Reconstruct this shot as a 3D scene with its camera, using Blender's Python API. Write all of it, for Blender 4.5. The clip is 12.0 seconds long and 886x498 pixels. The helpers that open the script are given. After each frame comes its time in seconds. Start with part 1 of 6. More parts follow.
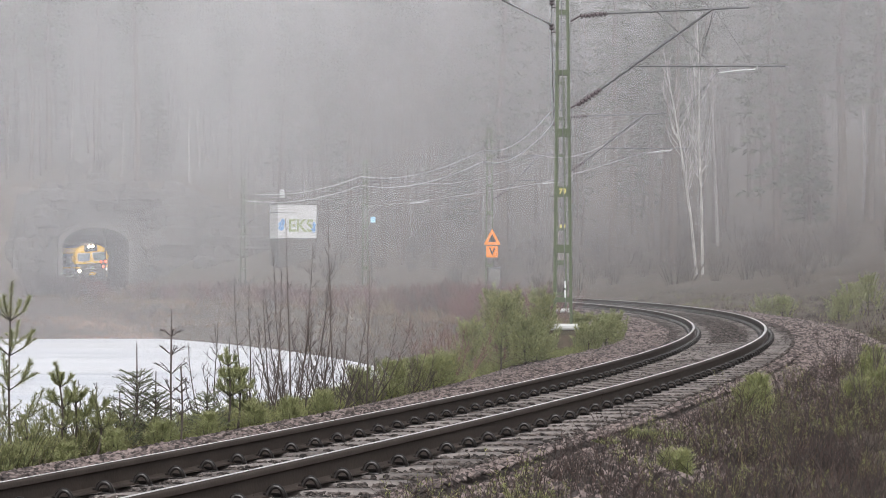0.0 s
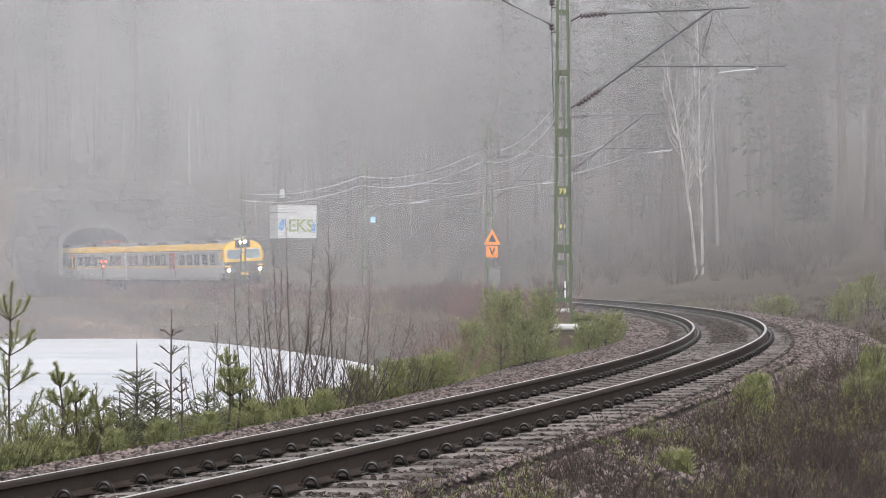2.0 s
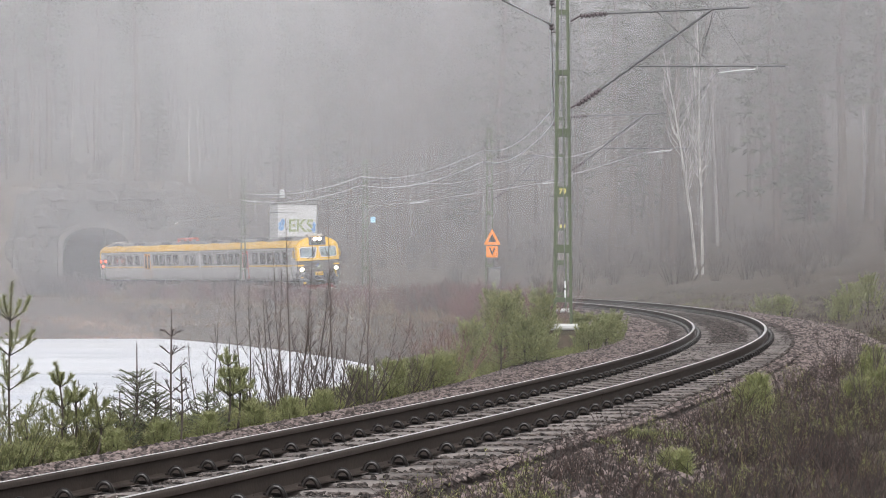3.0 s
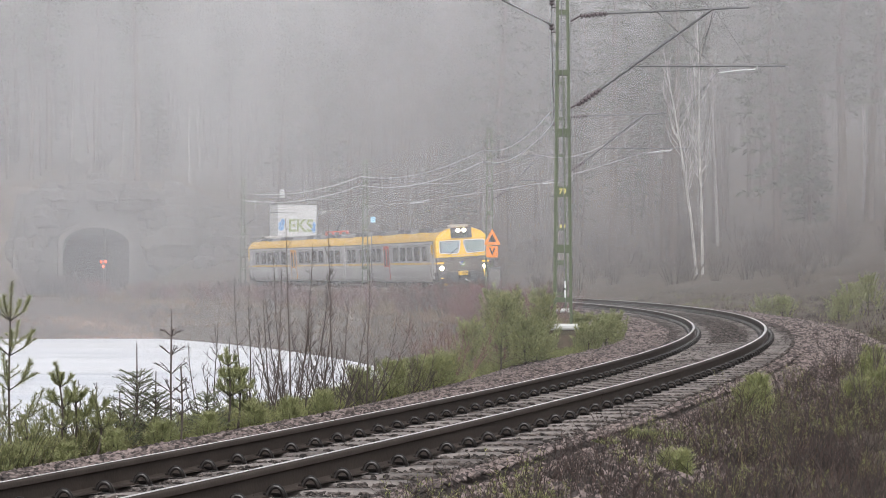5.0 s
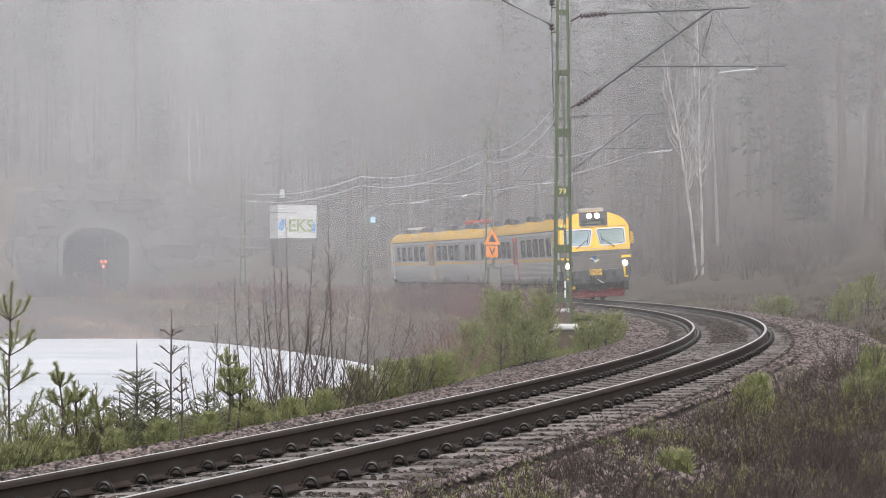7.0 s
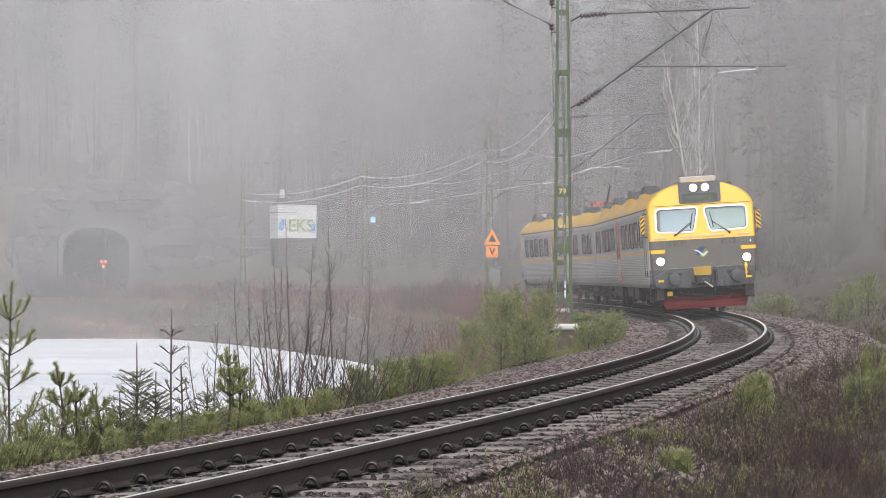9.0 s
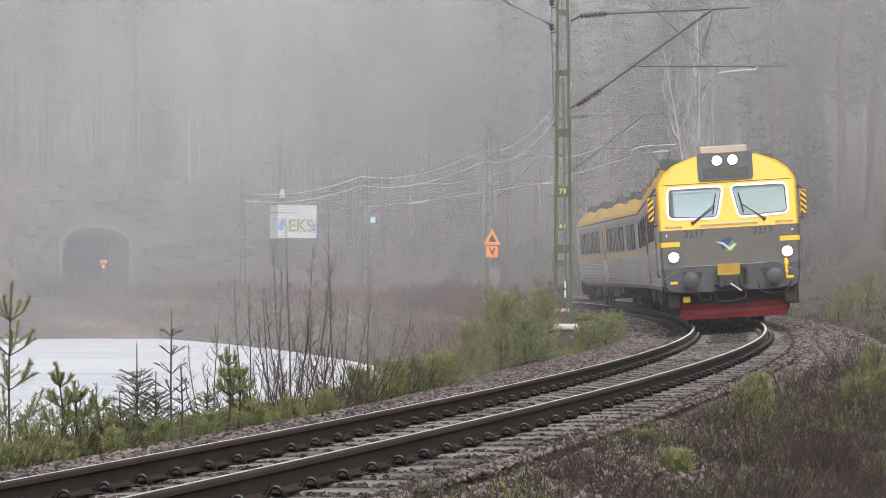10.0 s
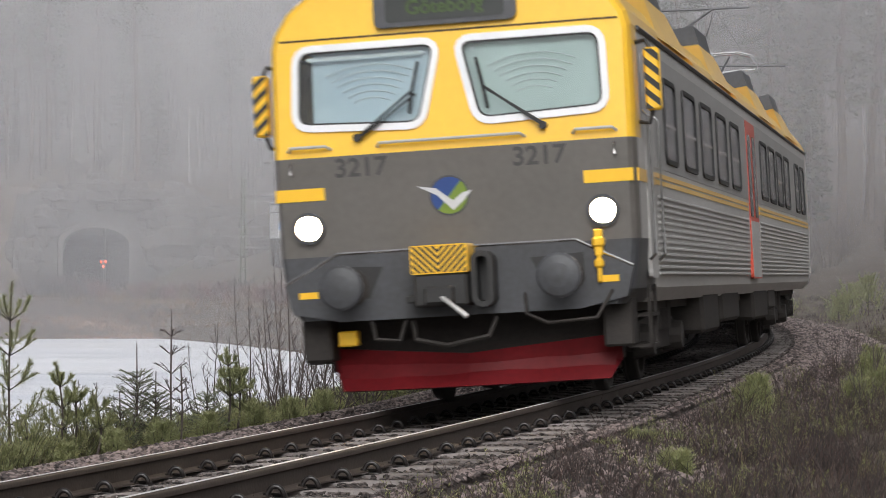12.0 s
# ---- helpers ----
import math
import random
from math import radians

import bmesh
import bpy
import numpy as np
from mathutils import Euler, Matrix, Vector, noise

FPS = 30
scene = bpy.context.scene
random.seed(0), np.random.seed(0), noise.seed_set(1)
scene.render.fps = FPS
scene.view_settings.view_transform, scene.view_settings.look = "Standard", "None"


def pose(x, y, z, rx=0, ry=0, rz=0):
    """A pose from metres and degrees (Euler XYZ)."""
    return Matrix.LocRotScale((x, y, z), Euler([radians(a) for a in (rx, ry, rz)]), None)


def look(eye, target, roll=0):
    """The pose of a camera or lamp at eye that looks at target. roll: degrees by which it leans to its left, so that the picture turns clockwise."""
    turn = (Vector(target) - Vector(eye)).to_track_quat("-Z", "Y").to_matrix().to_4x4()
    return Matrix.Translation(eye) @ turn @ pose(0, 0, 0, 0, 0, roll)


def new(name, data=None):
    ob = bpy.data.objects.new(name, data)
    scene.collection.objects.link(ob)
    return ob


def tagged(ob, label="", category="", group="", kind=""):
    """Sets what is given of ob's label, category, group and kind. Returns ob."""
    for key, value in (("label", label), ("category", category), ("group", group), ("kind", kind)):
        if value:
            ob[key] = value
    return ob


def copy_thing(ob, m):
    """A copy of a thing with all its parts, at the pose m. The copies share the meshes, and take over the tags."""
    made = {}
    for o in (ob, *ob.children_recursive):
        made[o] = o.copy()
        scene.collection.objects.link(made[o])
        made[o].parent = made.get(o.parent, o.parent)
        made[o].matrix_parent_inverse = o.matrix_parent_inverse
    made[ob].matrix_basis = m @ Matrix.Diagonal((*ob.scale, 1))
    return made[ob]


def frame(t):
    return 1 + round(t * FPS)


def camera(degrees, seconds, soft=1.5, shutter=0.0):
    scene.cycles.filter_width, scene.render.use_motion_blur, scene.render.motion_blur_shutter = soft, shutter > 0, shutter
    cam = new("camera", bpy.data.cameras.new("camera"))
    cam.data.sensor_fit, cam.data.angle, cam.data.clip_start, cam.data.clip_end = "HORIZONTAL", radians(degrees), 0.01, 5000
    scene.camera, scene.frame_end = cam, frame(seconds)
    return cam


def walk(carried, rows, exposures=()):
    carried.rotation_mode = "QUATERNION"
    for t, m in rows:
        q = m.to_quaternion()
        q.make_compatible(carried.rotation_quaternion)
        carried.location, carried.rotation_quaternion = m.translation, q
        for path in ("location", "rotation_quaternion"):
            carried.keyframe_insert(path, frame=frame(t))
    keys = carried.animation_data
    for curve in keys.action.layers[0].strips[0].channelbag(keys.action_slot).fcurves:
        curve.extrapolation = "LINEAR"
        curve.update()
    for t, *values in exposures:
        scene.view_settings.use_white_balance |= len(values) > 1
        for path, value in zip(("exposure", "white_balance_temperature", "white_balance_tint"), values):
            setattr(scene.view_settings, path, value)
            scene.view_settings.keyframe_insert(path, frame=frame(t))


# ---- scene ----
cam = camera(18.417, 12.0, soft=0.7, shutter=0.25)
EYE = (0.0, 0.0, 1.109)
STILL = look(EYE, (0.0, 100.0, 2.070))
walk(cam, [(0.0, STILL), (12.0, STILL)], exposures=[(0.0, 0.2, 6350, 10), (9.0, 0.2, 6350, 10), (9.5, 0.15, 6350, 10), (10.5, 0.08, 6350, 10), (11.5, -0.06, 6350, 10), (12.0, -0.10, 6350, 10)])

# ---- world and light: thick overcast in winter fog ----
world = bpy.data.worlds.new("overcast_sky")
scene.world = world
world.use_nodes = True
wn, wl = world.node_tree.nodes, world.node_tree.links
sky = wn.new("ShaderNodeTexSky")
sky.sky_type = "NISHITA"
sky.sun_disc = False
sky.sun_elevation, sky.sun_rotation = radians(36), radians(180)
sky.air_density, sky.dust_density, sky.ozone_density = 1.0, 8.0, 1.0
grey_cloud = wn.new("ShaderNodeHueSaturation")
grey_cloud.inputs["Saturation"].default_value = 0.12
wl.new(sky.outputs[0], grey_cloud.inputs["Color"])
wl.new(grey_cloud.outputs[0], wn["Background"].inputs["Color"])
wn["Background"].inputs["Strength"].default_value = 0.10
sun = new("sun", bpy.data.lights.new("sun", "SUN"))
sun.data.energy, sun.data.angle, sun.data.color = 1.3, radians(40), (1.0, 0.97, 0.94)
sun.matrix_world = look((0, -125, 92), (0, 0, 0))
scene.cycles.transparent_max_bounces = 40


# ---- the railway line, as a curve of known bend ----
BEND_S = [-30, 0, 20, 40, 55, 70, 85, 100, 130, 160, 200, 260, 340]
BEND_K = [0.0026, 0.0026, 0.00312, 0.00393, 0.00343, 0.00332, 0.00308, 0.00312, 0.0032, 0.00322, 0.00311, 0.00313, 0.0031]
CANT = 0.0668
TS = np.arange(-30, 340.01, 0.25)
_k = np.interp(TS, BEND_S, BEND_K)
_i0 = int(round(30 / 0.25))
TH = np.concatenate([[0], np.cumsum((_k[1:] + _k[:-1]) * 0.125)])
TH += radians(74.735) - TH[_i0]
TX = np.concatenate([[0], np.cumsum((np.cos(TH[1:]) + np.cos(TH[:-1])) * 0.125)])
TY = np.concatenate([[0], np.cumsum((np.sin(TH[1:]) + np.sin(TH[:-1])) * 0.125)])
TX += -3.3277 - TX[_i0]
TY += 9.1864 - TY[_i0]


def rail_at(s):
    """Place and heading (away from the viewer) of the centre line."""
    return float(np.interp(s, TS, TX)), float(np.interp(s, TS, TY)), float(np.interp(s, TS, TH))


def beside(s, lat, z=0.0):
    """A point beside the line: lat metres to its outer side, z over the rails, upright."""
    x, y, h = rail_at(s)
    return Vector((x + math.sin(h) * lat, y - math.cos(h) * lat, z))


def canted(s, lat, z):
    """A point in the leaning frame of the track."""
    c, d = math.cos(CANT), math.sin(CANT)
    return beside(s, lat * c - z * d, lat * d + z * c)


def track_pose(s, lat=0.0, z=0.0):
    p = canted(s, lat, z)
    return pose(p.x, p.y, p.z, 0, -math.degrees(CANT), math.degrees(rail_at(s)[2]) - 90)


def s_lat(x, y):
    """Arc length and lateral offset of plan points (numpy arrays)."""
    x, y = np.asarray(x, float), np.asarray(y, float)
    s, l = np.empty(x.shape), np.empty(x.shape)
    cx, cy = TX[::4], TY[::4]
    for i in np.ndindex(x.shape):
        d = (cx - x[i]) ** 2 + (cy - y[i]) ** 2
        j = int(np.argmin(d)) * 4
        s[i] = TS[j]
        l[i] = (x[i] - TX[j]) * math.sin(TH[j]) - (y[i] - TY[j]) * math.cos(TH[j])
    return s, l


TUNNEL_S = 237.8
LAKE_Z = -3.55


def smooth(a, b, v):
    t = np.clip((v - a) / (b - a), 0, 1)
    return t * t * (3 - 2 * t)


def ground_z(s, l, x, y):
    """Height of the land, from the place along and beside the line."""
    inner = np.interp(l, [-60, -14, -8.5, -5.2, -4.2, -2.3, -1.9, 0], [-5.6, -5.2, -4.4, -1.0, -0.72, -0.4, -0.4, -0.4])
    outer = np.interp(l, [0, 1.9, 3.6, 4.2, 6, 9, 14, 40, 120, 400], [-0.4, -0.4, -0.45, -0.40, -0.15, 0.5, 1.6, 7, 20, 32])
    near = smooth(75, 25, s)
    outer = outer * (1 - near) + near * np.interp(l, [0, 1.9, 2.5, 4, 12, 40, 400], [-0.4, -0.4, -0.42, -0.38, -0.3, 0.4, 6])
    # wide level shoulder beside the line close by
    broad = np.interp(l, [-60, -14, -9, -6.0, -4.2, -2.3, 0], [-5.6, -5.2, -4.4, -1.0, -0.72, -0.4, -0.4])
    w = smooth(24, 12, s)
    inner = inner * (1 - w) + broad * w
    # past the thicket the bank falls more steeply to the lake
    steep = np.interp(l, [-60, -14, -7.4, -5.2, -4.2, -2.3, 0], [-5.6, -5.4, -4.6, -1.0, -0.72, -0.4, -0.4])
    w = smooth(45, 70, s)
    inner = inner * (1 - w) + steep * w
    z = np.where(l < 0, inner, outer)
    # the lake ends in a low shore before the tunnel
    shore = np.where(l < -4.0, np.minimum(-3.75 + (y - 199.0) * 0.10, -0.75), z)
    z = np.where((l < -4.0) & (y > 192), np.maximum(z, shore), z)
    # the hill that the tunnel pierces
    wide = np.clip(np.abs(l) - 6.0, 0, 60) * 1.1
    hill = smooth(TUNNEL_S - 1.0 - wide, TUNNEL_S + 1.0 + wide, s)
    over = 8.2 + np.clip(s - TUNNEL_S, 0, 60) * 0.22 + np.abs(l) * 0.03
    z = z * (1 - hill) + np.maximum(z, over) * hill
    # rock shoulder beside the tunnel mouth
    rock = smooth(196, 226, s) * smooth(4.6, 7.5, l) * (1 - hill)
    z = z + rock * (1.6 + 0.05 * np.clip(l, 0, 40))
    # land behind the lake, far over
    z = np.where(l < -70, np.maximum(z, -5 + (-l - 70) * 0.3), z)
    return np.minimum(z, 34.0)


def gz(x, y):
    s, l = s_lat(np.array([x]), np.array([y]))
    return float(ground_z(s, l, np.array([x]), np.array([y]))[0])


# ---- helpers for building ----
def mesh_of(name, bm, material=None, smooth_faces=False):
    me = bpy.data.meshes.new(name)
    bm.to_mesh(me)
    bm.free()
    if material:
        for m in material if isinstance(material, (list, tuple)) else [material]:
            me.materials.append(m)
    if smooth_faces:
        me.polygons.foreach_set("use_smooth", [True] * len(me.polygons))
    return me


def part(name, bm, material, parent, label="", at=None, smooth_faces=False):
    ob = new(name, mesh_of(name, bm, material, smooth_faces) if isinstance(bm, bmesh.types.BMesh) else bm)
    ob.parent = parent
    if at is not None:
        ob.matrix_basis = at
    if label:
        ob["label"] = label
    return ob


def thing(name, label, category, group="", kind="", at=None, data=None):
    ob = new(name, data)
    if at is not None:
        ob.matrix_basis = at
    return tagged(ob, label, category, group, kind)


def box(bm, x0, x1, y0, y1, z0, z1, bevel=0.0, m=None):
    vs = [bm.verts.new((x, y, z)) for z in (z0, z1) for y in (y0, y1) for x in (x0, x1)]
    fs = [bm.faces.new([vs[i] for i in f]) for f in ((0, 2, 3, 1), (4, 5, 7, 6), (0, 1, 5, 4), (1, 3, 7, 5), (3, 2, 6, 7), (2, 0, 4, 6))]
    if bevel:
        es = list({e for f in fs for e in f.edges})
        r = bmesh.ops.bevel(bm, geom=es, offset=bevel, segments=1, affect="EDGES", profile=0.5)
        vs = list({v for f in r["faces"] for v in f.verts} | {v for v in vs if v.is_valid})
    if m is not None:
        bmesh.ops.transform(bm, matrix=m, verts=vs)
    return vs


def tube(bm, pts, radii, n=6, cap=True, squash=None):
    """A tapered tube through points."""
    pts = [Vector(p) for p in pts]
    if not isinstance(radii, (list, tuple)):
        radii = [radii] * len(pts)
    rings = []
    for i, p in enumerate(pts):
        d = (pts[min(i + 1, len(pts) - 1)] - pts[max(i - 1, 0)]).normalized()
        a = d.cross(Vector((0, 0, 1)))
        a = a.normalized() if a.length > 1e-3 else Vector((1, 0, 0))
        b = d.cross(a)
        rings.append([bm.verts.new(p + radii[i] * (math.cos(2 * math.pi * j / n) * a + math.sin(2 * math.pi * j / n) * b)) for j in range(n)])
    for r0, r1 in zip(rings, rings[1:]):
        for j in range(n):
            bm.faces.new((r0[j], r0[(j + 1) % n], r1[(j + 1) % n], r1[j]))
    if cap:
        bm.faces.new(rings[0][::-1])
        bm.faces.new(rings[-1])
    return rings


def sweep(bm, profile, sections, closed=True, cap=True):
    """Join copies of a profile: sections is a list of functions (u, v) -> point."""
    rings = [[bm.verts.new(f(u, v)) for u, v in profile] for f in sections]
    n = len(profile)
    for r0, r1 in zip(rings, rings[1:]):
        for j in range(n if closed else n - 1):
            bm.faces.new((r0[j], r0[(j + 1) % n], r1[(j + 1) % n], r1[j]))
    if closed and cap:
        bm.faces.new(rings[0][::-1])
        bm.faces.new(rings[-1])


def slab(bm, outline, z0, z1, axis="y"):
    """A flat outline of (u, v) points given thickness along an axis."""
    put = {"y": lambda u, v, w: (u, w, v), "x": lambda u, v, w: (w, u, v), "z": lambda u, v, w: (u, v, w)}[axis]
    a = [bm.verts.new(put(u, v, z0)) for u, v in outline]
    b = [bm.verts.new(put(u, v, z1)) for u, v in outline]
    bm.faces.new(a)
    bm.faces.new(b[::-1])
    for i in range(len(outline)):
        j = (i + 1) % len(outline)
        bm.faces.new((a[j], a[i], b[i], b[j]))


def B():
    return bmesh.new()


def wall_fix(bm):
    bmesh.ops.recalc_face_normals(bm, faces=bm.faces)
    return bm


def rounded(u0, u1, v0, v1, r, n=4):
    """A rectangle with round corners."""
    out = []
    for cu, cv, a0 in ((u1 - r, v0 + r, -90), (u1 - r, v1 - r, 0), (u0 + r, v1 - r, 90), (u0 + r, v0 + r, 180)):
        for k in range(n + 1):
            a = radians(a0 + 90 * k / n)
            out.append((cu + r * math.cos(a), cv + r * math.sin(a)))
    return out


def trapezoid(pts, r, n=4):
    """Round the corners of a four-cornered outline."""
    out = []
    for i, p in enumerate(pts):
        p = Vector(p)
        a, b = (Vector(pts[i - 1]) - p).normalized() * r, (Vector(pts[(i + 1) % len(pts)]) - p).normalized() * r
        for k in range(n + 1):
            t = k / n
            q = p + a * (1 - t) ** 2 + b * t * t
            out.append((q.x, q.y))
    return out


def ring(bm, outer, inner, put0, put1):
    """A frame between two outlines with as many points each, from one face to the other."""
    a, b = [bm.verts.new(put0(*p)) for p in outer], [bm.verts.new(put0(*p)) for p in inner]
    c, d = [bm.verts.new(put1(*p)) for p in outer], [bm.verts.new(put1(*p)) for p in inner]
    n = len(outer)
    for i in range(n):
        j = (i + 1) % n
        for q in ((a[i], a[j], b[j], b[i]), (c[i], d[i], d[j], c[j]), (a[i], c[i], c[j], a[j]), (b[i], b[j], d[j], d[i])):
            bm.faces.new(q)


def shrink(outline, d):
    """Move an outline's points inwards by d."""
    n = len(outline)
    out = []
    for i in range(n):
        p, a, b = Vector(outline[i]), Vector(outline[i - 1]), Vector(outline[(i + 1) % n])
        t = b - a
        nrm = Vector((-t.y, t.x)).normalized()
        out.append(tuple(p + nrm * d))
    return out


def text_mesh(words, size, depth=0.002):
    cu = bpy.data.curves.new("words", "FONT")
    cu.body, cu.size, cu.extrude, cu.align_x, cu.align_y = words, size, depth, "CENTER", "CENTER"
    cu.offset = size * 0.022
    ob = bpy.data.objects.new("words", cu)
    scene.collection.objects.link(ob)
    bpy.context.view_layer.update()
    me = bpy.data.meshes.new_from_object(ob.evaluated_get(bpy.context.evaluated_depsgraph_get()))
    bpy.data.objects.remove(ob)
    return me


def lettering(name, words, size, material, parent, at, label="", sx=1.0):
    me = text_mesh(words, size)
    if sx != 1.0:
        me.transform(Matrix.Diagonal((sx, 1, 1, 1)))
    me.materials.clear()
    me.materials.append(material)
    return part(name, me, None, parent, label, at)


# ---- materials ----
def mat(name, a, b=None, rough=0.7, metal=0.0, scale=8.0, fine=60.0, bump=0.2, island=0.0, per_object=0.0, spec=0.5, c=None, coat=0.0, stretch=None, bump_dist=0.01):
    """Two tones by noise at two scales, with grain in the relief."""
    m = bpy.data.materials.new(name)
    m.use_nodes = True
    nt = m.node_tree
    nn, ln = nt.nodes, nt.links
    bs = nn["Principled BSDF"]
    bs.inputs["Roughness"].default_value = rough
    bs.inputs["Metallic"].default_value = metal
    bs.inputs["Specular IOR Level"].default_value = spec
    bs.inputs["Coat Weight"].default_value = coat
    b = b or tuple(v * 0.6 for v in a)
    co = nn.new("ShaderNodeTexCoord")
    src = co.outputs["Object"]
    if stretch:
        mp = nn.new("ShaderNodeMapping")
        mp.inputs["Scale"].default_value = stretch
        ln.new(src, mp.inputs[0])
        src = mp.outputs[0]
    n1, n2 = nn.new("ShaderNodeTexNoise"), nn.new("ShaderNodeTexNoise")
    for n, sc, det in ((n1, scale, 5), (n2, fine, 3)):
        n.inputs["Scale"].default_value = sc
        n.inputs["Detail"].default_value = det
        ln.new(src, n.inputs["Vector"])
    ramp = nn.new("ShaderNodeValToRGB")
    ramp.color_ramp.elements[0].position, ramp.color_ramp.elements[1].position = 0.32, 0.68
    ramp.color_ramp.elements[0].color, ramp.color_ramp.elements[1].color = (*a, 1), (*b, 1)
    if c:
        e = ramp.color_ramp.elements.new(0.5)
        e.color = (*c, 1)
    mixv = nn.new("ShaderNodeMath")
    mixv.operation = "MULTIPLY_ADD"
    mixv.inputs[1].default_value = 0.45
    half = nn.new("ShaderNodeMath")
    half.operation = "MULTIPLY"
    half.inputs[1].default_value = 0.55
    ln.new(n1.outputs["Fac"], half.inputs[0])
    ln.new(n2.outputs["Fac"], mixv.inputs[0])
    ln.new(half.outputs[0], mixv.inputs[2])
    fac = mixv.outputs[0]
    if island or per_object:
        rnd = nn.new("ShaderNodeNewGeometry").outputs["Random Per Island"] if island else nn.new("ShaderNodeObjectInfo").outputs["Random"]
        k = nn.new("ShaderNodeMath")
        k.operation = "MULTIPLY_ADD"
        k.inputs[1].default_value = island or per_object
        ln.new(rnd, k.inputs[0])
        sub = nn.new("ShaderNodeMath")
        sub.operation = "SUBTRACT"
        sub.inputs[1].default_value = (island or per_object) / 2
        ln.new(fac, sub.inputs[0])
        ln.new(sub.outputs[0], k.inputs[2])
        fac = k.outputs[0]
    ln.new(fac, ramp.inputs[0])
    ln.new(ramp.outputs[0], bs.inputs["Base Color"])
    if bump:
        bp = nn.new("ShaderNodeBump")
        bp.inputs["Strength"].default_value = bump
        bp.inputs["Distance"].default_value = bump_dist
        ln.new(n2.outputs["Fac"], bp.inputs["Height"])
        ln.new(bp.outputs[0], bs.inputs["Normal"])
    return m


def glow(name, colour, strength):
    m = bpy.data.materials.new(name)
    m.use_nodes = True
    bs = m.node_tree.nodes["Principled BSDF"]
    bs.inputs["Base Color"].default_value = (*colour, 1)
    bs.inputs["Emission Color"].default_value = (*colour, 1)
    bs.inputs["Emission Strength"].default_value = strength
    return m


def mist_material(name, cover):
    """Thin fog: mostly clear, the rest scatters light to both sides, in soft wisps."""
    m = bpy.data.materials.new(name)
    m.use_nodes = True
    nt = m.node_tree
    nn, ln = nt.nodes, nt.links
    nn.remove(nn["Principled BSDF"])
    clear, fwd, back = nn.new("ShaderNodeBsdfTransparent"), nn.new("ShaderNodeBsdfTranslucent"), nn.new("ShaderNodeBsdfDiffuse")
    for n in (fwd, back):
        n.inputs["Color"].default_value = (0.80, 0.79, 0.815, 1)
    both, mix = nn.new("ShaderNodeMixShader"), nn.new("ShaderNodeMixShader")
    ln.new(fwd.outputs[0], both.inputs[1])
    ln.new(back.outputs[0], both.inputs[2])
    co, nz, rg = nn.new("ShaderNodeTexCoord"), nn.new("ShaderNodeTexNoise"), nn.new("ShaderNodeMapRange")
    nz.inputs["Scale"].default_value, nz.inputs["Detail"].default_value = 0.07, 2
    ln.new(co.outputs["Object"], nz.inputs["Vector"])
    ln.new(nz.outputs["Fac"], rg.inputs["Value"])
    rg.inputs["From Min"].default_value, rg.inputs["From Max"].default_value = 0.3, 0.7
    rg.inputs["To Min"].default_value, rg.inputs["To Max"].default_value = cover * 0.75, cover * 1.25
    # cover grows upwards, putting the brighter skylit haze of the top into the sheet
    sep, up, mul = nn.new("ShaderNodeSeparateXYZ"), nn.new("ShaderNodeMapRange"), nn.new("ShaderNodeMath")
    ln.new(co.outputs["Object"], sep.inputs[0])
    ln.new(sep.outputs["Z"], up.inputs["Value"])
    up.inputs["From Min"].default_value, up.inputs["From Max"].default_value = 0.0, 22.0
    up.inputs["To Min"].default_value, up.inputs["To Max"].default_value = 0.9, 1.9
    mul.operation = "MULTIPLY"
    ln.new(rg.outputs[0], mul.inputs[0])
    ln.new(up.outputs[0], mul.inputs[1])
    ln.new(mul.outputs[0], mix.inputs[0])
    ln.new(clear.outputs[0], mix.inputs[1])
    ln.new(both.outputs[0], mix.inputs[2])
    ln.new(mix.outputs[0], nn["Material Output"].inputs["Surface"])
    return m


M_GROUND = mat("forest_floor", (0.085, 0.068, 0.052), (0.05, 0.05, 0.032), 0.95, scale=0.6, fine=9, bump=0.6, c=(0.105, 0.08, 0.06), bump_dist=0.05)
M_BALLAST = mat("crushed_granite", (0.10, 0.08, 0.072), (0.045, 0.037, 0.034), 0.95, scale=3, fine=26, bump=1.0, bump_dist=0.04)
M_STONE = mat("granite_stone", (0.265, 0.212, 0.20), (0.062, 0.05, 0.048), 0.85, scale=9, fine=60, bump=0.4, island=0.7, c=(0.15, 0.118, 0.112))
M_STONE_P = mat("granite_stone_single", (0.25, 0.20, 0.185), (0.06, 0.05, 0.047), 0.85, scale=9, fine=60, bump=0.4, per_object=0.5, c=(0.17, 0.135, 0.125))
# stones between the sleepers: the shade of the gaps is put into their colour
M_STONE_SHADED = mat("shade_darkened_ballast", (0.115, 0.093, 0.085), (0.03, 0.025, 0.023), 0.8, scale=9, fine=60, bump=0.4, island=0.7, c=(0.062, 0.05, 0.046))
M_RAIL = mat("rusty_rail_steel", (0.088, 0.070, 0.060), (0.054, 0.042, 0.037), 0.6, 0.0, spec=0.25, scale=3, fine=40, bump=0.2)
M_RAILTOP = mat("polished_rail_steel", (0.93, 0.92, 0.91), (0.82, 0.80, 0.79), 0.45, 0.45, scale=6, fine=90, bump=0.03)
M_SLEEPER = mat("weathered_concrete", (0.245, 0.218, 0.208), (0.12, 0.104, 0.10), 0.85, scale=4, fine=50, bump=0.3, per_object=0.35)
M_CLIP = mat("sprung_steel", (0.012, 0.010, 0.010), (0.024, 0.020, 0.019), 0.28, 0.0, spec=0.5, scale=20, fine=90, bump=0.1)
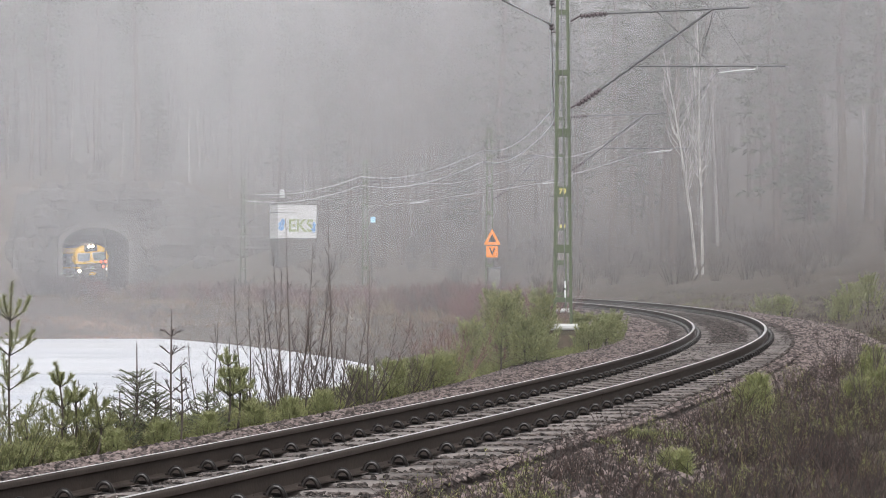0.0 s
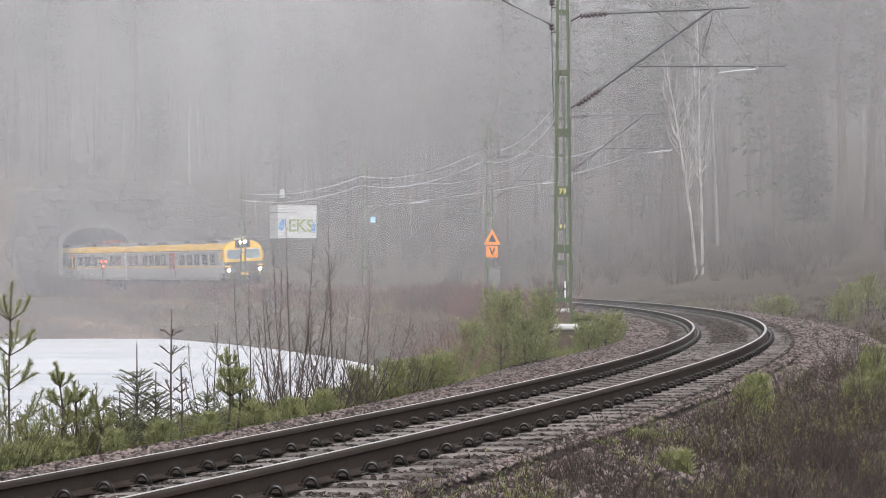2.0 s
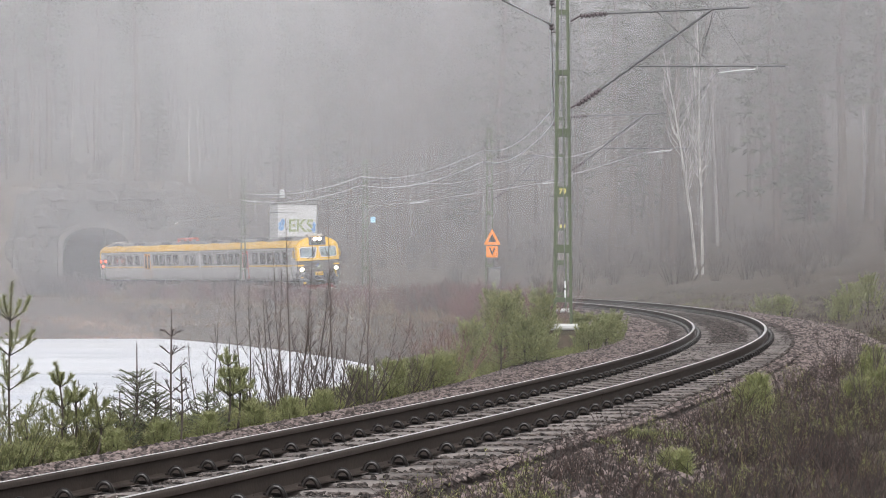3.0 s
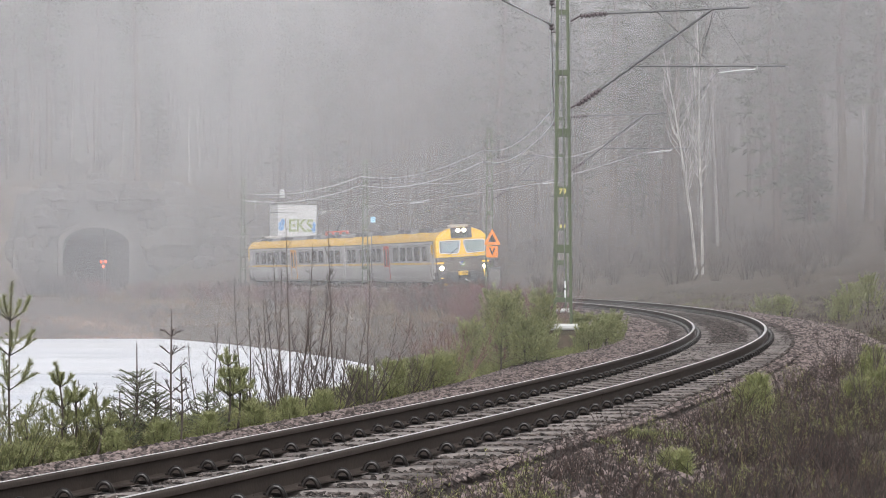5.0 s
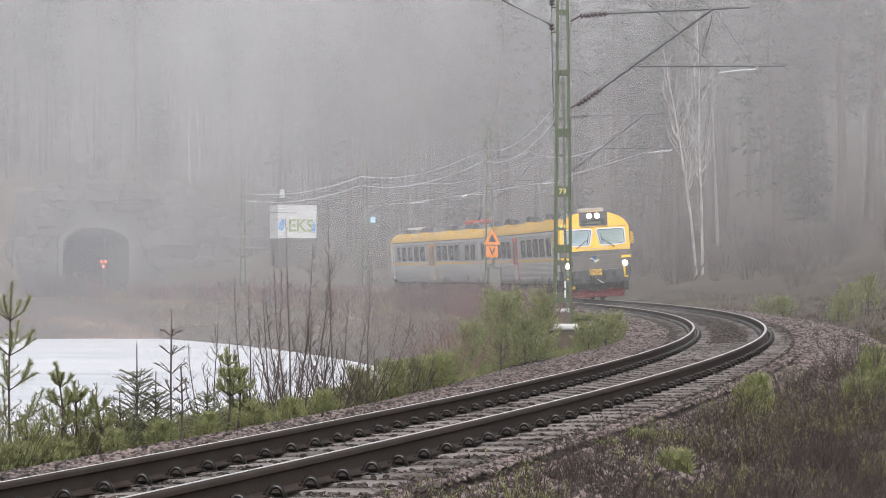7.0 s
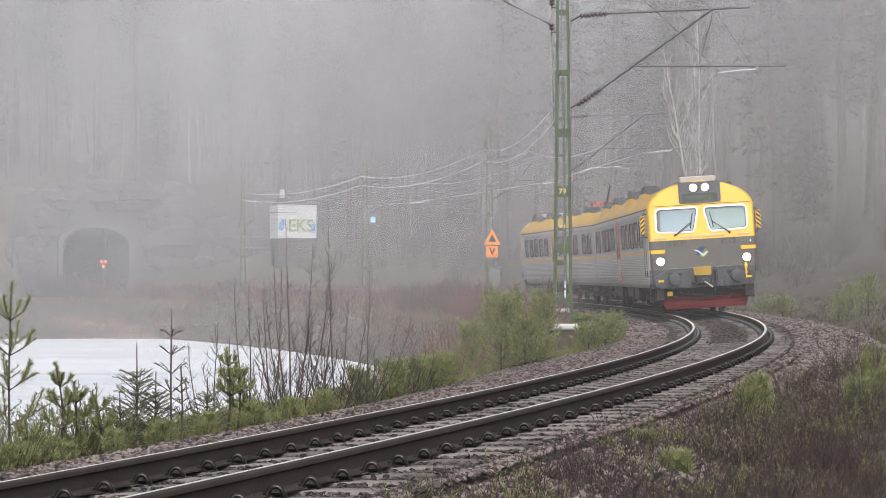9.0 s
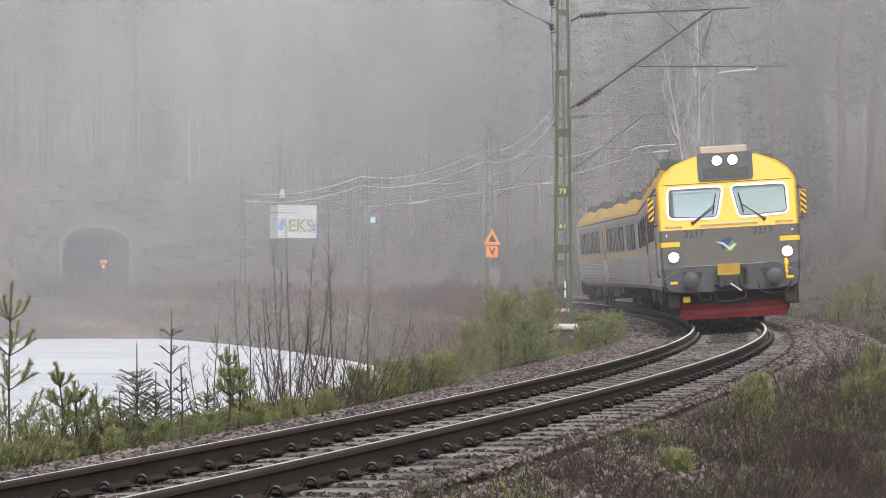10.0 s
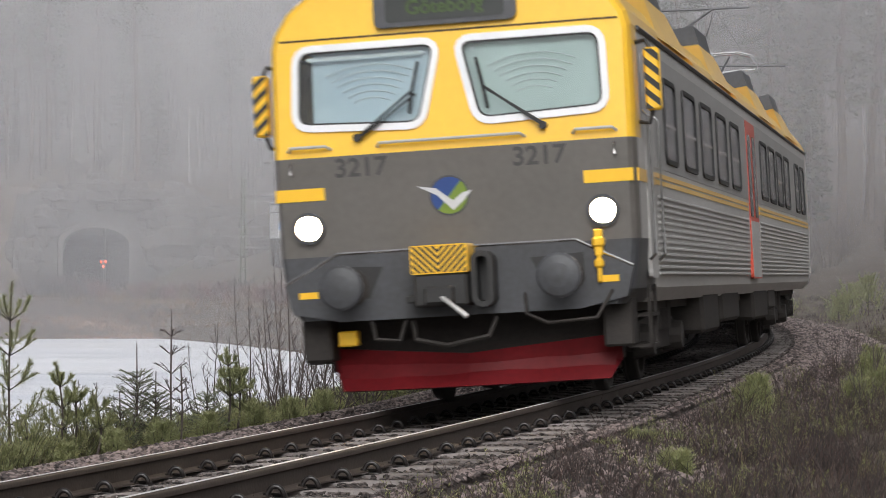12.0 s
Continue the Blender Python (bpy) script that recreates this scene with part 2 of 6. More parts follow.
M_ICE = mat("lake_ice", (0.90, 0.905, 0.93), (0.60, 0.64, 0.71), 0.8, spec=0.08, scale=0.22, fine=1.6, bump=0.05, stretch=(0.10, 0.8, 1), c=(0.80, 0.82, 0.86))
M_WHITE = mat("white_frame_paint", (0.84, 0.84, 0.85), (0.74, 0.74, 0.75), 0.35, scale=4, fine=40, bump=0.02)
M_BLACK = mat("black_rubber", (0.02, 0.02, 0.021), (0.03, 0.029, 0.028), 0.6, scale=10, fine=60, bump=0.1)


def build_ground():
    xs = np.concatenate([np.linspace(-900, -140, 8), np.arange(-120, -46, 6), np.arange(-45, 20, 0.9), np.arange(20, 60, 3), np.linspace(64, 900, 12)])
    ys = np.concatenate([np.linspace(-500, -20, 8), np.arange(-10, 110, 0.9), np.arange(110, 275, 1.1), np.arange(278, 340, 4), np.linspace(360, 2500, 12)])
    X, Y = np.meshgrid(xs, ys)
    S, L = s_lat(X, Y)
    Z = ground_z(S, L, X, Y)
    rough = np.array([[noise.noise((x * 0.35, y * 0.35, 0)) * 0.10 + noise.noise((x * 0.08, y * 0.08, 3)) * 0.5 for x in xs] for y in ys])
    Z = Z + rough * np.clip((np.abs(L) - 3.2) / 8, 0, 1)
    nx = len(xs)
    faces = []
    for j in range(len(ys) - 1):
        for i in range(nx - 1):
            sl, ll = S[j:j + 2, i:i + 2], L[j:j + 2, i:i + 2]
            if np.abs(ll).min() < 3.7 and sl.max() > TUNNEL_S - 2.5 and sl.min() < TUNNEL_S + 2.5 and np.abs(ll).max() < 6:
                continue
            a = j * nx + i
            faces.append((a, a + 1, a + nx + 1, a + nx))
    me = bpy.data.meshes.new("ground")
    me.from_pydata(np.stack([X.ravel(), Y.ravel(), Z.ravel()], 1).tolist(), [], faces)
    me.materials.append(M_GROUND)
    me.polygons.foreach_set("use_smooth", [True] * len(faces))
    thing("ground", "brown winter ground with dead grass and leaf litter", "ground", kind="structure", data=me)


def build_lake():
    bm = B()
    # inside of the curve, out to the far side
    pts = [beside(s, -5.0, LAKE_Z) for s in range(-30, 206, 5)]
    pts = [(p.x, p.y) for p in pts if p.y < 206] + [(-60, 208), (-260, 212), (-260, 100), (-160, -80)]
    slab(bm, pts, LAKE_Z - 0.3, LAKE_Z, "z")
    wall_fix(bm)
    thing("water", "lake under wet white ice with grey melt streaks", "lake", kind="structure", data=mesh_of("water", bm, M_ICE))


def shoulder(s, l):
    """Height of the ballast outside the outer rail: narrow by the heath, wide and flat round the bend."""
    near = np.interp(l, [1.3, 1.7, 2.3, 2.5, 3.6], [-0.17, -0.20, -0.36, -0.46, -0.9])
    wide = np.interp(l, [1.3, 2.0, 2.9, 3.5, 3.6], [-0.17, -0.13, -0.19, -0.45, -0.8])
    w = smooth(34, 56, s)
    return float(near * (1 - w) + wide * w)


def build_track():
    tr = thing("railway_track", "single railway track with worn rails on concrete sleepers", "railway track", kind="structure")
    bed = B()
    prof = [(-4.3, -0.85), (-4.15, -0.66), (-2.1, -0.24), (-1.36, -0.225), (-1.30, -0.228), (1.30, -0.228), (1.36, -0.25), (1.7, 0), (2.0, 0), (2.3, 0), (2.5, 0), (2.9, 0), (3.5, 0), (3.6, 0)]
    secs = [(lambda u, v, s=s: canted(s, u, v) if abs(u) < 1.5 else beside(s, u, shoulder(s, u) - 0.03 if u > 0 else v - 0.03)) for s in np.arange(-28, 305, 1.0)]
    sweep(bed, prof, secs, closed=False)
    part("ballast_bed", wall_fix(bed), M_BALLAST, tr, smooth_faces=True)
    head = [(-0.037, -0.022), (-0.035, -0.012), (-0.024, 0.0), (0.024, 0.0), (0.035, -0.012), (0.037, -0.022), (0.037, -0.038), (0.010, -0.050), (0.009, -0.13), (0.030, -0.142), (0.070, -0.150), (0.070, -0.160), (-0.070, -0.160), (-0.070, -0.150), (-0.030, -0.142), (-0.009, -0.13), (-0.010, -0.050), (-0.037, -0.038)]
    for side in (-1, 1):
        bm = B()
        sweep(bm, head, [(lambda u, v, s=s: canted(s, side * 0.7525 + u, v)) for s in np.arange(-28, 303, 0.75)])
        wall_fix(bm)
        me = mesh_of("rail", bm, [M_RAIL, M_RAILTOP])
        n = len(head)
        # the crown is polished by the wheels
        for p in me.polygons:
            js = sorted({v % n for v in p.vertices})
            if js == [2, 3]:
                p.material_index = 1
        part("rail", me, None, tr)
    return tr


build_ground()
build_lake()
TRACK = build_track()


# ---- tunnel, overhead line, signs and hut ----
M_CONCRETE = mat("old_portal_concrete", (0.22, 0.21, 0.20), (0.12, 0.115, 0.108), 0.9, scale=0.7, fine=8, bump=0.4, bump_dist=0.05)
M_ARCH = mat("stained_arch_concrete", (0.20, 0.185, 0.175), (0.10, 0.095, 0.09), 0.9, scale=0.9, fine=9, bump=0.4)
M_BORE = mat("sooty_tunnel_lining", (0.045, 0.042, 0.04), (0.03, 0.028, 0.027), 0.95, scale=0.8, fine=8, bump=0.4)
M_ROCK = mat("grey_gneiss", (0.13, 0.118, 0.108), (0.055, 0.05, 0.047), 0.9, scale=0.5, fine=5, bump=0.8, bump_dist=0.15)
M_MAST = mat("green_mast_paint", (0.062, 0.078, 0.045), (0.045, 0.055, 0.034), 0.6, scale=3, fine=30, bump=0.1, c=(0.075, 0.095, 0.05))
M_GALV = mat("galvanised_steel", (0.15, 0.15, 0.155), (0.10, 0.10, 0.105), 0.55, 0.4, scale=6, fine=40, bump=0.1)
M_WIRE = mat("weathered_copper_wire", (0.09, 0.085, 0.085), (0.06, 0.058, 0.058), 0.6, 0.5, bump=0)
M_PALEWIRE = mat("bare_aluminium_wire", (0.55, 0.55, 0.56), (0.45, 0.45, 0.46), 0.4, 0.6, bump=0)
M_INSUL = mat("brown_porcelain", (0.06, 0.045, 0.05), (0.09, 0.07, 0.075), 0.2, bump=0, scale=20)
M_SIGNORANGE = mat("orange_sign_face", (0.74, 0.235, 0.035), (0.68, 0.205, 0.03), 0.45, scale=6, fine=40, bump=0.02)
M_SIGNDARK = mat("sign_black", (0.03, 0.026, 0.022), (0.04, 0.035, 0.03), 0.6, bump=0)
M_SIGNYELLOW = mat("number_yellow", (0.62, 0.54, 0.20), (0.55, 0.47, 0.17), 0.5, bump=0)
M_HUT = mat("whitewashed_hut_wall", (0.66, 0.66, 0.66), (0.52, 0.52, 0.51), 0.8, scale=0.8, fine=9, bump=0.1)
M_PAINT_G = mat("green_spray_paint", (0.17, 0.24, 0.07), (0.30, 0.34, 0.14), 0.6, scale=3, fine=12, bump=0)
M_PAINT_B = mat("blue_spray_paint", (0.08, 0.25, 0.60), (0.2, 0.4, 0.7), 0.6, scale=2, fine=10, bump=0)
M_PAINT_Y = mat("dark_spray_paint", (0.10, 0.11, 0.10), (0.2, 0.2, 0.18), 0.6, scale=3, fine=12, bump=0)
M_BLUESIGN = mat("pale_blue_sign", (0.36, 0.62, 0.80), (0.32, 0.56, 0.74), 0.4, bump=0)
M_REDLIGHT = glow("red_signal_light", (1.0, 0.10, 0.03), 3.0)


def arch(r, spring, n=14):
    """An arch outline: foot, springing, round head, springing, foot."""
    return [(-r, -0.75), (-r, spring)] + [(r * math.cos(math.pi - math.pi * k / n), spring + r * 0.50 * math.sin(math.pi * k / n)) for k in range(1, n)] + [(r, spring), (r, -0.75)]


def build_tunnel():
    tn = thing("tunnel_portal", "old concrete railway tunnel mouth in a wooded hillside", "tunnel", kind="structure")
    inner = arch(3.10, 3.72)
    outer = [(-7.5, -0.75), (-7.5, 4.0)] + [(-7.5 + 15 * k / 14, 7.9 + 1.0 * math.sin(math.pi * k / 14)) for k in range(1, 14)] + [(7.5, 4.0), (7.5, -0.75)]
    bm = B()
    f = lambda s: (lambda u, v: beside(s, u, v))
    ring(bm, outer, inner, f(TUNNEL_S - 0.9), f(TUNNEL_S + 4.0))
    part("portal_wall", wall_fix(bm), M_ROCK, tn)
    bm = B()
    ring(bm, [(u * 1.13, v if v < 0 else 0.05 + v * 1.075) for u, v in inner], [(u * 0.995, v) for u, v in inner], f(TUNNEL_S - 1.25), f(TUNNEL_S - 0.88))
    part("arch_ring", wall_fix(bm), M_ARCH, tn, "pale concrete arch ring")
    bm = B()
    secs = [f(s) for s in np.arange(TUNNEL_S - 0.88, TUNNEL_S + 70, 4)]
    sweep(bm, [(u * 1.002, v) for u, v in inner], secs, closed=False)
    sweep(bm, [(u * 1.09, v + (0.3 if v > 0 else 0)) for u, v in inner], secs, closed=False)
    end = [bm.verts.new(beside(TUNNEL_S + 68, u, v)) for u, v in inner]
    bm.faces.new(end)
    part("bore", wall_fix(bm), M_BORE, tn)
    return tn


def rock_face(name, centre, size, seed, material=None):
    """A broken rock outcrop."""
    bm = B()
    bmesh.ops.create_icosphere(bm, subdivisions=4, radius=1.0)
    for v in bm.verts:
        p = v.co.copy()
        k = 1 + 0.35 * noise.noise(p * 1.3 + Vector((seed, 0, 0))) + 0.18 * noise.noise(p * 3.1 + Vector((seed, 5, 0)))
        q = Vector((p.x * size[0], p.y * size[1], p.z * size[2])) * k
        q.z = round(q.z / 0.8) * 0.5 + q.z * 0.5
        v.co = q
    ob = thing(name, "grey broken rock outcrop beside the tunnel", "rock", group="rocks", at=pose(*centre), data=mesh_of(name, bm, M_ROCK))
    return ob


def insulator(bm, a, b, r=0.07, n=6):
    """Ribbed insulator between two points."""
    a, b = Vector(a), Vector(b)
    pts, rad = [], []
    for k in range(n * 3 + 1):
        pts.append(a.lerp(b, k / (n * 3)))
        rad.append(r if k % 3 == 1 else (r * 0.92 if k % 3 == 2 else r * 0.42))
    tube(bm, pts, rad, 8)


def build_mast(s, lat, number="", foot=0.0, top=8.2):
    """A two-legged channel mast with its bracket; local x runs from the mast to the track."""
    p = beside(s, lat, 0)
    h = math.degrees(rail_at(s)[2]) - 90
    m = thing("catenary_mast", "green painted steel railway mast with bracket arms and insulators", "mast", group="catenary masts", at=pose(p.x, p.y, foot, 0, 0, h))
    reach = -lat          # to the middle of the track
    zc = 5.5 - foot       # contact wire over the foot
    wid = lambda z: 0.18 - 0.0105 * z
    for sg in (-1, 1):
        bm = B()
        o0, o1 = wid(0), wid(top)
        for z0, z1 in ((0.0, top),):
            a = [(sg * o0 - 0.03, -0.07), (sg * o0 + 0.03, -0.07), (sg * o0 + 0.03, 0.07), (sg * o0 - 0.03, 0.07)]
            b = [(sg * o1 - 0.03, -0.07), (sg * o1 + 0.03, -0.07), (sg * o1 + 0.03, 0.07), (sg * o1 - 0.03, 0.07)]
            va, vb = [bm.verts.new((x, y, z0)) for x, y in a], [bm.verts.new((x, y, z1)) for x, y in b]
            for i in range(4):
                bm.faces.new((va[i], va[(i + 1) % 4], vb[(i + 1) % 4], vb[i]))
            bm.faces.new(vb)
        part("leg", wall_fix(bm), M_MAST, m)
    for z in (0.55, 1.65, 2.85, 4.15, 5.45, 6.75, 8.0):
        if z < top:
            w = wid(z) + 0.032
            hh = 0.055 if z not in (1.65, 4.15) else 0.09
            bm = B()
            box(bm, -w, w, -0.078, 0.078, z - hh, z + hh)
            part("batten_plate", bm, M_MAST, m)
    bm = B()
    box(bm, -0.36, 0.36, -0.30, 0.30, -0.10, 0.03, 0.04)
    base = part("foundation", bm, M_HUT, m, "pale concrete mast foundation")
    bm = B()
    box(bm, -0.27, 0.27, -0.22, 0.22, -0.9, -0.10)
    part("shaft", bm, M_GROUND, base)
    if number:
        bm = B()
        box(bm, -0.17, 0.17, -0.09, -0.079, 2.77, 2.99)
        plate = part("number_plate_board", bm, M_MAST, m)
        lettering("digits", number, 0.165, M_SIGNYELLOW, plate, pose(0, -0.094, 2.88, 90, 0, 0), "yellow mast number")
        for dx in (-0.04, 0.04):
            bm = B()
            box(bm, dx - 0.022, dx + 0.022, -0.085, -0.079, 2.10, 2.17)
            part("small_marking", bm, M_SIGNYELLOW, m)
        bm = B()
        tube(bm, [(0.06, -0.1, 0.45), (0.02, -0.1, 2.5), (-0.02, -0.1, top - 1.2)], 0.008, 5)
        part("earth_cable", bm, M_GALV, m)
        for z0, z1 in ((0.60, 0.76), (0.80, 0.96)):
            bm = B()
            tube(bm, [(0.055, -0.105, z0), (0.052, -0.105, z1)], 0.014, 6)
            part("cable_sleeve", bm, M_WHITE, m)
    # bracket: top tube, diagonal, registration tube, steady arm
    zc += 0.06
    zt = zc + 1.22
    x0 = wid(4) + 0.05
    bm = B()
    tube(bm, [(x0 + 0.75, 0, zt - 0.03), (x0 + 2.3, 0, zt + 0.02), (reach + 0.45, 0, zt + 0.07)], 0.024, 6)
    tube(bm, [(x0 + 0.62, 0, zc - 0.45), (reach - 0.32, 0, zt + 0.05)], 0.03, 6)
    tube(bm, [(x0 + 1.24, 0, zc + 0.05), (reach + 1.22, 0, zc + 0.03)], 0.022, 6)
    arm = part("bracket_arm", bm, M_GALV, m, "grey tubular bracket arms")
    bm = B()
    tube(bm, [(x0 - 0.02, 0, zt - 0.20), (x0 + 0.14, 0, zt - 0.10), (x0 + 0.2, 0, zt - 0.07)], 0.022, 6)
    insulator(bm, (x0 + 0.18, 0, zt - 0.08), (x0 + 0.76, 0, zt - 0.03), 0.065, 7)
    part("insulator", bm, M_INSUL, m, "ribbed brown porcelain insulator")
    bm = B()
    tube(bm, [(x0 - 0.02, 0, zc - 0.85), (x0 + 0.14, 0, zc - 0.75)], 0.022, 6)
    insulator(bm, (x0 + 0.12, 0, zc - 0.78), (x0 + 0.64, 0, zc - 0.44), 0.065, 7)
    part("insulator", bm, M_INSUL, m, "ribbed brown porcelain insulator")
    bm = B()
    tube(bm, [(reach - 0.22, 0, zc - 0.12), (reach + 0.25, 0, zc - 0.06), (reach + 0.58, 0, zc - 0.05), (reach + 0.62, 0, zc + 0.03)], 0.022, 6)
    part("steady_arm", bm, M_PALEWIRE, arm)
    bm = B()
    tube(bm, [(reach - 0.3, 0, zt + 0.06), (reach - 0.62, 0, zc + 0.08)], 0.007, 4)
    tube(bm, [(reach - 0.3, 0, zt + 0.06), (reach + 0.5, 0, zc + 0.05)], 0.007, 4)
    part("stay_wire", bm, M_WIRE, arm)
    # feeder insulators on the lake side
    for z in (6.42, 6.95):
        bm = B()
        zz = z - foot
        tube(bm, [(-wid(zz), 0, zz - 0.06), (-wid(zz) - 0.13, 0, zz - 0.06), (-wid(zz) - 0.13, 0, zz)], 0.018, 6)
        insulator(bm, (-wid(zz) - 0.13, 0, zz - 0.02), (-wid(zz) - 0.13, 0, zz + 0.13), 0.07, 2)
        part("feeder_insulator", bm, M_INSUL, m)
    return m


MASTS = [(8.0, -3.5, "", -0.1), (50.35, -3.55, "79", 0.03), (88.5, -3.3, "", -0.1), (121.5, -2.75, "", -0.1), (157.5, -3.0, "", -0.1), (190.5, -3.05, "", -0.1), (224.0, -3.2, "", -0.1)]


def span(bm, a, b, sag, r, n=14):
    pts = [Vector(a).lerp(Vector(b), k / n) - Vector((0, 0, sag * 4 * (k / n) * (1 - k / n))) for k in range(n + 1)]
    tube(bm, pts, r, 4)
    return pts


def build_lines():
    for name, lat_of, z, sag, r, m, lab in (("feeder_wire", lambda l: l - 0.25, 6.52, 0.55, 0.015, M_PALEWIRE, "sagging bare feeder wire between the masts"),
                                            ("feeder_wire", lambda l: l - 0.25, 7.05, 0.55, 0.015, M_PALEWIRE, "sagging bare feeder wire between the masts")):
        bm = B()
        for (s0, l0, *_), (s1, l1, *_) in zip(MASTS[1:-1], MASTS[2:-1]):
            span(bm, beside(s0, lat_of(l0), z), beside(s1, lat_of(l1), z), sag, r)
        span(bm, beside(MASTS[0][0], lat_of(MASTS[0][1]), z), beside(MASTS[1][0], lat_of(MASTS[1][1]), z), sag * 0.5, r)
        thing(name, lab, "wire", group="overhead wires", kind="stuff", data=mesh_of(name, bm, m))
    # the far stretch is coloured pale to imitate wires lit against the dark wood
    for first, last, material, lab in ((0, 3, M_WIRE, "dark contact wire with catenary wire and droppers over the track"), (2, len(MASTS), M_PALEWIRE, "far contact wire with catenary wire and droppers, coloured pale as if lit")):
        bm = B()
        for (s0, *_), (s1, *_) in zip(MASTS[first:last], MASTS[first + 1:last]):
            a, b = beside(s0, -0.2, 5.50), beside(s1, -0.2, 5.50)
            ma, mb = beside(s0, -0.25, 6.80), beside(s1, -0.25, 6.80)
            span(bm, a, b, 0.03, 0.0065, 6)
            top = span(bm, ma, mb, 0.62, 0.0055, 12)
            for k in (2, 4, 6, 8, 10):
                tube(bm, [top[k], a.lerp(b, k / 12)], 0.003, 3)
        if first:
            span(bm, beside(MASTS[-1][0], -0.2, 5.50), beside(300, 0, 4.9), 0.0, 0.009, 12)
        thing("contact_line", lab, "wire", group="overhead wires", kind="stuff", data=mesh_of("contact_line", bm, material))


def build_speed_sign():
    y = 122.0
    at = Vector(((871 - 784) / 4836 * y, y, -0.6))
    u = y / 4836
    sg = thing("speed_sign", "orange triangle and lettered square board on a thin post", "railway sign", at=pose(*at))
    z = lambda py: 1.109 + (487.5 - py) * u - at.z
    bm = B()
    tube(bm, [(0.07, 0.05, 0), (0.07, 0.05, z(405))], 0.035, 8)
    part("post", bm, M_GALV, sg)
    c = (z(406) * 2 + z(433) * 2) / 4
    bm = B()
    out = trapezoid([(-0.385, z(433.5)), (0.385, z(433.5)), (0.0, z(405))], 0.06, 3)
    inn = [(u_ * 0.50, c - 0.11 + (v - c + 0.11) * 0.50) for u_, v in out]
    ring(bm, out, inn, lambda a, b: (a, 0.0, b), lambda a, b: (a, 0.03, b))
    tri = part("triangle_board", wall_fix(bm), M_SIGNORANGE, sg, "orange triangular frame")
    # added dark panel stands in for the dim wood seen through the open frame
    bm = B()
    slab(bm, shrink(inn, -0.01), 0.012, 0.026, "y")
    part("dark_infill", wall_fix(bm), M_SIGNDARK, tri)
    bm = B()
    slab(bm, rounded(-0.265, 0.265, z(456), z(435.5), 0.03, 2), 0.0, 0.03, "y")
    sq = part("square_board", wall_fix(bm), M_SIGNORANGE, sg)
    lettering("letter", "V", 0.44, M_SIGNDARK, sq, pose(0, -0.006, (z(456) + z(435.5)) / 2, 90, 0, 0))
    cab = thing("trackside_cabinet", "small grey steel cabinet beside the sign post", "cabinet", at=pose((875 - 784) * u, y - 0.6, -0.31))
    bm = B()
    box(bm, -0.27, 0.27, -0.16, 0.16, 0.5, 1.12 + 0.62, 0.02)
    box(bm, -0.31, 0.31, -0.2, 0.2, 1.74, 1.78, 0.01)
    part("body", bm, M_GALV, cab)
    bm = B()
    box(bm, -0.23, 0.23, -0.175, -0.16, 0.95, 1.68, 0.005)
    part("door", bm, M_CONCRETE, cab)
    for sx in (-0.2, 0.2):
        bm = B()
        box(bm, sx - 0.04, sx + 0.04, -0.1, 0.1, -0.6, 0.5)
        part("foot", bm, M_GALV, cab)


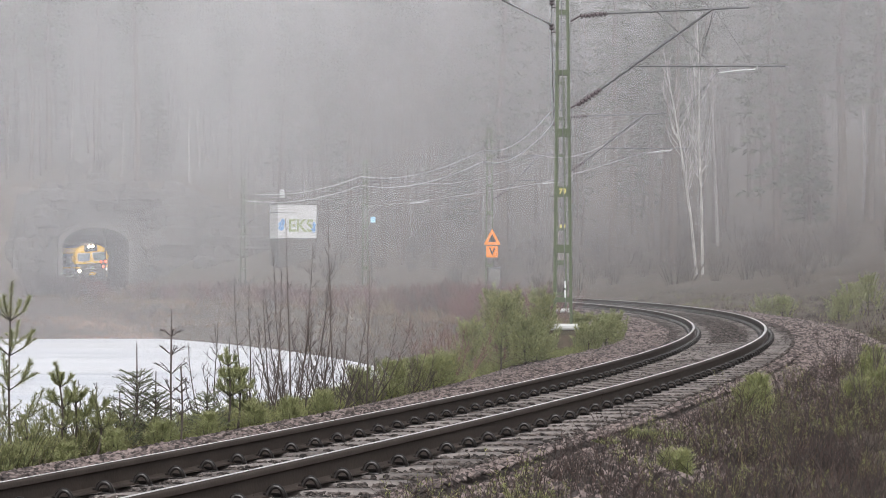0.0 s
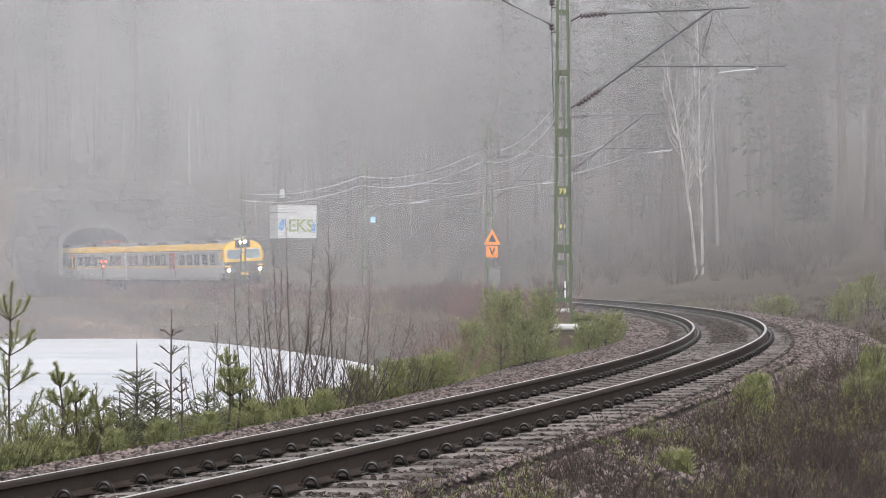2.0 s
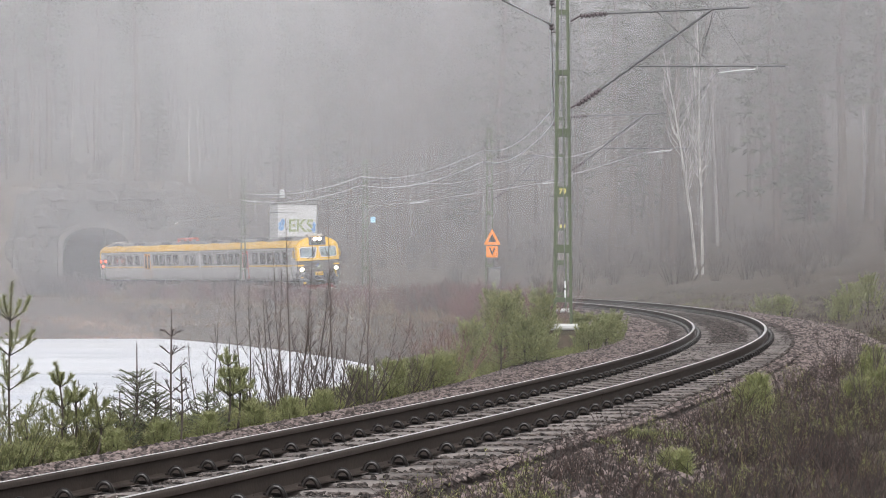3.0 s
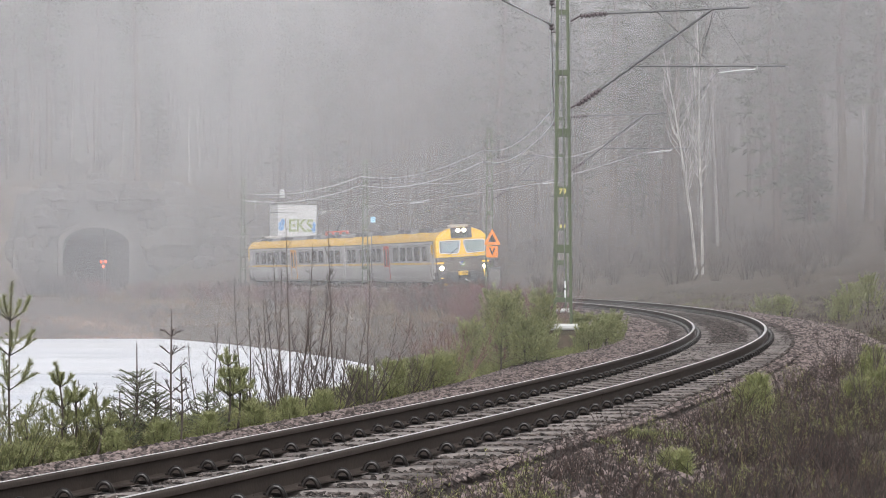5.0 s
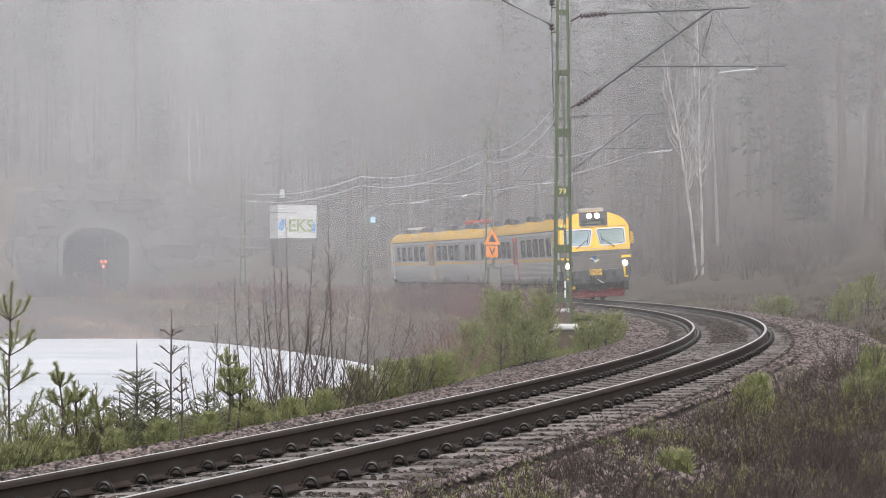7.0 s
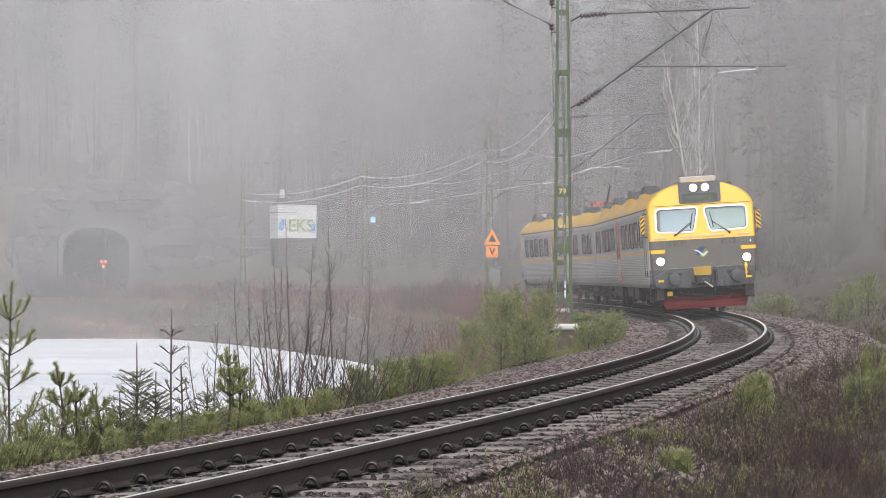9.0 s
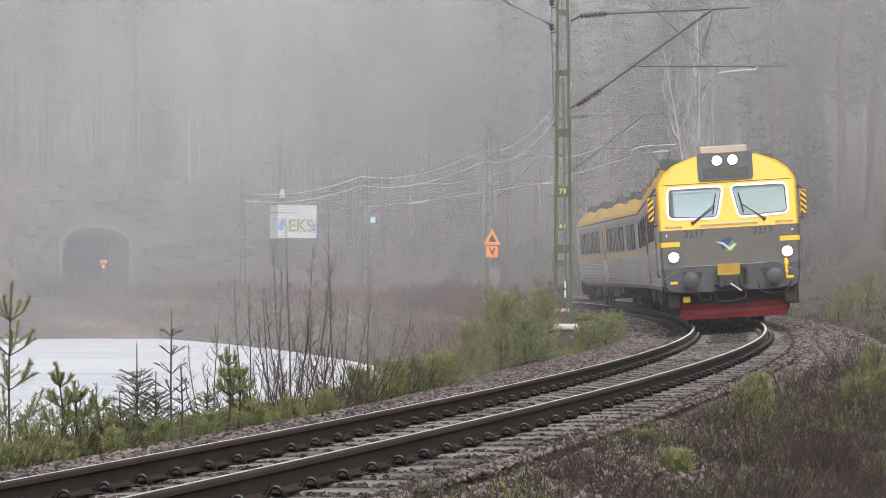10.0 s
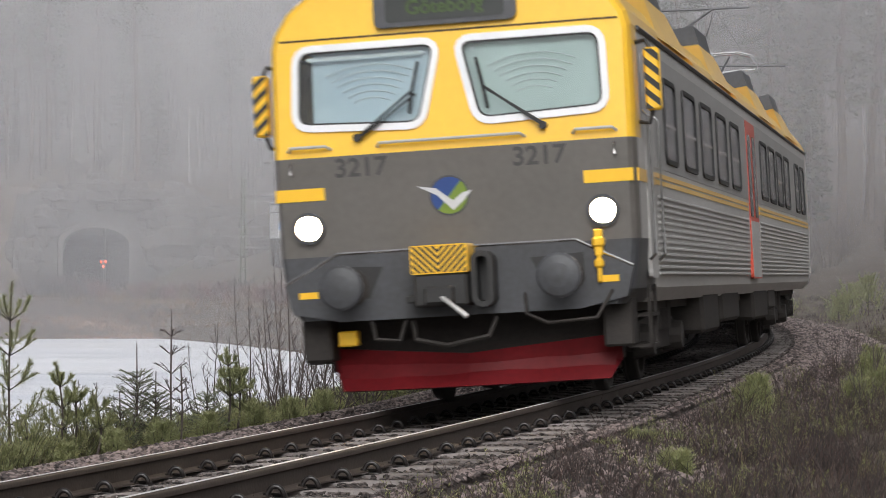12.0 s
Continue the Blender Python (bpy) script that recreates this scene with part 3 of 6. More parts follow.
def build_hut():
    y = 224.0
    u = y / 4836
    x0, x1 = (497 - 784) * u, (562 - 784) * u
    z0, z1 = 1.109 + (487.5 - 421) * u, 1.109 + (487.5 - 361) * u
    base = Vector(((x0 + x1) / 2 - 0.50, y, z0))
    h = thing("relay_hut", "small white flat-roofed hut with faded spray-painted letters", "hut", at=pose(base.x, base.y, base.z, 0, 0, 16))
    w, dp, hh = 1.62, 1.5, z1 - z0
    bm = B()
    box(bm, -w, w, -dp, dp, -0.05, hh - 0.12, 0.02)
    part("wall", bm, M_HUT, h)
    bm = B()
    box(bm, -w + 0.06, w - 0.06, -dp + 0.06, dp - 0.06, -4.5, -0.05)
    part("plinth", bm, M_ROCK, h)
    bm = B()
    box(bm, -w - 0.12, w + 0.12, -dp - 0.12, dp + 0.12, hh - 0.12, hh + 0.02, 0.02)
    part("roof", bm, M_CONCRETE, h)
    bm = B()
    box(bm, -w - 0.012, -w + 0.005, -0.9, 0.1, 0.15, 2.15, 0.004)
    part("door", bm, M_HUT, h)
    lettering("painted_letters", "EKS", 1.4, M_PAINT_G, h, pose(0.30, -dp - 0.004, 0.92, 90, 0, 0), "green and blue spray-painted letters", sx=0.95)
    for k, (px, pz, r) in enumerate(((-1.35, 0.9, 0.30), (-1.2, 1.25, 0.22), (1.42, 1.05, 0.17), (1.38, 0.65, 0.2))):
        bm = B()
        slab(bm, [(px + r * (0.8 + 0.3 * math.sin(3 * a + k)) * math.cos(a * math.pi / 6), pz + r * 1.3 * math.sin(a * math.pi / 6)) for a in range(12)], -dp - 0.008, -dp - 0.002, "y")
        part("painted_blot", wall_fix(bm), M_PAINT_B, h)
    bm = B()
    for k in range(7):
        zz = 0.5 + k * 0.33
        tube(bm, [(-w - 0.006, -1.2 + 0.2 * (k % 3), zz), (-w - 0.006, -0.7 + 0.1 * (k % 2), zz + 0.18), (-w - 0.006, 0.2, zz - 0.05)], 0.02, 4)
    part("scribbles", bm, M_PAINT_Y, h)
    m = thing("marker_post", "white capped post behind the hut", "post", at=pose((499 - 784) * (y + 3) / 4836, y + 3, 3.5))
    bm = B()
    box(bm, -0.2, 0.2, -0.15, 0.15, 1.109 + (487.5 - 349) * u - 3.5, 1.109 + (487.5 - 334) * u - 3.5, 0.02)
    part("cap", bm, M_HUT, m)
    bm = B()
    tube(bm, [(0, 0, 0), (0, 0, 1.109 + (487.5 - 349) * u - 3.5)], 0.05, 6)
    part("post", bm, M_GALV, m)


def build_signals():
    p = beside(228.5, -2.35, -0.4)
    sg = thing("signal", "low trackside signal with red lights", "railway signal", at=pose(p.x, p.y, p.z, 0, 0, 12))
    bm = B()
    tube(bm, [(0, 0, 0), (0, 0, 1.9)], 0.07, 8)
    part("post", bm, M_GALV, sg)
    bm = B()
    slab(bm, trapezoid([(-0.34, 2.85), (-0.12, 1.95), (0.12, 1.95), (0.34, 2.85)], 0.1, 3), -0.06, 0.06, "y")
    hd = part("signal_head", wall_fix(bm), M_SIGNDARK, sg)
    for x, z in ((-0.19, 2.66), (0.19, 2.66), (0.0, 2.25)):
        bm = B()
        tube(bm, [(x, -0.05, z), (x, -0.10, z)], 0.095, 12)
        part("lens", bm, M_REDLIGHT, hd)
    p = beside(232.0, -0.9, -0.6)
    tp = thing("tunnel_post", "pale steel post standing in the tunnel mouth", "post", at=pose(p.x, p.y, p.z))
    bm = B()
    tube(bm, [(0, 0, 0), (0, 0, 5.9)], [0.07, 0.055], 8)
    part("shaft", bm, M_ROCK, tp)
    bm = B()
    tube(bm, [(-0.5, 0, 5.3), (0.5, 0, 5.3)], 0.04, 6)
    part("cross_arm", bm, M_GALV, tp)
    y = 164.0
    u = y / 4836
    q = thing("distance_sign", "small pale blue board on a thin post", "railway sign", at=pose((659 - 784) * u, y, -1.2))
    z = 1.109 + (487.5 - 389) * u + 1.2
    bm = B()
    box(bm, -0.11, 0.18, -0.02, 0.0, z - 0.17, z + 0.17, 0.005)
    part("board", bm, M_BLUESIGN, q)
    bm = B()
    tube(bm, [(-0.05, 0.03, 0), (-0.05, 0.03, z)], 0.03, 6)
    part("post", bm, M_GALV, q)


build_tunnel()
rock_face("rock", (-22.5, 243.0, 4.5), (5.0, 3.5, 3.4), 1)
rock_face("rock", (-16.5, 236.0, 2.6), (4.5, 3.0, 2.4), 7)
rock_face("rock", (-40.0, 245.5, 4.5), (5.0, 3.0, 4.0), 12)
for _k, (_u, _z, _w, _h) in enumerate(((-5.4, 5.3, 1.9, 1.8), (-3.6, 7.6, 2.2, 1.2), (0.2, 8.4, 2.6, 1.2), (3.4, 7.7, 2.2, 1.3), (5.3, 6.0, 1.8, 1.8), (6.3, 3.6, 1.7, 2.2), (-6.3, 2.4, 1.6, 2.4), (7.6, 6.8, 2.4, 2.2))):
    _p = beside(TUNNEL_S - 0.5, _u, _z)
    rock_face("rock", tuple(_p), (_w, 1.1, _h), 20 + _k)
for _s, _l, _n, _f in MASTS[:-1]:
    build_mast(_s, _l, _n, _f)
build_lines()
build_speed_sign()
build_hut()
build_signals()


# ---- the train: two coupled cars ----
M_YELLOW = mat("yellow_train_paint", (0.93, 0.555, 0.035), (0.87, 0.50, 0.03), 0.32, scale=1.2, fine=14, bump=0.02, coat=0.3)
M_GREY = mat("grey_train_paint", (0.132, 0.121, 0.111), (0.102, 0.093, 0.084), 0.4, scale=1.5, fine=14, bump=0.02, coat=0.15)
M_SILVER = mat("silver_grey_side_paint", (0.54, 0.53, 0.52), (0.43, 0.42, 0.405), 0.42, 0.1, scale=0.8, fine=12, bump=0.02, stretch=(1, 0.3, 2))
M_BAND = mat("grey_window_band_paint", (0.36, 0.355, 0.35), (0.29, 0.285, 0.275), 0.42, 0.1, scale=0.8, fine=12, bump=0.02)
M_APRON = mat("dark_grey_apron_paint", (0.07, 0.073, 0.082), (0.045, 0.045, 0.047), 0.45, scale=2, fine=20, bump=0.05)
M_ROOF = mat("grey_roof_paint", (0.22, 0.215, 0.21), (0.13, 0.125, 0.12), 0.7, scale=1.5, fine=20, bump=0.1)
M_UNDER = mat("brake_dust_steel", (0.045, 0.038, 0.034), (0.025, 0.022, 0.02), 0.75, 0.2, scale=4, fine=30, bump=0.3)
M_PALE = mat("pale_grey_emblem", (0.60, 0.60, 0.62), (0.5, 0.5, 0.52), 0.5, bump=0)
M_DIGIT = mat("dark_grey_digits", (0.045, 0.044, 0.043), (0.06, 0.058, 0.056), 0.5, bump=0)
M_BEIGE = mat("dirty_beige_casing", (0.50, 0.46, 0.42), (0.36, 0.33, 0.30), 0.7, scale=3, fine=20, bump=0.1)
M_RED = mat("red_plough_paint", (0.15, 0.008, 0.011), (0.09, 0.006, 0.008), 0.55, spec=0.2, scale=2, fine=18, bump=0.05)
M_REDDOOR = mat("red_door_paint", (0.62, 0.09, 0.05), (0.54, 0.075, 0.045), 0.4, scale=3, fine=30, bump=0.02)
M_CHROME = mat("bright_metal", (0.7, 0.7, 0.7), (0.55, 0.54, 0.53), 0.25, 1.0, scale=10, fine=60, bump=0.02)
M_BLUE = mat("blue_emblem", (0.022, 0.065, 0.24), (0.018, 0.05, 0.19), 0.4, bump=0.0)
M_GREEN = mat("green_emblem", (0.17, 0.25, 0.03), (0.14, 0.21, 0.025), 0.4, bump=0.0)
M_SEATS = mat("dim_cab_lining", (0.42, 0.45, 0.48), (0.28, 0.30, 0.33), 0.7, scale=2, fine=20, bump=0.05)
# pale tones that paint the sky's reflection in the two windscreens
M_SKYSHEET_L = mat("bluish_sky_reflection", (0.80, 0.86, 0.93), (0.62, 0.70, 0.78), 0.5, scale=1.6, fine=6, bump=0.05)
M_SKYSHEET_R = mat("greenish_sky_reflection", (0.70, 0.76, 0.74), (0.58, 0.64, 0.62), 0.5, scale=1.6, fine=6, bump=0.05)
M_LAMP = glow("headlamp_light", (1.0, 0.74, 0.44), 150.0)
M_LAMP_DIM = glow("top_lamp_light", (1.0, 0.80, 0.52), 90.0)
M_LAMP_OFF = mat("lamp_glass_unlit", (0.5, 0.5, 0.5), (0.4, 0.4, 0.4), 0.1, bump=0)
M_LED = glow("green_display", (0.03, 0.05, 0.012), 1.0)
M_DISPLAY = mat("display_glass", (0.022, 0.026, 0.024), (0.03, 0.033, 0.03), 0.15, bump=0)


def glass(name, tint, rough=0.03):
    m = bpy.data.materials.new(name)
    m.use_nodes = True
    nn, ln = m.node_tree.nodes, m.node_tree.links
    bs = nn["Principled BSDF"]
    bs.inputs["Base Color"].default_value = (*tint, 1)
    bs.inputs["Roughness"].default_value = rough
    bs.inputs["Specular IOR Level"].default_value = 0.6
    n = nn.new("ShaderNodeTexNoise")
    n.inputs["Scale"].default_value = 3.0
    bp = nn.new("ShaderNodeBump")
    bp.inputs["Strength"].default_value, bp.inputs["Distance"].default_value = 0.06, 0.01
    ln.new(n.outputs["Fac"], bp.inputs["Height"])
    ln.new(bp.outputs[0], bs.inputs["Normal"])
    return m


def clear_glass(name, tint):
    m = bpy.data.materials.new(name)
    m.use_nodes = True
    nn, ln = m.node_tree.nodes, m.node_tree.links
    nn.remove(nn["Principled BSDF"])
    tr, gl, mx, fr = nn.new("ShaderNodeBsdfTransparent"), nn.new("ShaderNodeBsdfGlossy"), nn.new("ShaderNodeMixShader"), nn.new("ShaderNodeFresnel")
    tr.inputs[0].default_value = (*tint, 1)
    gl.inputs["Roughness"].default_value = 0.04
    fr.inputs[0].default_value = 1.7
    ln.new(fr.outputs[0], mx.inputs[0])
    ln.new(tr.outputs[0], mx.inputs[1])
    ln.new(gl.outputs[0], mx.inputs[2])
    ln.new(mx.outputs[0], nn["Material Output"].inputs["Surface"])
    return m


M_SIDEGLASS = glass("dark_carriage_glass", (0.03, 0.032, 0.036), 0.22)
M_WINDSCREEN = clear_glass("windscreen_glass", (0.80, 0.88, 0.88))

HALF = [(1.36, 0.80), (1.47, 0.92), (1.52, 1.33), (1.53, 2.16), (1.53, 3.10), (1.50, 3.22), (1.38, 3.40), (1.15, 3.58), (0.75, 3.74), (0.35, 3.81), (0.0, 3.83)]
CAR_L = 24.75


def rake(z):
    return max(0.0, z - 2.16) * 0.09


def car_shell(windscreens):
    """Body shell: front face at y=0, length along +y; the windscreen openings go through."""
    bm = B()
    outline = [(-x, z) for x, z in HALF] + [(x, z) for x, z in HALF[::-1][1:]]
    rows = []
    for y, d in ((0.0, 0.065), (0.03, 0.03), (0.09, 0.008), (0.16, 0.0), (0.42, 0.0), (1.35, 0.0), (CAR_L - 0.12, 0.0), (CAR_L, 0.03)):
        rows.append([bm.verts.new((x * (1 - d / 1.53), y + rake(z) * (1 - smooth(0.2, 1.35, y)), z - (d * 0.6 if z > 3.0 else 0))) for x, z in outline])
    n = len(outline)
    for r0, r1 in zip(rows, rows[1:]):
        for j in range(n):
            bm.faces.new((r0[j], r0[(j + 1) % n], r1[(j + 1) % n], r1[j]))
    bm.faces.new(rows[-1])
    f = rows[0]
    h = len(HALF)
    for j in range(h - 1):
        a, b, c, d = f[j], f[j + 1], f[n - 2 - j] if j < h - 2 else None, f[n - 1 - j]
        if j == 3:      # windscreen band: left for the openings
            continue
        if j < h - 2:
            bm.faces.new((a, b, c, d))
        else:
            bm.faces.new((a, b, d))
    # windscreen band: faces between the band's rim and the two openings
    rim = [f[3], f[4], f[n - 5], f[n - 4]]
    loops = []
    for out in windscreens:
        loops.append([bm.verts.new((u, rake(v), v)) for u, v in out])
    edges = [bm.edges.new((vs[i], vs[(i + 1) % len(vs)])) for vs in loops for i in range(len(vs))]
    for a, b in zip(rim, rim[1:] + rim[:1]):
        e = bm.edges.get((a, b)) or bm.edges.new((a, b))
        edges.append(e)
    bmesh.ops.triangle_fill(bm, use_beauty=True, use_dissolve=False, edges=edges)
    bmesh.ops.recalc_face_normals(bm, faces=bm.faces)
    for fc in bm.faces:
        c = fc.calc_center_median()
        if c.y < 0.40 + rake(c.z) and c.z > 2.16:
            fc.material_index = 0
        elif c.z < 1.33 and c.y < 0.9:
            fc.material_index = 3
        elif c.y < 0.16 and c.z < 2.2:
            fc.material_index = 1
        elif c.z > 3.10:
            fc.material_index = 0 if (c.z < 3.56 or c.y < 0.6) else 4
        else:
            fc.material_index = 2
    return mesh_of("body", bm, [M_YELLOW, M_GREY, M_SILVER, M_APRON, M_ROOF])


SCREENS = [trapezoid([(-1.29, 2.43), (-0.25, 2.39), (-0.10, 3.05), (-1.27, 3.05)], 0.11),
           trapezoid([(0.25, 2.39), (1.29, 2.43), (1.27, 3.05), (0.10, 3.05)], 0.11)]


def on_front(u, v, w=0.0):
    """A point on the front face, w metres out of it."""
    return (u, rake(v) - w, v)


def front_plate(name, outline, material, parent, w0=-0.004, w1=0.02, label=""):
    bm = B()
    a = [bm.verts.new(on_front(u, v, w1)) for u, v in outline]
    b = [bm.verts.new(on_front(u, v, w0)) for u, v in outline]
    bm.faces.new(a)
    bm.faces.new(b[::-1])
    for i in range(len(a)):
        j = (i + 1) % len(a)
        bm.faces.new((a[j], a[i], b[i], b[j]))
    return part(name, wall_fix(bm), material, parent, label)


def stripes(parent, name, material, u0, u1, v0, v1, y, n=5, lean=1.0):
    """Slanted bars painted on a plate, cut off at its outline, each a piece of its own."""
    w, step = u1 - u0, (v1 - v0) / n
    for k in range(-int(w * abs(lean) / step) - 1, n + int(w * abs(lean) / step) + 2):
        base = v0 + k * step
        poly = [(u0, base), (u1, base + lean * w), (u1, base + lean * w + step * 0.5), (u0, base + step * 0.5)]
        for lim, sgn in ((v0, 1), (v1, -1)):
            nxt = []
            for (ua, va), (ub, vb) in zip(poly, poly[1:] + poly[:1]):
                ia, ib = sgn * (va - lim) >= 0, sgn * (vb - lim) >= 0
                if ia:
                    nxt.append((ua, va))
                if ia != ib:
                    q = (lim - va) / (vb - va)
                    nxt.append((ua + q * (ub - ua), lim))
            poly = nxt
        if len(poly) >= 3:
            bm = B()
            slab(bm, poly, y, y + 0.003, "y")
            part(name, wall_fix(bm), material, parent)


def side_windows():
    """Middle of each window along the car, and its width."""
    return [(2.75, 1.05), (4.55, 1.25), (6.35, 1.25), (8.15, 1.25), (9.95, 1.25)] + [(14.55, 1.2), (16.15, 1.2), (17.75, 1.2), (19.35, 1.2)] + [(21.9, 1.0), (23.3, 1.0)]


def window_meshes(width):
    out = rounded(-width / 2, width / 2, 2.02, 2.80, 0.12, 3)
    fr, gl = B(), B()
    ring(fr, out, shrink(out, 0.045), lambda u, v: (0.0, u, v), lambda u, v: (0.022, u, v))
    slab(gl, shrink(out, 0.04), 0.0, 0.008, "x")
    return mesh_of("frame", wall_fix(fr), M_BLACK), mesh_of("pane", wall_fix(gl), M_SIDEGLASS)


WHEELSETS = []


def build_car(lit, door_material, label, group):
    car = thing("train_car", label, "train", group=group)
    body = part("body", car_shell(SCREENS), None, car)
    windows = {w: window_meshes(w) for w in {w for _, w in side_windows()}}
    # sides
    for side in (-1, 1):
        turn = pose(side * 1.531, 0, 0, 0, 0, 0) if side > 0 else pose(-1.531, 0, 0, 0, 0, 180)
        for y, w in side_windows():
            fm, gm = windows[w]
            at = Matrix.Translation((0, y, 0)) @ turn
            pane = part("window", gm, None, car, "dark tinted window with rounded corners", at)
            part("frame", fm, None, pane)
            if int(y * 10) % 3 == 0:
                bm = B()
                box(bm, 0.008, 0.016, -w / 2 + 0.06, w / 2 - 0.06, 2.36, 2.39)
                part("sash_bar", bm, M_CHROME, pane)
        for y0, y1 in ((1.45, 11.55), (13.45, 24.35)):
            for k in range(13):
                z = 1.02 + k * 0.055
                bm = B()
                sweep(bm, [(0.0, z), (0.016, z + 0.012), (0.016, z + 0.026), (0.0, z + 0.038)],
                      [(lambda u, v, y=y: (side * (1.505 + (z - 1.0) * 0.035 + u), y, v)) for y in (y0, y1)])
                part("rib", wall_fix(bm), M_SILVER, car)
        for y0, y1 in ((1.42, 11.72), (13.28, 24.5)):
            bm = B()
            box(bm, *sorted((side * 1.515, side * 1.5325)), y0, y1, 1.955, 2.96)
            part("window_band", bm, M_BAND, car, "darker grey band along the windows")
        for z0, z1 in ((1.81, 1.85), (1.87, 1.91)):
            bm = B()
            for y0, y1 in ((1.3, 11.6), (13.4, 24.5)):
                box(bm, *sorted((side * 1.525, side * 1.5345)), y0, y1, z0, z1)
            part("stripe", bm, M_YELLOW, car, "thin yellow waist stripe")
        bm = B()
        box(bm, *sorted((side * 1.52, side * 1.5345)), 0.10, 1.3, 1.80, 1.905)
        part("stripe", bm, M_YELLOW, car, "yellow band round the cab corner")
        # entrance door in the middle of the car
        bm = B()
        slab(bm, rounded(11.78, 13.22, 0.98, 2.95, 0.06, 2), side * 1.50, side * 1.537, "x")
        door = part("door", wall_fix(bm), door_material, car, "narrow coloured entrance door")
        for yy in (12.12, 12.88):
            bm = B()
            slab(bm, rounded(yy - 0.22, yy + 0.22, 1.75, 2.78, 0.08, 3), side * 1.53, side * 1.543, "x")
            part("door_window", wall_fix(bm), M_SIDEGLASS, door)
        bm = B()
        slab(bm, rounded(11.85, 13.15, 1.0, 1.70, 0.04, 2), side * 1.53, side * 1.541, "x")
        part("door_panel", wall_fix(bm), M_SILVER, door)
        # cab door with handrails
        for yy in (0.55, 1.25):
            bm = B()
            tube(bm, [(side * 1.535, yy, 1.15), (side * 1.585, yy, 1.20), (side * 1.585, yy, 2.35), (side * 1.535, yy, 2.40)], 0.016, 6)
            part("handrail", bm, M_CHROME, car, "bright vertical grab rail beside the cab door")
        bm = B()
        slab(bm, rounded(0.68, 1.16, 1.0, 2.90, 0.05, 2), side * 1.50, side * 1.536, "x")
        part("cab_door", wall_fix(bm), M_SILVER, car)
        # mirror, striped as a warning; the trailing cab keeps its mirrors folded away
        if lit:
            bm = B()
            y = 0.30
            box(bm, *sorted((side * 1.60, side * 1.735)), y - 0.02, y + 0.10, 2.38, 2.90, 0.02)
            mir = part("mirror", bm, M_YELLOW, car, "folded mirror housing with yellow and black stripes")
            stripes(mir, "stripe", M_BLACK, *sorted((side * 1.605, side * 1.73)), 2.39, 2.89, y - 0.024, 4, -0.9 * side)
            bm = B()
            tube(bm, [(side * 1.5, y + 0.10, 2.95), (side * 1.62, y + 0.06, 2.97), (side * 1.66, y + 0.05, 2.88)], 0.02, 6)
            part("bracket", bm, M_BLACK, mir)
            bm = B()
            tube(bm, [(side * 1.5, y + 0.10, 2.30), (side * 1.62, y + 0.06, 2.28), (side * 1.66, y + 0.05, 2.40)], 0.02, 6)
            part("bracket", bm, M_BLACK, mir)
        # roof boxes and the raised roof edge beside them
        for yb in (3.2, 8.6, 15.4, 20.6):
            bm = B()
            pr = [(0.0, 3.45), (0.55, 3.45), (0.52, 3.80), (0.10, 3.86)]
            sweep(bm, [(side * (1.36 - u), v) for u, v in pr], [(lambda u, v, y=y: (u, y, v)) for y in (yb, yb + 1.5)])
            part("roof_box", wall_fix(bm), M_APRON, car, "dark grey vent box on the roof")
            bm = B()
            vs = [bm.verts.new(p) for p in ((side * 1.52, yb - 0.9, 3.16), (side * 1.54, yb - 0.2, 3.16), (side * 1.54, yb + 1.7, 3.16), (side * 1.52, yb + 2.4, 3.16), (side * 1.22, yb - 0.9, 3.55), (side * 1.33, yb - 0.2, 3.62), (side * 1.33, yb + 1.7, 3.62), (side * 1.22, yb + 2.4, 3.55))]
            for q in ((0, 1, 5, 4), (1, 2, 6, 5), (2, 3, 7, 6)):
                bm.faces.new([vs[i] for i in q])
            bm.faces.new([vs[4], vs[5], vs[6], vs[7], vs[3], vs[2], vs[1], vs[0]])
            part("roof_fairing", wall_fix(bm), M_YELLOW, car)
        bm = B()
        tube(bm, [(side * 1.54, 0.5, 3.09), (side * 1.54, CAR_L - 0.1, 3.09)], 0.022, 5)
        part("rain_gutter", bm, M_APRON, car)
    # front: windscreens
    for i, out in enumerate(SCREENS):
        bm = B()
        ring(bm, shrink(out, -0.052), shrink(out, 0.006), lambda u, v: on_front(u, v, -0.03), lambda u, v: on_front(u, v, 0.022))
        fr = part("windscreen_frame", wall_fix(bm), M_WHITE, car, "white rounded windscreen frame")
        bm = B()
        vs = [bm.verts.new(on_front(u, v, 0.0)) for u, v in shrink(out, 0.012)]
        bm.faces.new(vs)
        part("windscreen", bm, M_WINDSCREEN, fr)
        sg = -1 if i == 0 else 1
        bm = B()
        foot, joint = (sg * 0.78, 2.30), (sg * 0.30, 2.66)
        for o in (0.0, 0.03):
            tube(bm, [on_front(foot[0] + o, foot[1], 0.05), on_front(joint[0] + o, joint[1] - o, 0.06)], 0.011, 5)
        tube(bm, [on_front(sg * 0.33, 2.47, 0.05), on_front(joint[0], joint[1], 0.06), on_front(sg * 0.245, 2.90, 0.045)], 0.014, 5)
        tube(bm, [on_front(foot[0], foot[1], -0.01), on_front(foot[0], foot[1], 0.06)], 0.035, 8)
        part("wiper", bm, M_BLACK, fr, "black two-arm windscreen wiper")
        # added pale sheet behind the glass, standing in for reflected sky
        bm = B()
        u_lo = -1.17 if i == 0 else 0.05
        vs = [bm.verts.new((max(u, u_lo), rake(v) + 0.07, v)) for u, v in shrink(out, -0.03)]
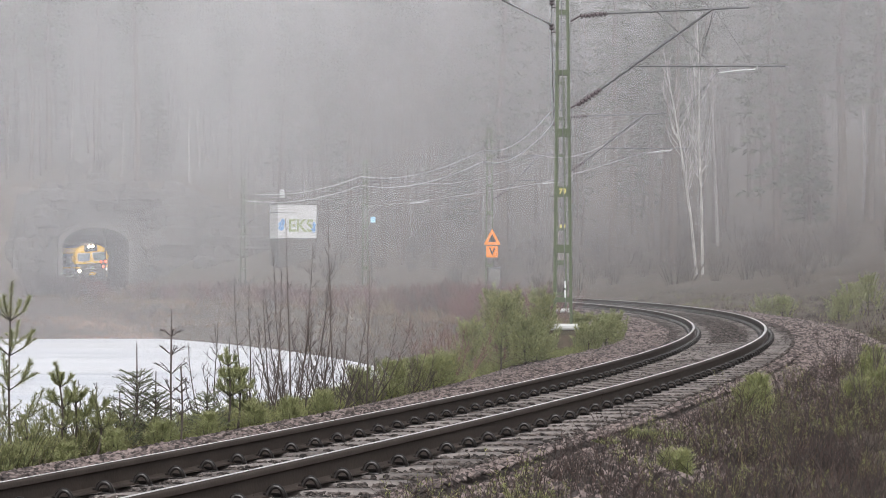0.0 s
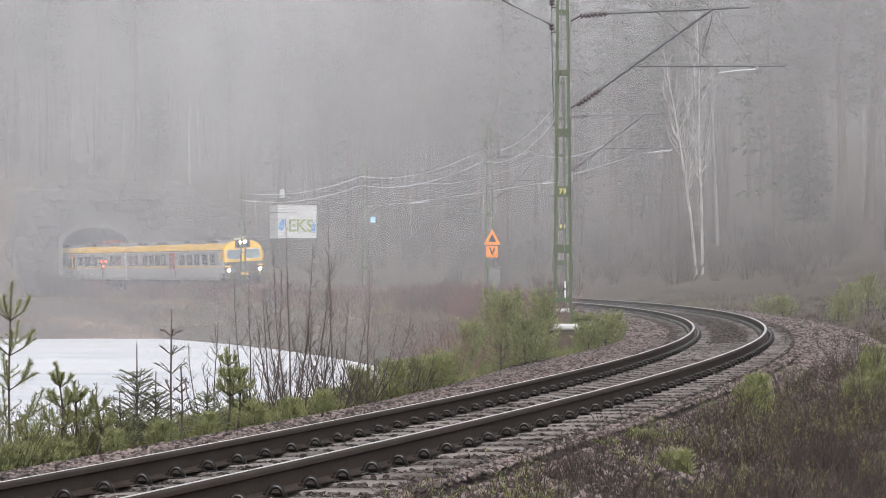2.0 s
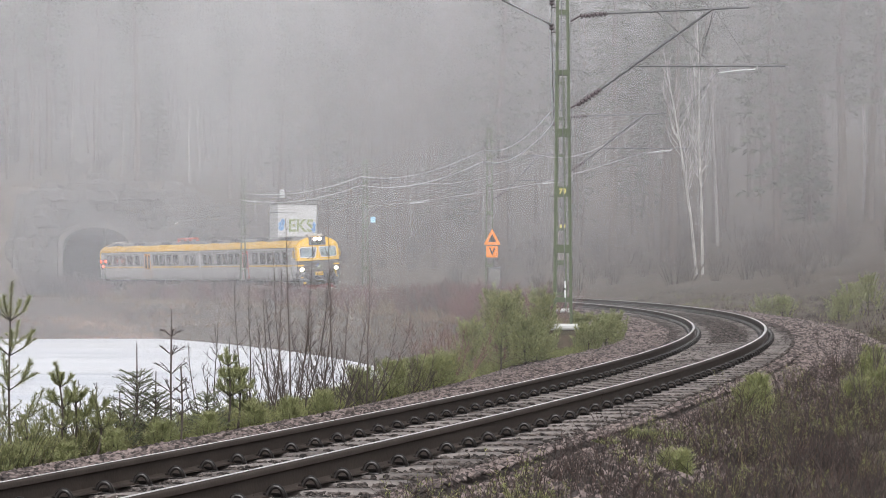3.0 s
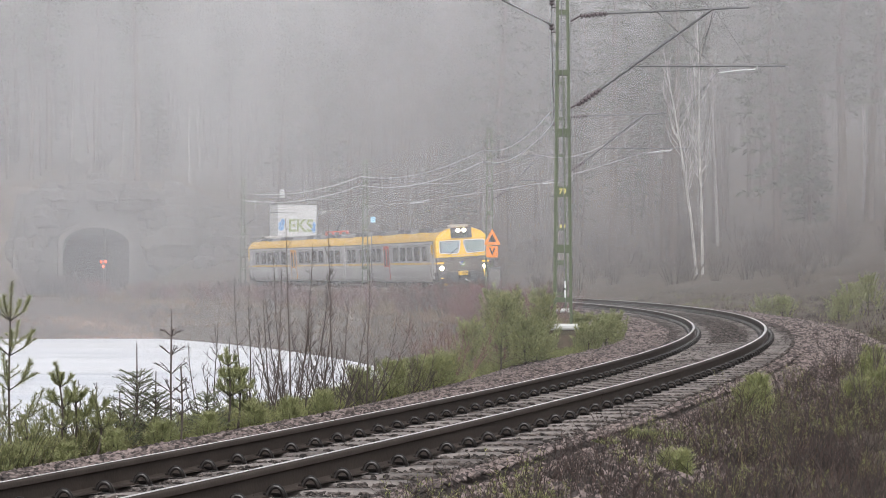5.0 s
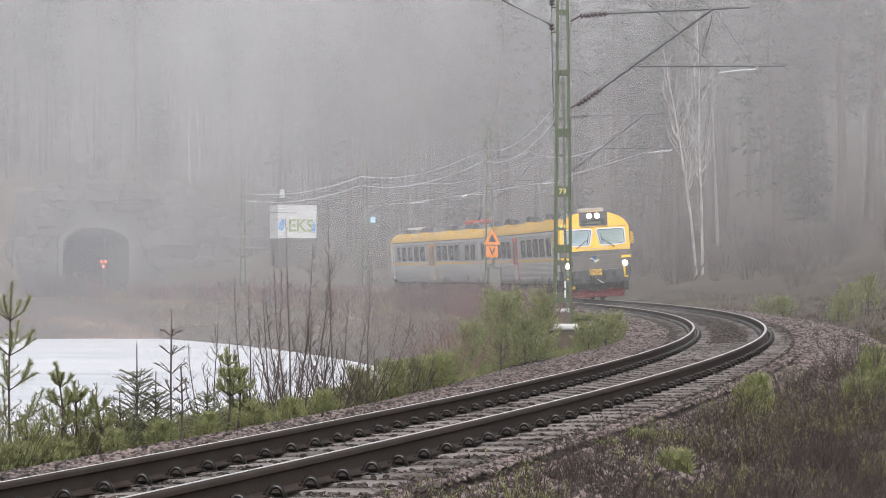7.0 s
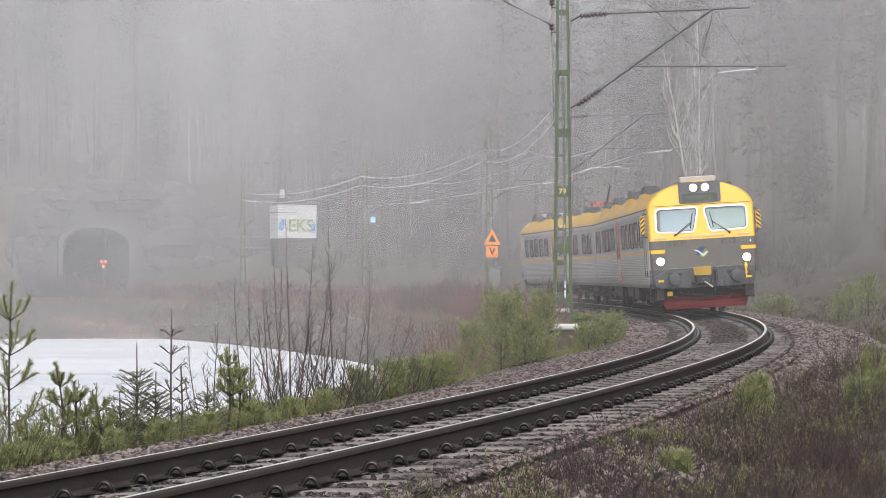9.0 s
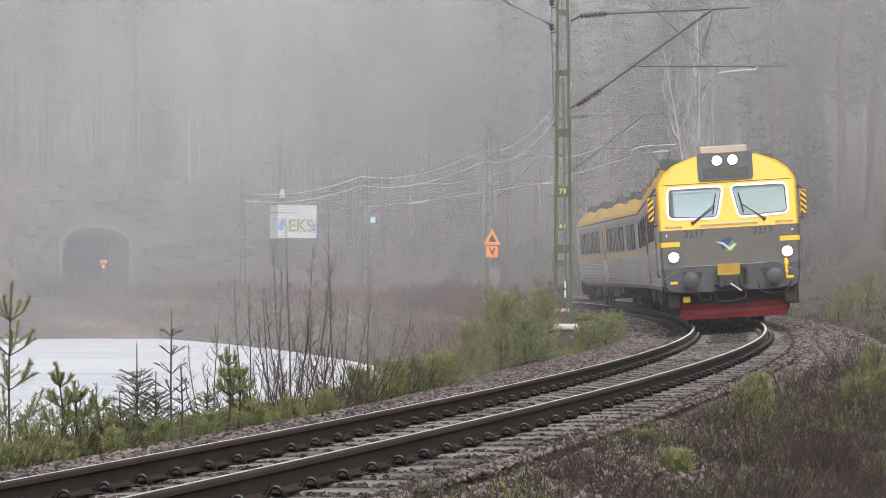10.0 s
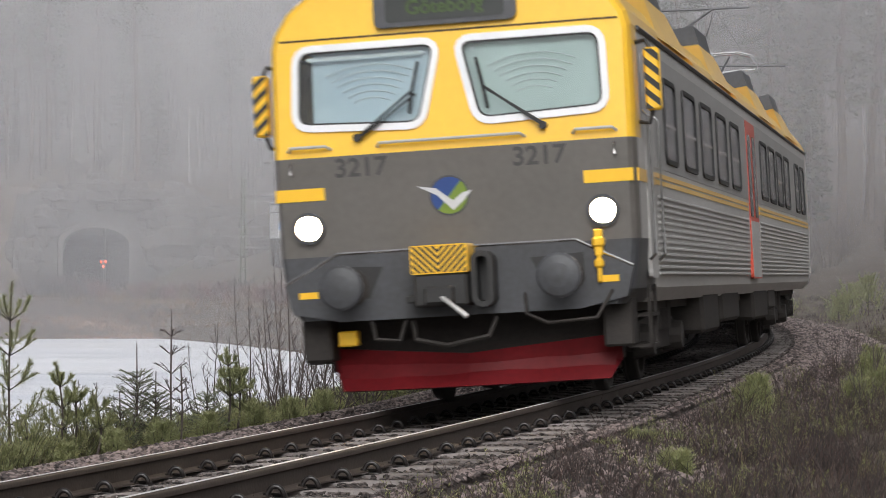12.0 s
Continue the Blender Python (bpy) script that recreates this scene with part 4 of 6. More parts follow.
        bm.faces.new(vs)
        part("sky_reflection_sheet", bm, M_SKYSHEET_L if i == 0 else M_SKYSHEET_R, fr, "pale sheet added behind the windscreen as its sky reflection")
        # white bar across the top of the added sheet
        bm = B()
        slab(bm, [(out[0][0], 2.965), (sg * 0.2, 2.965), (sg * 0.2, 2.995), (out[0][0], 2.995)] if i else [(-1.2, 2.965), (-0.2, 2.965), (-0.2, 2.995), (-1.2, 2.995)], 0.075, 0.09)
        part("sheet_top_bar", wall_fix(bm), M_WHITE, fr)
        bm = B()
        ring(bm, shrink(out, 0.004), shrink(out, 0.022), lambda u, v: on_front(u, v, -0.02), lambda u, v: on_front(u, v, 0.012))
        part("gasket", wall_fix(bm), M_BLACK, fr)
        # thin white arcs painted for the smeared rings of reflection in the glass
        for k in range(6):
            bm = B()
            rr = 0.22 + 0.062 * k
            cx = -0.66 if i == 0 else 0.72
            tube(bm, [(cx + rr * 1.25 * math.cos(a), rake(2.7) + 0.055, 2.44 + rr * 0.9 * math.sin(a)) for a in (1.0, 1.2, 1.4, 1.6, 1.8, 2.0, 2.2)], 0.005, 4)
            part("reflection_arc", bm, M_WHITE, fr)
    # cab inside
    bm = B()
    box(bm, -1.42, 1.42, 1.9, 1.95, 2.0, 3.2)
    box(bm, -1.40, 1.40, 0.30, 0.75, 2.05, 2.34, 0.03)
    box(bm, -1.42, 1.42, 0.25, 1.9, 3.12, 3.16)
    for sx in (-0.72, 0.72):
        box(bm, sx - 0.25, sx + 0.25, 1.25, 1.38, 2.2, 2.72, 0.05)
    part("cab_interior", bm, M_SEATS, car, "pale grey empty driver's cab")
    front_plate("roof_seam", sorted_box(-1.43, 1.43, 3.143, 3.157), M_UNDER, car, -0.002, 0.003)
    # destination box with the two top lamps
    pan = front_plate("destination_box", rounded(-0.60, 0.60, 3.20, 3.80, 0.06, 3), M_APRON, car, -0.25, 0.05, "dark box with a green destination display")
    front_plate("display", rounded(-0.50, 0.50, 3.24, 3.47, 0.03, 2), M_DISPLAY, pan, 0.0, 0.055)
    lettering("display_text", "Göteborg", 0.165, M_LED if lit else M_DISPLAY, pan, Matrix.Translation(on_front(0.0, 3.35, 0.06)) @ pose(0, 0, 0, 90, 0, 0), "green lit destination lettering")
    for sx in (-0.17, 0.17):
        bm = B()
        tube(bm, [on_front(sx, 3.63, 0.03), on_front(sx, 3.63, 0.065)], [0.10, 0.095], 16)
        top_lamp = part("top_headlamp", bm, (M_LAMP_DIM if sx < 0 else M_LAMP) if lit else M_LAMP_OFF, car, "round lit lamp above the windscreens")
        bm = B()
        o = [(0.125 * math.cos(a * math.pi / 8), 3.63 + 0.125 * math.sin(a * math.pi / 8)) for a in range(16)]
        ring(bm, [(u + sx, v) for u, v in o], [(sx + u * 0.8, 3.63 + (v - 3.63) * 0.8) for u, v in o], lambda u, v: on_front(u, v, 0.04), lambda u, v: on_front(u, v, 0.075))
        part("bezel", wall_fix(bm), M_BLACK, top_lamp)
    bm = B()
    box(bm, -0.52, 0.52, 0.45, 1.1, 3.80, 3.97, 0.03)
    part("roof_aerial_box", bm, M_BEIGE, car, "dirty white aerial box on the cab roof")
    # handrails under the windscreens
    for u0, u1 in ((-1.38, -1.02), (-0.62, 0.62), (1.02, 1.38)):
        bm = B()
        tube(bm, [on_front(u0, 2.22, 0.0), on_front(u0 + 0.03, 2.245, 0.06), on_front(u1 - 0.03, 2.245, 0.06), on_front(u1, 2.22, 0.0)], 0.014, 6)
        part("grab_rail", bm, M_SILVER, car)
    for u in (-1.36, 1.36):
        bm = B()
        tube(bm, [on_front(u, 2.02, 0), on_front(u, 2.03, 0.05), on_front(u, 2.11, 0.05), on_front(u, 2.12, 0)], 0.012, 6)
        part("grab_handle", bm, M_CHROME, car)
    for u in (-0.77, 0.73):
        lettering("fleet_number", "3217", 0.215, M_DIGIT, car, Matrix.Translation(on_front(u, 2.05, 0.003)) @ pose(0, 0, 0, 90, 0, 0), "dark grey painted fleet number", sx=1.05)
    # emblem: a disc in blue and green quarters with a pale wing
    ex, er = -0.035, 0.158
    for q, paint in enumerate((M_BLUE, M_BLUE, M_GREEN, M_GREEN)):
        o = [(ex, 1.775)] + [(ex + er * math.cos(radians(q * 90 + 50 + a * 11.25)), 1.775 + er * math.sin(radians(q * 90 + 50 + a * 11.25))) for a in range(9)]
        front_plate("emblem_quarter", o, paint, car, -0.002, 0.006, "blue and green round emblem")
    o = [(ex + 0.167 * math.cos(a * math.pi / 14), 1.775 + 0.167 * math.sin(a * math.pi / 14)) for a in range(28)]
    bm = B()
    ring(bm, o, shrink(o, 0.014), lambda u, v: on_front(u, v, -0.002), lambda u, v: on_front(u, v, 0.008))
    part("emblem_rim", wall_fix(bm), M_APRON, car)
    for wing in ([(-0.27, 1.865), (-0.11, 1.84), (0.03, 1.73), (0.03, 1.65), (-0.10, 1.78)], [(0.03, 1.65), (0.03, 1.73), (0.11, 1.79), (0.19, 1.81), (0.13, 1.735)]):
        front_plate("emblem_wing", [(u + ex, v) for u, v in wing], M_PALE, car, 0.0, 0.010)
    # yellow corner marks and headlamps
    for sg in (-1, 1):
        front_plate("corner_band", sorted_box(sg * 1.09, sg * 1.50, 1.80, 1.905), M_YELLOW, car, -0.03, 0.006, "yellow band above the headlamp")
        bm = B()
        tube(bm, [(sg * 1.235, 0.02, 1.57), (sg * 1.235, -0.035, 1.57)], [0.105, 0.10], 18)
        hl = part("headlamp", bm, M_LAMP if lit else M_LAMP_OFF, car, "round glowing warm-white headlamp")
        bm = B()
        o = [(0.135 * math.cos(a * math.pi / 9), 0.135 * math.sin(a * math.pi / 9)) for a in range(18)]
        ring(bm, [(sg * 1.235 + u, 1.57 + v) for u, v in o], [(sg * 1.235 + u * 0.78, 1.57 + v * 0.78) for u, v in o], lambda u, v: (u, 0.03, v), lambda u, v: (u, -0.045, v))
        part("bezel", wall_fix(bm), M_APRON, hl)
        front_plate("reflector", sorted_box(sg * 1.18, sg * 1.34, 0.985, 1.04), M_YELLOW, car, 0.045, 0.058)
        # flat black plate on the apron paints the shade of the hollow by the buffer
        front_plate("recess_shade_plate", [(sg * 0.62, 1.22), (sg * 1.06, 1.24), (sg * 1.06, 1.0), (sg * 0.74, 0.96)], M_BLACK, car, 0.045, 0.054)
    # apron below the chrome line, with the buffers
    bm = B()
    pts = [(-1.46, 1.10), (-1.18, 1.24), (-1.0, 1.335), (1.0, 1.335), (1.18, 1.24), (1.46, 1.10), (1.40, 0.86), (1.0, 0.78), (-1.0, 0.78), (-1.40, 0.86)]
    slab(bm, pts, -0.05, 0.12, "y")
    ap = part("apron", wall_fix(bm), M_APRON, car, "dark grey front apron")
    bm = B()
    for a, b in (((-1.46, 1.11), (-1.18, 1.25)), ((-1.18, 1.25), (-1.0, 1.345)), ((-1.0, 1.345), (1.0, 1.345)), ((1.0, 1.345), (1.18, 1.25)), ((1.18, 1.25), (1.46, 1.11))):
        tube(bm, [(a[0], -0.05, a[1]), (b[0], -0.05, b[1])], 0.012, 5)
    part("trim_strip", bm, M_CHROME, ap)
    for sg in (-1, 1):
        bm = B()
        tube(bm, [(sg * 0.90, 0.0, 1.06), (sg * 0.90, -0.40, 1.06)], [0.10, 0.09], 12)
        tube(bm, [(sg * 0.90, -0.05, 1.06), (sg * 0.90, -0.07, 1.06)], 0.16, 12)
        bf = part("buffer", bm, M_UNDER, car, "round grey steel buffer")
        bm = B()
        rr = [0.0, 0.10, 0.165, 0.185, 0.185]
        yy = [-0.475, -0.468, -0.455, -0.44, -0.41]
        rings = [[bm.verts.new((sg * 0.90 + max(r, 0.004) * math.cos(a * math.pi / 10), y, 1.06 + max(r, 0.004) * math.sin(a * math.pi / 10))) for a in range(20)] for r, y in zip(rr, yy)]
        for r0, r1 in zip(rings, rings[1:]):
            for j in range(20):
                bm.faces.new((r0[j], r0[(j + 1) % 20], r1[(j + 1) % 20], r1[j]))
        bm.faces.new(rings[-1])
        part("buffer_head", wall_fix(bm), M_APRON, bf)
    # coupler behind a striped plate, set a little off the middle
    cx = -0.08
    plate = front_plate("warning_plate", rounded(cx - 0.235, cx + 0.235, 1.13, 1.365, 0.015, 1), M_YELLOW, car, 0.05, 0.405, "yellow plate with black chevrons")
    for u0, u1, lean in ((cx - 0.225, cx, -1.0), (cx, cx + 0.225, 1.0)):
        stripes(plate, "chevron", M_BLACK, u0, u1, 1.14, 1.355, -0.410, 4, lean)
    bm = B()
    box(bm, cx - 0.22, cx + 0.22, -0.40, 0.1, 0.86, 1.13, 0.02)
    box(bm, cx - 0.30, cx - 0.2, -0.34, 0.05, 0.90, 0.97, 0.015)
    box(bm, cx - 0.12, cx + 0.12, -0.50, -0.2, 0.88, 1.03, 0.02)
    part("coupler", bm, M_BLACK, car, "black automatic coupler")
    bm = B()
    o = rounded(cx + 0.24, cx + 0.42, 0.84, 1.30, 0.08, 3)
    ring(bm, o, shrink(o, 0.045), lambda u, v: (u, -0.30, v), lambda u, v: (u, 0.0, v))
    slab(bm, shrink(o, 0.05), -0.14, -0.05)
    part("coupler_guard", wall_fix(bm), M_BLACK, car, "black rounded guard beside the coupler")
    bm = B()
    tube(bm, [(cx + 0.02, -0.48, 0.94), (cx + 0.13, -0.56, 0.86), (cx + 0.24, -0.58, 0.77)], [0.020, 0.018, 0.022], 7)
    part("coupler_lever", bm, M_SILVER, car)
    bm = B()
    tube(bm, [(0.55, 0.0, 1.0), (0.58, -0.14, 0.76), (0.75, -0.16, 0.68), (1.15, -0.14, 0.70), (1.28, -0.05, 0.92)], 0.016, 6)
    tube(bm, [(-0.40, 0.0, 0.75), (-0.36, -0.1, 0.60), (-0.1, -0.12, 0.54), (0.25, -0.1, 0.60), (0.30, 0.0, 0.75)], 0.022, 6)
    tube(bm, [(-0.75, 0.0, 0.78), (-0.7, -0.1, 0.62), (-0.5, -0.1, 0.60), (-0.45, 0.0, 0.78)], 0.018, 6)
    part("brake_hose", bm, M_UNDER, car)
    bm = B()
    box(bm, 1.14, 1.235, -0.11, 0.02, 1.27, 1.36, 0.02)
    box(bm, 1.155, 1.22, -0.09, 0.02, 1.20, 1.42, 0.01)
    box(bm, 1.15, 1.225, -0.12, 0.02, 1.10, 1.18, 0.02)
    box(bm, 1.17, 1.205, -0.10, 0.02, 0.98, 1.22, 0.01)
    part("socket_box", bm, M_YELLOW, car, "yellow cable socket")
    bm = B()
    box(bm, -1.08, -0.92, 0.16, 0.30, 0.57, 0.70, 0.015)
    part("jumper_socket", bm, M_YELLOW, car)
    # red snow plough
    bm = B()
    sec = [(1.27, 0.50), (0.66, 0.36), (0.0, 0.28), (-0.64, 0.36), (-1.2, 0.50)]
    top = [bm.verts.new((x, y, 0.46 + 0.10 * abs(x) / 1.28)) for x, y in sec]
    mid = [bm.verts.new((x * 0.99, y + 0.03, 0.34)) for x, y in sec]
    bot = [bm.verts.new((x * 0.92, y - 0.12, 0.19)) for x, y in sec]
    b2 = [bm.verts.new((x * 0.92, y - 0.06, 0.18)) for x, y in sec]
    t2 = [bm.verts.new((x, y + 0.06, 0.46 + 0.10 * abs(x) / 1.28)) for x, y in sec]
    for r0, r1 in ((top, mid), (mid, bot), (bot, b2), (b2, t2), (t2, top)):
        for j in range(4):
            bm.faces.new((r0[j], r0[j + 1], r1[j + 1], r1[j]))
    part("snow_plough", wall_fix(bm), M_RED, car, "red snow plough")
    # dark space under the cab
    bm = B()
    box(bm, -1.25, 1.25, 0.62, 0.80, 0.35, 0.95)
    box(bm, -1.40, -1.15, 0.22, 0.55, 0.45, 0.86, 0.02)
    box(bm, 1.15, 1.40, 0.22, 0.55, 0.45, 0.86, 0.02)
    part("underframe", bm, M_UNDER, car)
    for sg in (-1, 1):
        bm = B()
        for z in (0.42, 0.68):
            box(bm, *sorted((sg * 1.28, sg * 1.50)), 0.8, 1.25, z, z + 0.03)
        for yy in (0.8, 1.22):
            box(bm, *sorted((sg * 1.46, sg * 1.49)), yy, yy + 0.03, 0.42, 0.95)
        part("cab_step", bm, M_UNDER, car)
    for y0, y1, z0 in ((6.6, 8.4, 0.42), (8.9, 11.2, 0.50), (13.6, 16.0, 0.45), (16.2, 17.6, 0.55)):
        bm = B()
        box(bm, -1.38, 1.38, y0, y1, z0, 0.86, 0.04)
        part("equipment_case", bm, M_UNDER, car)
    bm = B()
    box(bm, -1.2, 1.2, 0.6, CAR_L - 0.4, 0.72, 0.93)
    part("floor_frame", bm, M_UNDER, car)
    # bogies
    for yb in (4.2, 20.4):
        bm = B()
        for sg in (-1, 1):
            slab(bm, [(yb - 1.65, 0.42), (yb - 1.5, 0.62), (yb - 0.6, 0.66), (yb - 0.4, 0.50), (yb + 0.4, 0.50), (yb + 0.6, 0.66), (yb + 1.5, 0.62), (yb + 1.65, 0.42), (yb + 1.2, 0.34), (yb - 1.2, 0.34)], sg * 1.0, sg * 1.14, "x")
            for yy in (yb - 1.25, yb + 1.25):
                tube(bm, [(sg * 1.06, yy, 0.44), (sg * 1.26, yy, 0.44)], [0.17, 0.14], 12)
            tube(bm, [(sg * 1.12, yb - 0.45, 0.52), (sg * 1.12, yb - 0.45, 0.9)], 0.12, 10)
            tube(bm, [(sg * 1.12, yb + 0.45, 0.52), (sg * 1.12, yb + 0.45, 0.9)], 0.12, 10)
        box(bm, -1.0, 1.0, yb - 0.4, yb + 0.4, 0.40, 0.72)
        part("bogie_frame", wall_fix(bm), M_UNDER, car)
        for yy in (yb - 1.25, yb + 1.25):
            bm = B()
            tube(bm, [(-0.95, 0, 0), (0.95, 0, 0)], 0.08, 8)
            for sg in (-1, 1):
                prof = [(0.68, 0.475), (0.70, 0.475), (0.71, 0.445), (0.80, 0.438), (0.82, 0.42), (0.82, 0.36), (0.77, 0.35), (0.77, 0.14), (0.84, 0.12)]
                rings = [[bm.verts.new((sg * u, r * math.cos(a * math.pi / 12), r * math.sin(a * math.pi / 12))) for a in range(24)] for u, r in prof]
                for r0, r1 in zip(rings, rings[1:]):
                    for j in range(24):
                        bm.faces.new((r0[j], r0[(j + 1) % 24], r1[(j + 1) % 24], r1[j]))
                bm.faces.new(rings[0])
                bm.faces.new(rings[-1])
                for a in range(6):
                    c, d = math.cos(a * math.pi / 3) * 0.24, math.sin(a * math.pi / 3) * 0.24
                    tube(bm, [(sg * 0.76, c, d), (sg * 0.785, c, d)], 0.03, 6)
            ws = part("wheelset", wall_fix(bm), M_UNDER, car, at=pose(0, yy, 0.438))
            WHEELSETS.append((ws, yy))
    # gangway bellows at the inner end
    bm = B()
    for k in range(4):
        slab(bm, rounded(-0.75, 0.75, 0.95, 3.1, 0.15, 2), CAR_L + k * 0.055, CAR_L + 0.03 + k * 0.055, "y")
    slab(bm, rounded(-0.68, 0.68, 1.0, 3.03, 0.12, 2), CAR_L - 0.01, CAR_L + 0.2, "y")
    part("gangway_bellows", wall_fix(bm), M_BLACK, car)
    return car


def sorted_box(u0, u1, v0, v1):
    u0, u1 = sorted((u0, u1))
    return [(u0, v0), (u1, v0), (u1, v1), (u0, v1)]


def add_pantograph(car, y):
    bm = B()
    for sg in (-1, 1):
        box(bm, *sorted((sg * 0.45, sg * 0.55)), y - 0.9, y + 0.9, 4.0, 4.08)
        for yy in (y - 0.8, y + 0.8):
            tube(bm, [(sg * 0.5, yy, 3.75), (sg * 0.5, yy, 4.02)], [0.09, 0.07], 8)
    box(bm, -0.5, 0.5, y - 0.08, y + 0.08, 4.0, 4.08)
    p = part("pantograph", bm, M_REDDOOR, car, "red-based pantograph raised to the contact wire")
    bm = B()
    tube(bm, [(0, y, 4.06), (0, y + 1.25, 4.75)], [0.06, 0.045], 8)
    for sg in (-1, 1):
        tube(bm, [(sg * 0.08, y + 1.25, 4.75), (sg * 0.42, y - 0.1, 5.38)], [0.03, 0.022], 6)
    part("arm", bm, M_APRON, p)
    bm = B()
    for dy in (-0.2, 0.2):
        tube(bm, [(-0.95, y + dy, 5.22), (-0.85, y + dy, 5.36), (-0.6, y + dy, 5.44), (0.6, y + dy, 5.44), (0.85, y + dy, 5.36), (0.95, y + dy, 5.22)], 0.022, 6)
    for sg in (-1, 1):
        tube(bm, [(sg * 0.5, y - 0.2, 5.42), (sg * 0.5, y + 0.2, 5.42)], 0.018, 6)
    part("collector_head", bm, M_CHROME, p)


CAR_FRONT = build_car(True, M_REDDOOR, "yellow and grey railcar with lit headlamps, driving end leading", "coupled train cars")
N_FRONT = len(WHEELSETS)
CAR_REAR = build_car(False, mat("orange_door_paint", (0.75, 0.33, 0.03), (0.68, 0.29, 0.025), 0.4, bump=0.02), "yellow and grey railcar with a raised pantograph, coupled behind", "coupled train cars")
add_pantograph(CAR_REAR, 18.2)


# ---- plants ----
M_NEEDLE = mat("pine_needles", (0.18, 0.20, 0.088), (0.32, 0.325, 0.15), 0.65, scale=2, fine=14, bump=0, island=0.7, c=(0.21, 0.225, 0.102))
M_SPRUCE = mat("spruce_needles", (0.15, 0.175, 0.10), (0.23, 0.25, 0.145), 0.65, scale=2, fine=14, bump=0, island=0.6)
M_FARNEEDLE = mat("dark_conifer_foliage", (0.030, 0.045, 0.022), (0.055, 0.070, 0.035), 0.8, scale=0.4, fine=3, bump=0, island=0.7)
M_HEATH = mat("heath_green", (0.19, 0.21, 0.08), (0.32, 0.315, 0.135), 0.75, scale=1.2, fine=8, bump=0, island=0.8, c=(0.11, 0.13, 0.045))
M_STRAW = mat("dead_grass", (0.24, 0.175, 0.12), (0.15, 0.108, 0.08), 0.85, scale=1.5, fine=9, bump=0, island=0.8)
M_SHORE = mat("red_brown_shore_grass", (0.46, 0.31, 0.24), (0.32, 0.22, 0.165), 0.9, scale=1, fine=6, bump=0, island=0.8)
M_TWIG = mat("bare_twig_bark", (0.05, 0.04, 0.036), (0.085, 0.066, 0.058), 0.8, scale=4, fine=30, bump=0, island=0.6)
M_REDTWIG = mat("red_brown_twigs", (0.062, 0.038, 0.034), (0.030, 0.024, 0.022), 0.8, scale=2, fine=10, bump=0, island=0.8, c=(0.046, 0.034, 0.030))
M_SCRUB = mat("red_scrub_bark", (0.17, 0.085, 0.08), (0.11, 0.065, 0.06), 0.8, scale=2, fine=10, bump=0, island=0.6)
M_BIRCH = mat("white_birch_bark", (0.58, 0.56, 0.53), (0.13, 0.115, 0.105), 0.7, scale=2, fine=14, bump=0.2, stretch=(1, 1, 0.4))
M_BARK = mat("grey_pine_bark", (0.13, 0.10, 0.085), (0.075, 0.06, 0.052), 0.9, scale=1.5, fine=10, bump=0.4)

M_PALEBARK = mat("pale_aspen_bark", (0.34, 0.32, 0.30), (0.18, 0.165, 0.155), 0.8, scale=2, fine=14, bump=0.2)

RNG = random.Random(5)


class Soup:
    """Loose faces, gathered quickly."""

    def __init__(self):
        self.v, self.f = [], []

    def blade(self, a, b, w, side=None):
        """A thin pointed leaf from a to b."""
        d = b - a
        s = side or d.cross(Vector((RNG.uniform(-1, 1), RNG.uniform(-1, 1), RNG.uniform(-1, 1))))
        if s.length < 1e-6:
            return
        s = s.normalized() * w
        n = len(self.v)
        self.v += [tuple(a - s), tuple(a + s), tuple(b)]
        self.f.append((n, n + 1, n + 2))

    def leaf(self, a, b, w):
        """A four-cornered leaf or spray, widest in the middle."""
        d = b - a
        s = d.cross(Vector((RNG.uniform(-1, 1), RNG.uniform(-1, 1), RNG.uniform(-0.4, 1))))
        if s.length < 1e-6:
            return
        s = s.normalized() * w
        m = a.lerp(b, 0.45)
        n = len(self.v)
        self.v += [tuple(a), tuple(m + s), tuple(b), tuple(m - s)]
        self.f.append((n, n + 1, n + 2, n + 3))

    def stem(self, pts, r0, r1, sides=3):
        """A thin tapered stem."""
        n0 = len(self.v)
        k = len(pts) - 1
        for i, p in enumerate(pts):
            d = (pts[min(i + 1, k)] - pts[max(i - 1, 0)])
            a = d.cross(Vector((0.31, 0.17, 0.93)))
            a = a.normalized() if a.length > 1e-6 else Vector((1, 0, 0))
            b = d.cross(a).normalized()
            r = r0 + (r1 - r0) * i / max(k, 1)
            for j in range(sides):
                q = p + a * (r * math.cos(2 * math.pi * j / sides)) + b * (r * math.sin(2 * math.pi * j / sides))
                self.v.append(tuple(q))
        for i in range(k):
            for j in range(sides):
                a0, a1 = n0 + i * sides + j, n0 + i * sides + (j + 1) % sides
                self.f.append((a0, a1, a1 + sides, a0 + sides))

    def mesh(self, name, material):
        me = bpy.data.meshes.new(name)
        me.from_pydata(self.v, [], self.f)
        me.materials.append(material)
        return me


def rnd(a, b):
    return RNG.uniform(a, b)


def tuft(soup, a, b, count, length, w, start=0.15):
    """Needles round a shoot from a to b, leaning forwards."""
    d = (b - a).normalized()
    for _ in range(count):
        p = a.lerp(b, rnd(start, 1.0))
        out = Vector((rnd(-1, 1), rnd(-1, 1), rnd(-1, 1)))
        out = (out - d * out.dot(d))
        if out.length < 0.05:
            continue
        q = p + (out.normalized() * 0.75 + d * rnd(0.45, 0.95)).normalized() * length * rnd(0.7, 1.1)
        soup.blade(p, q, w)


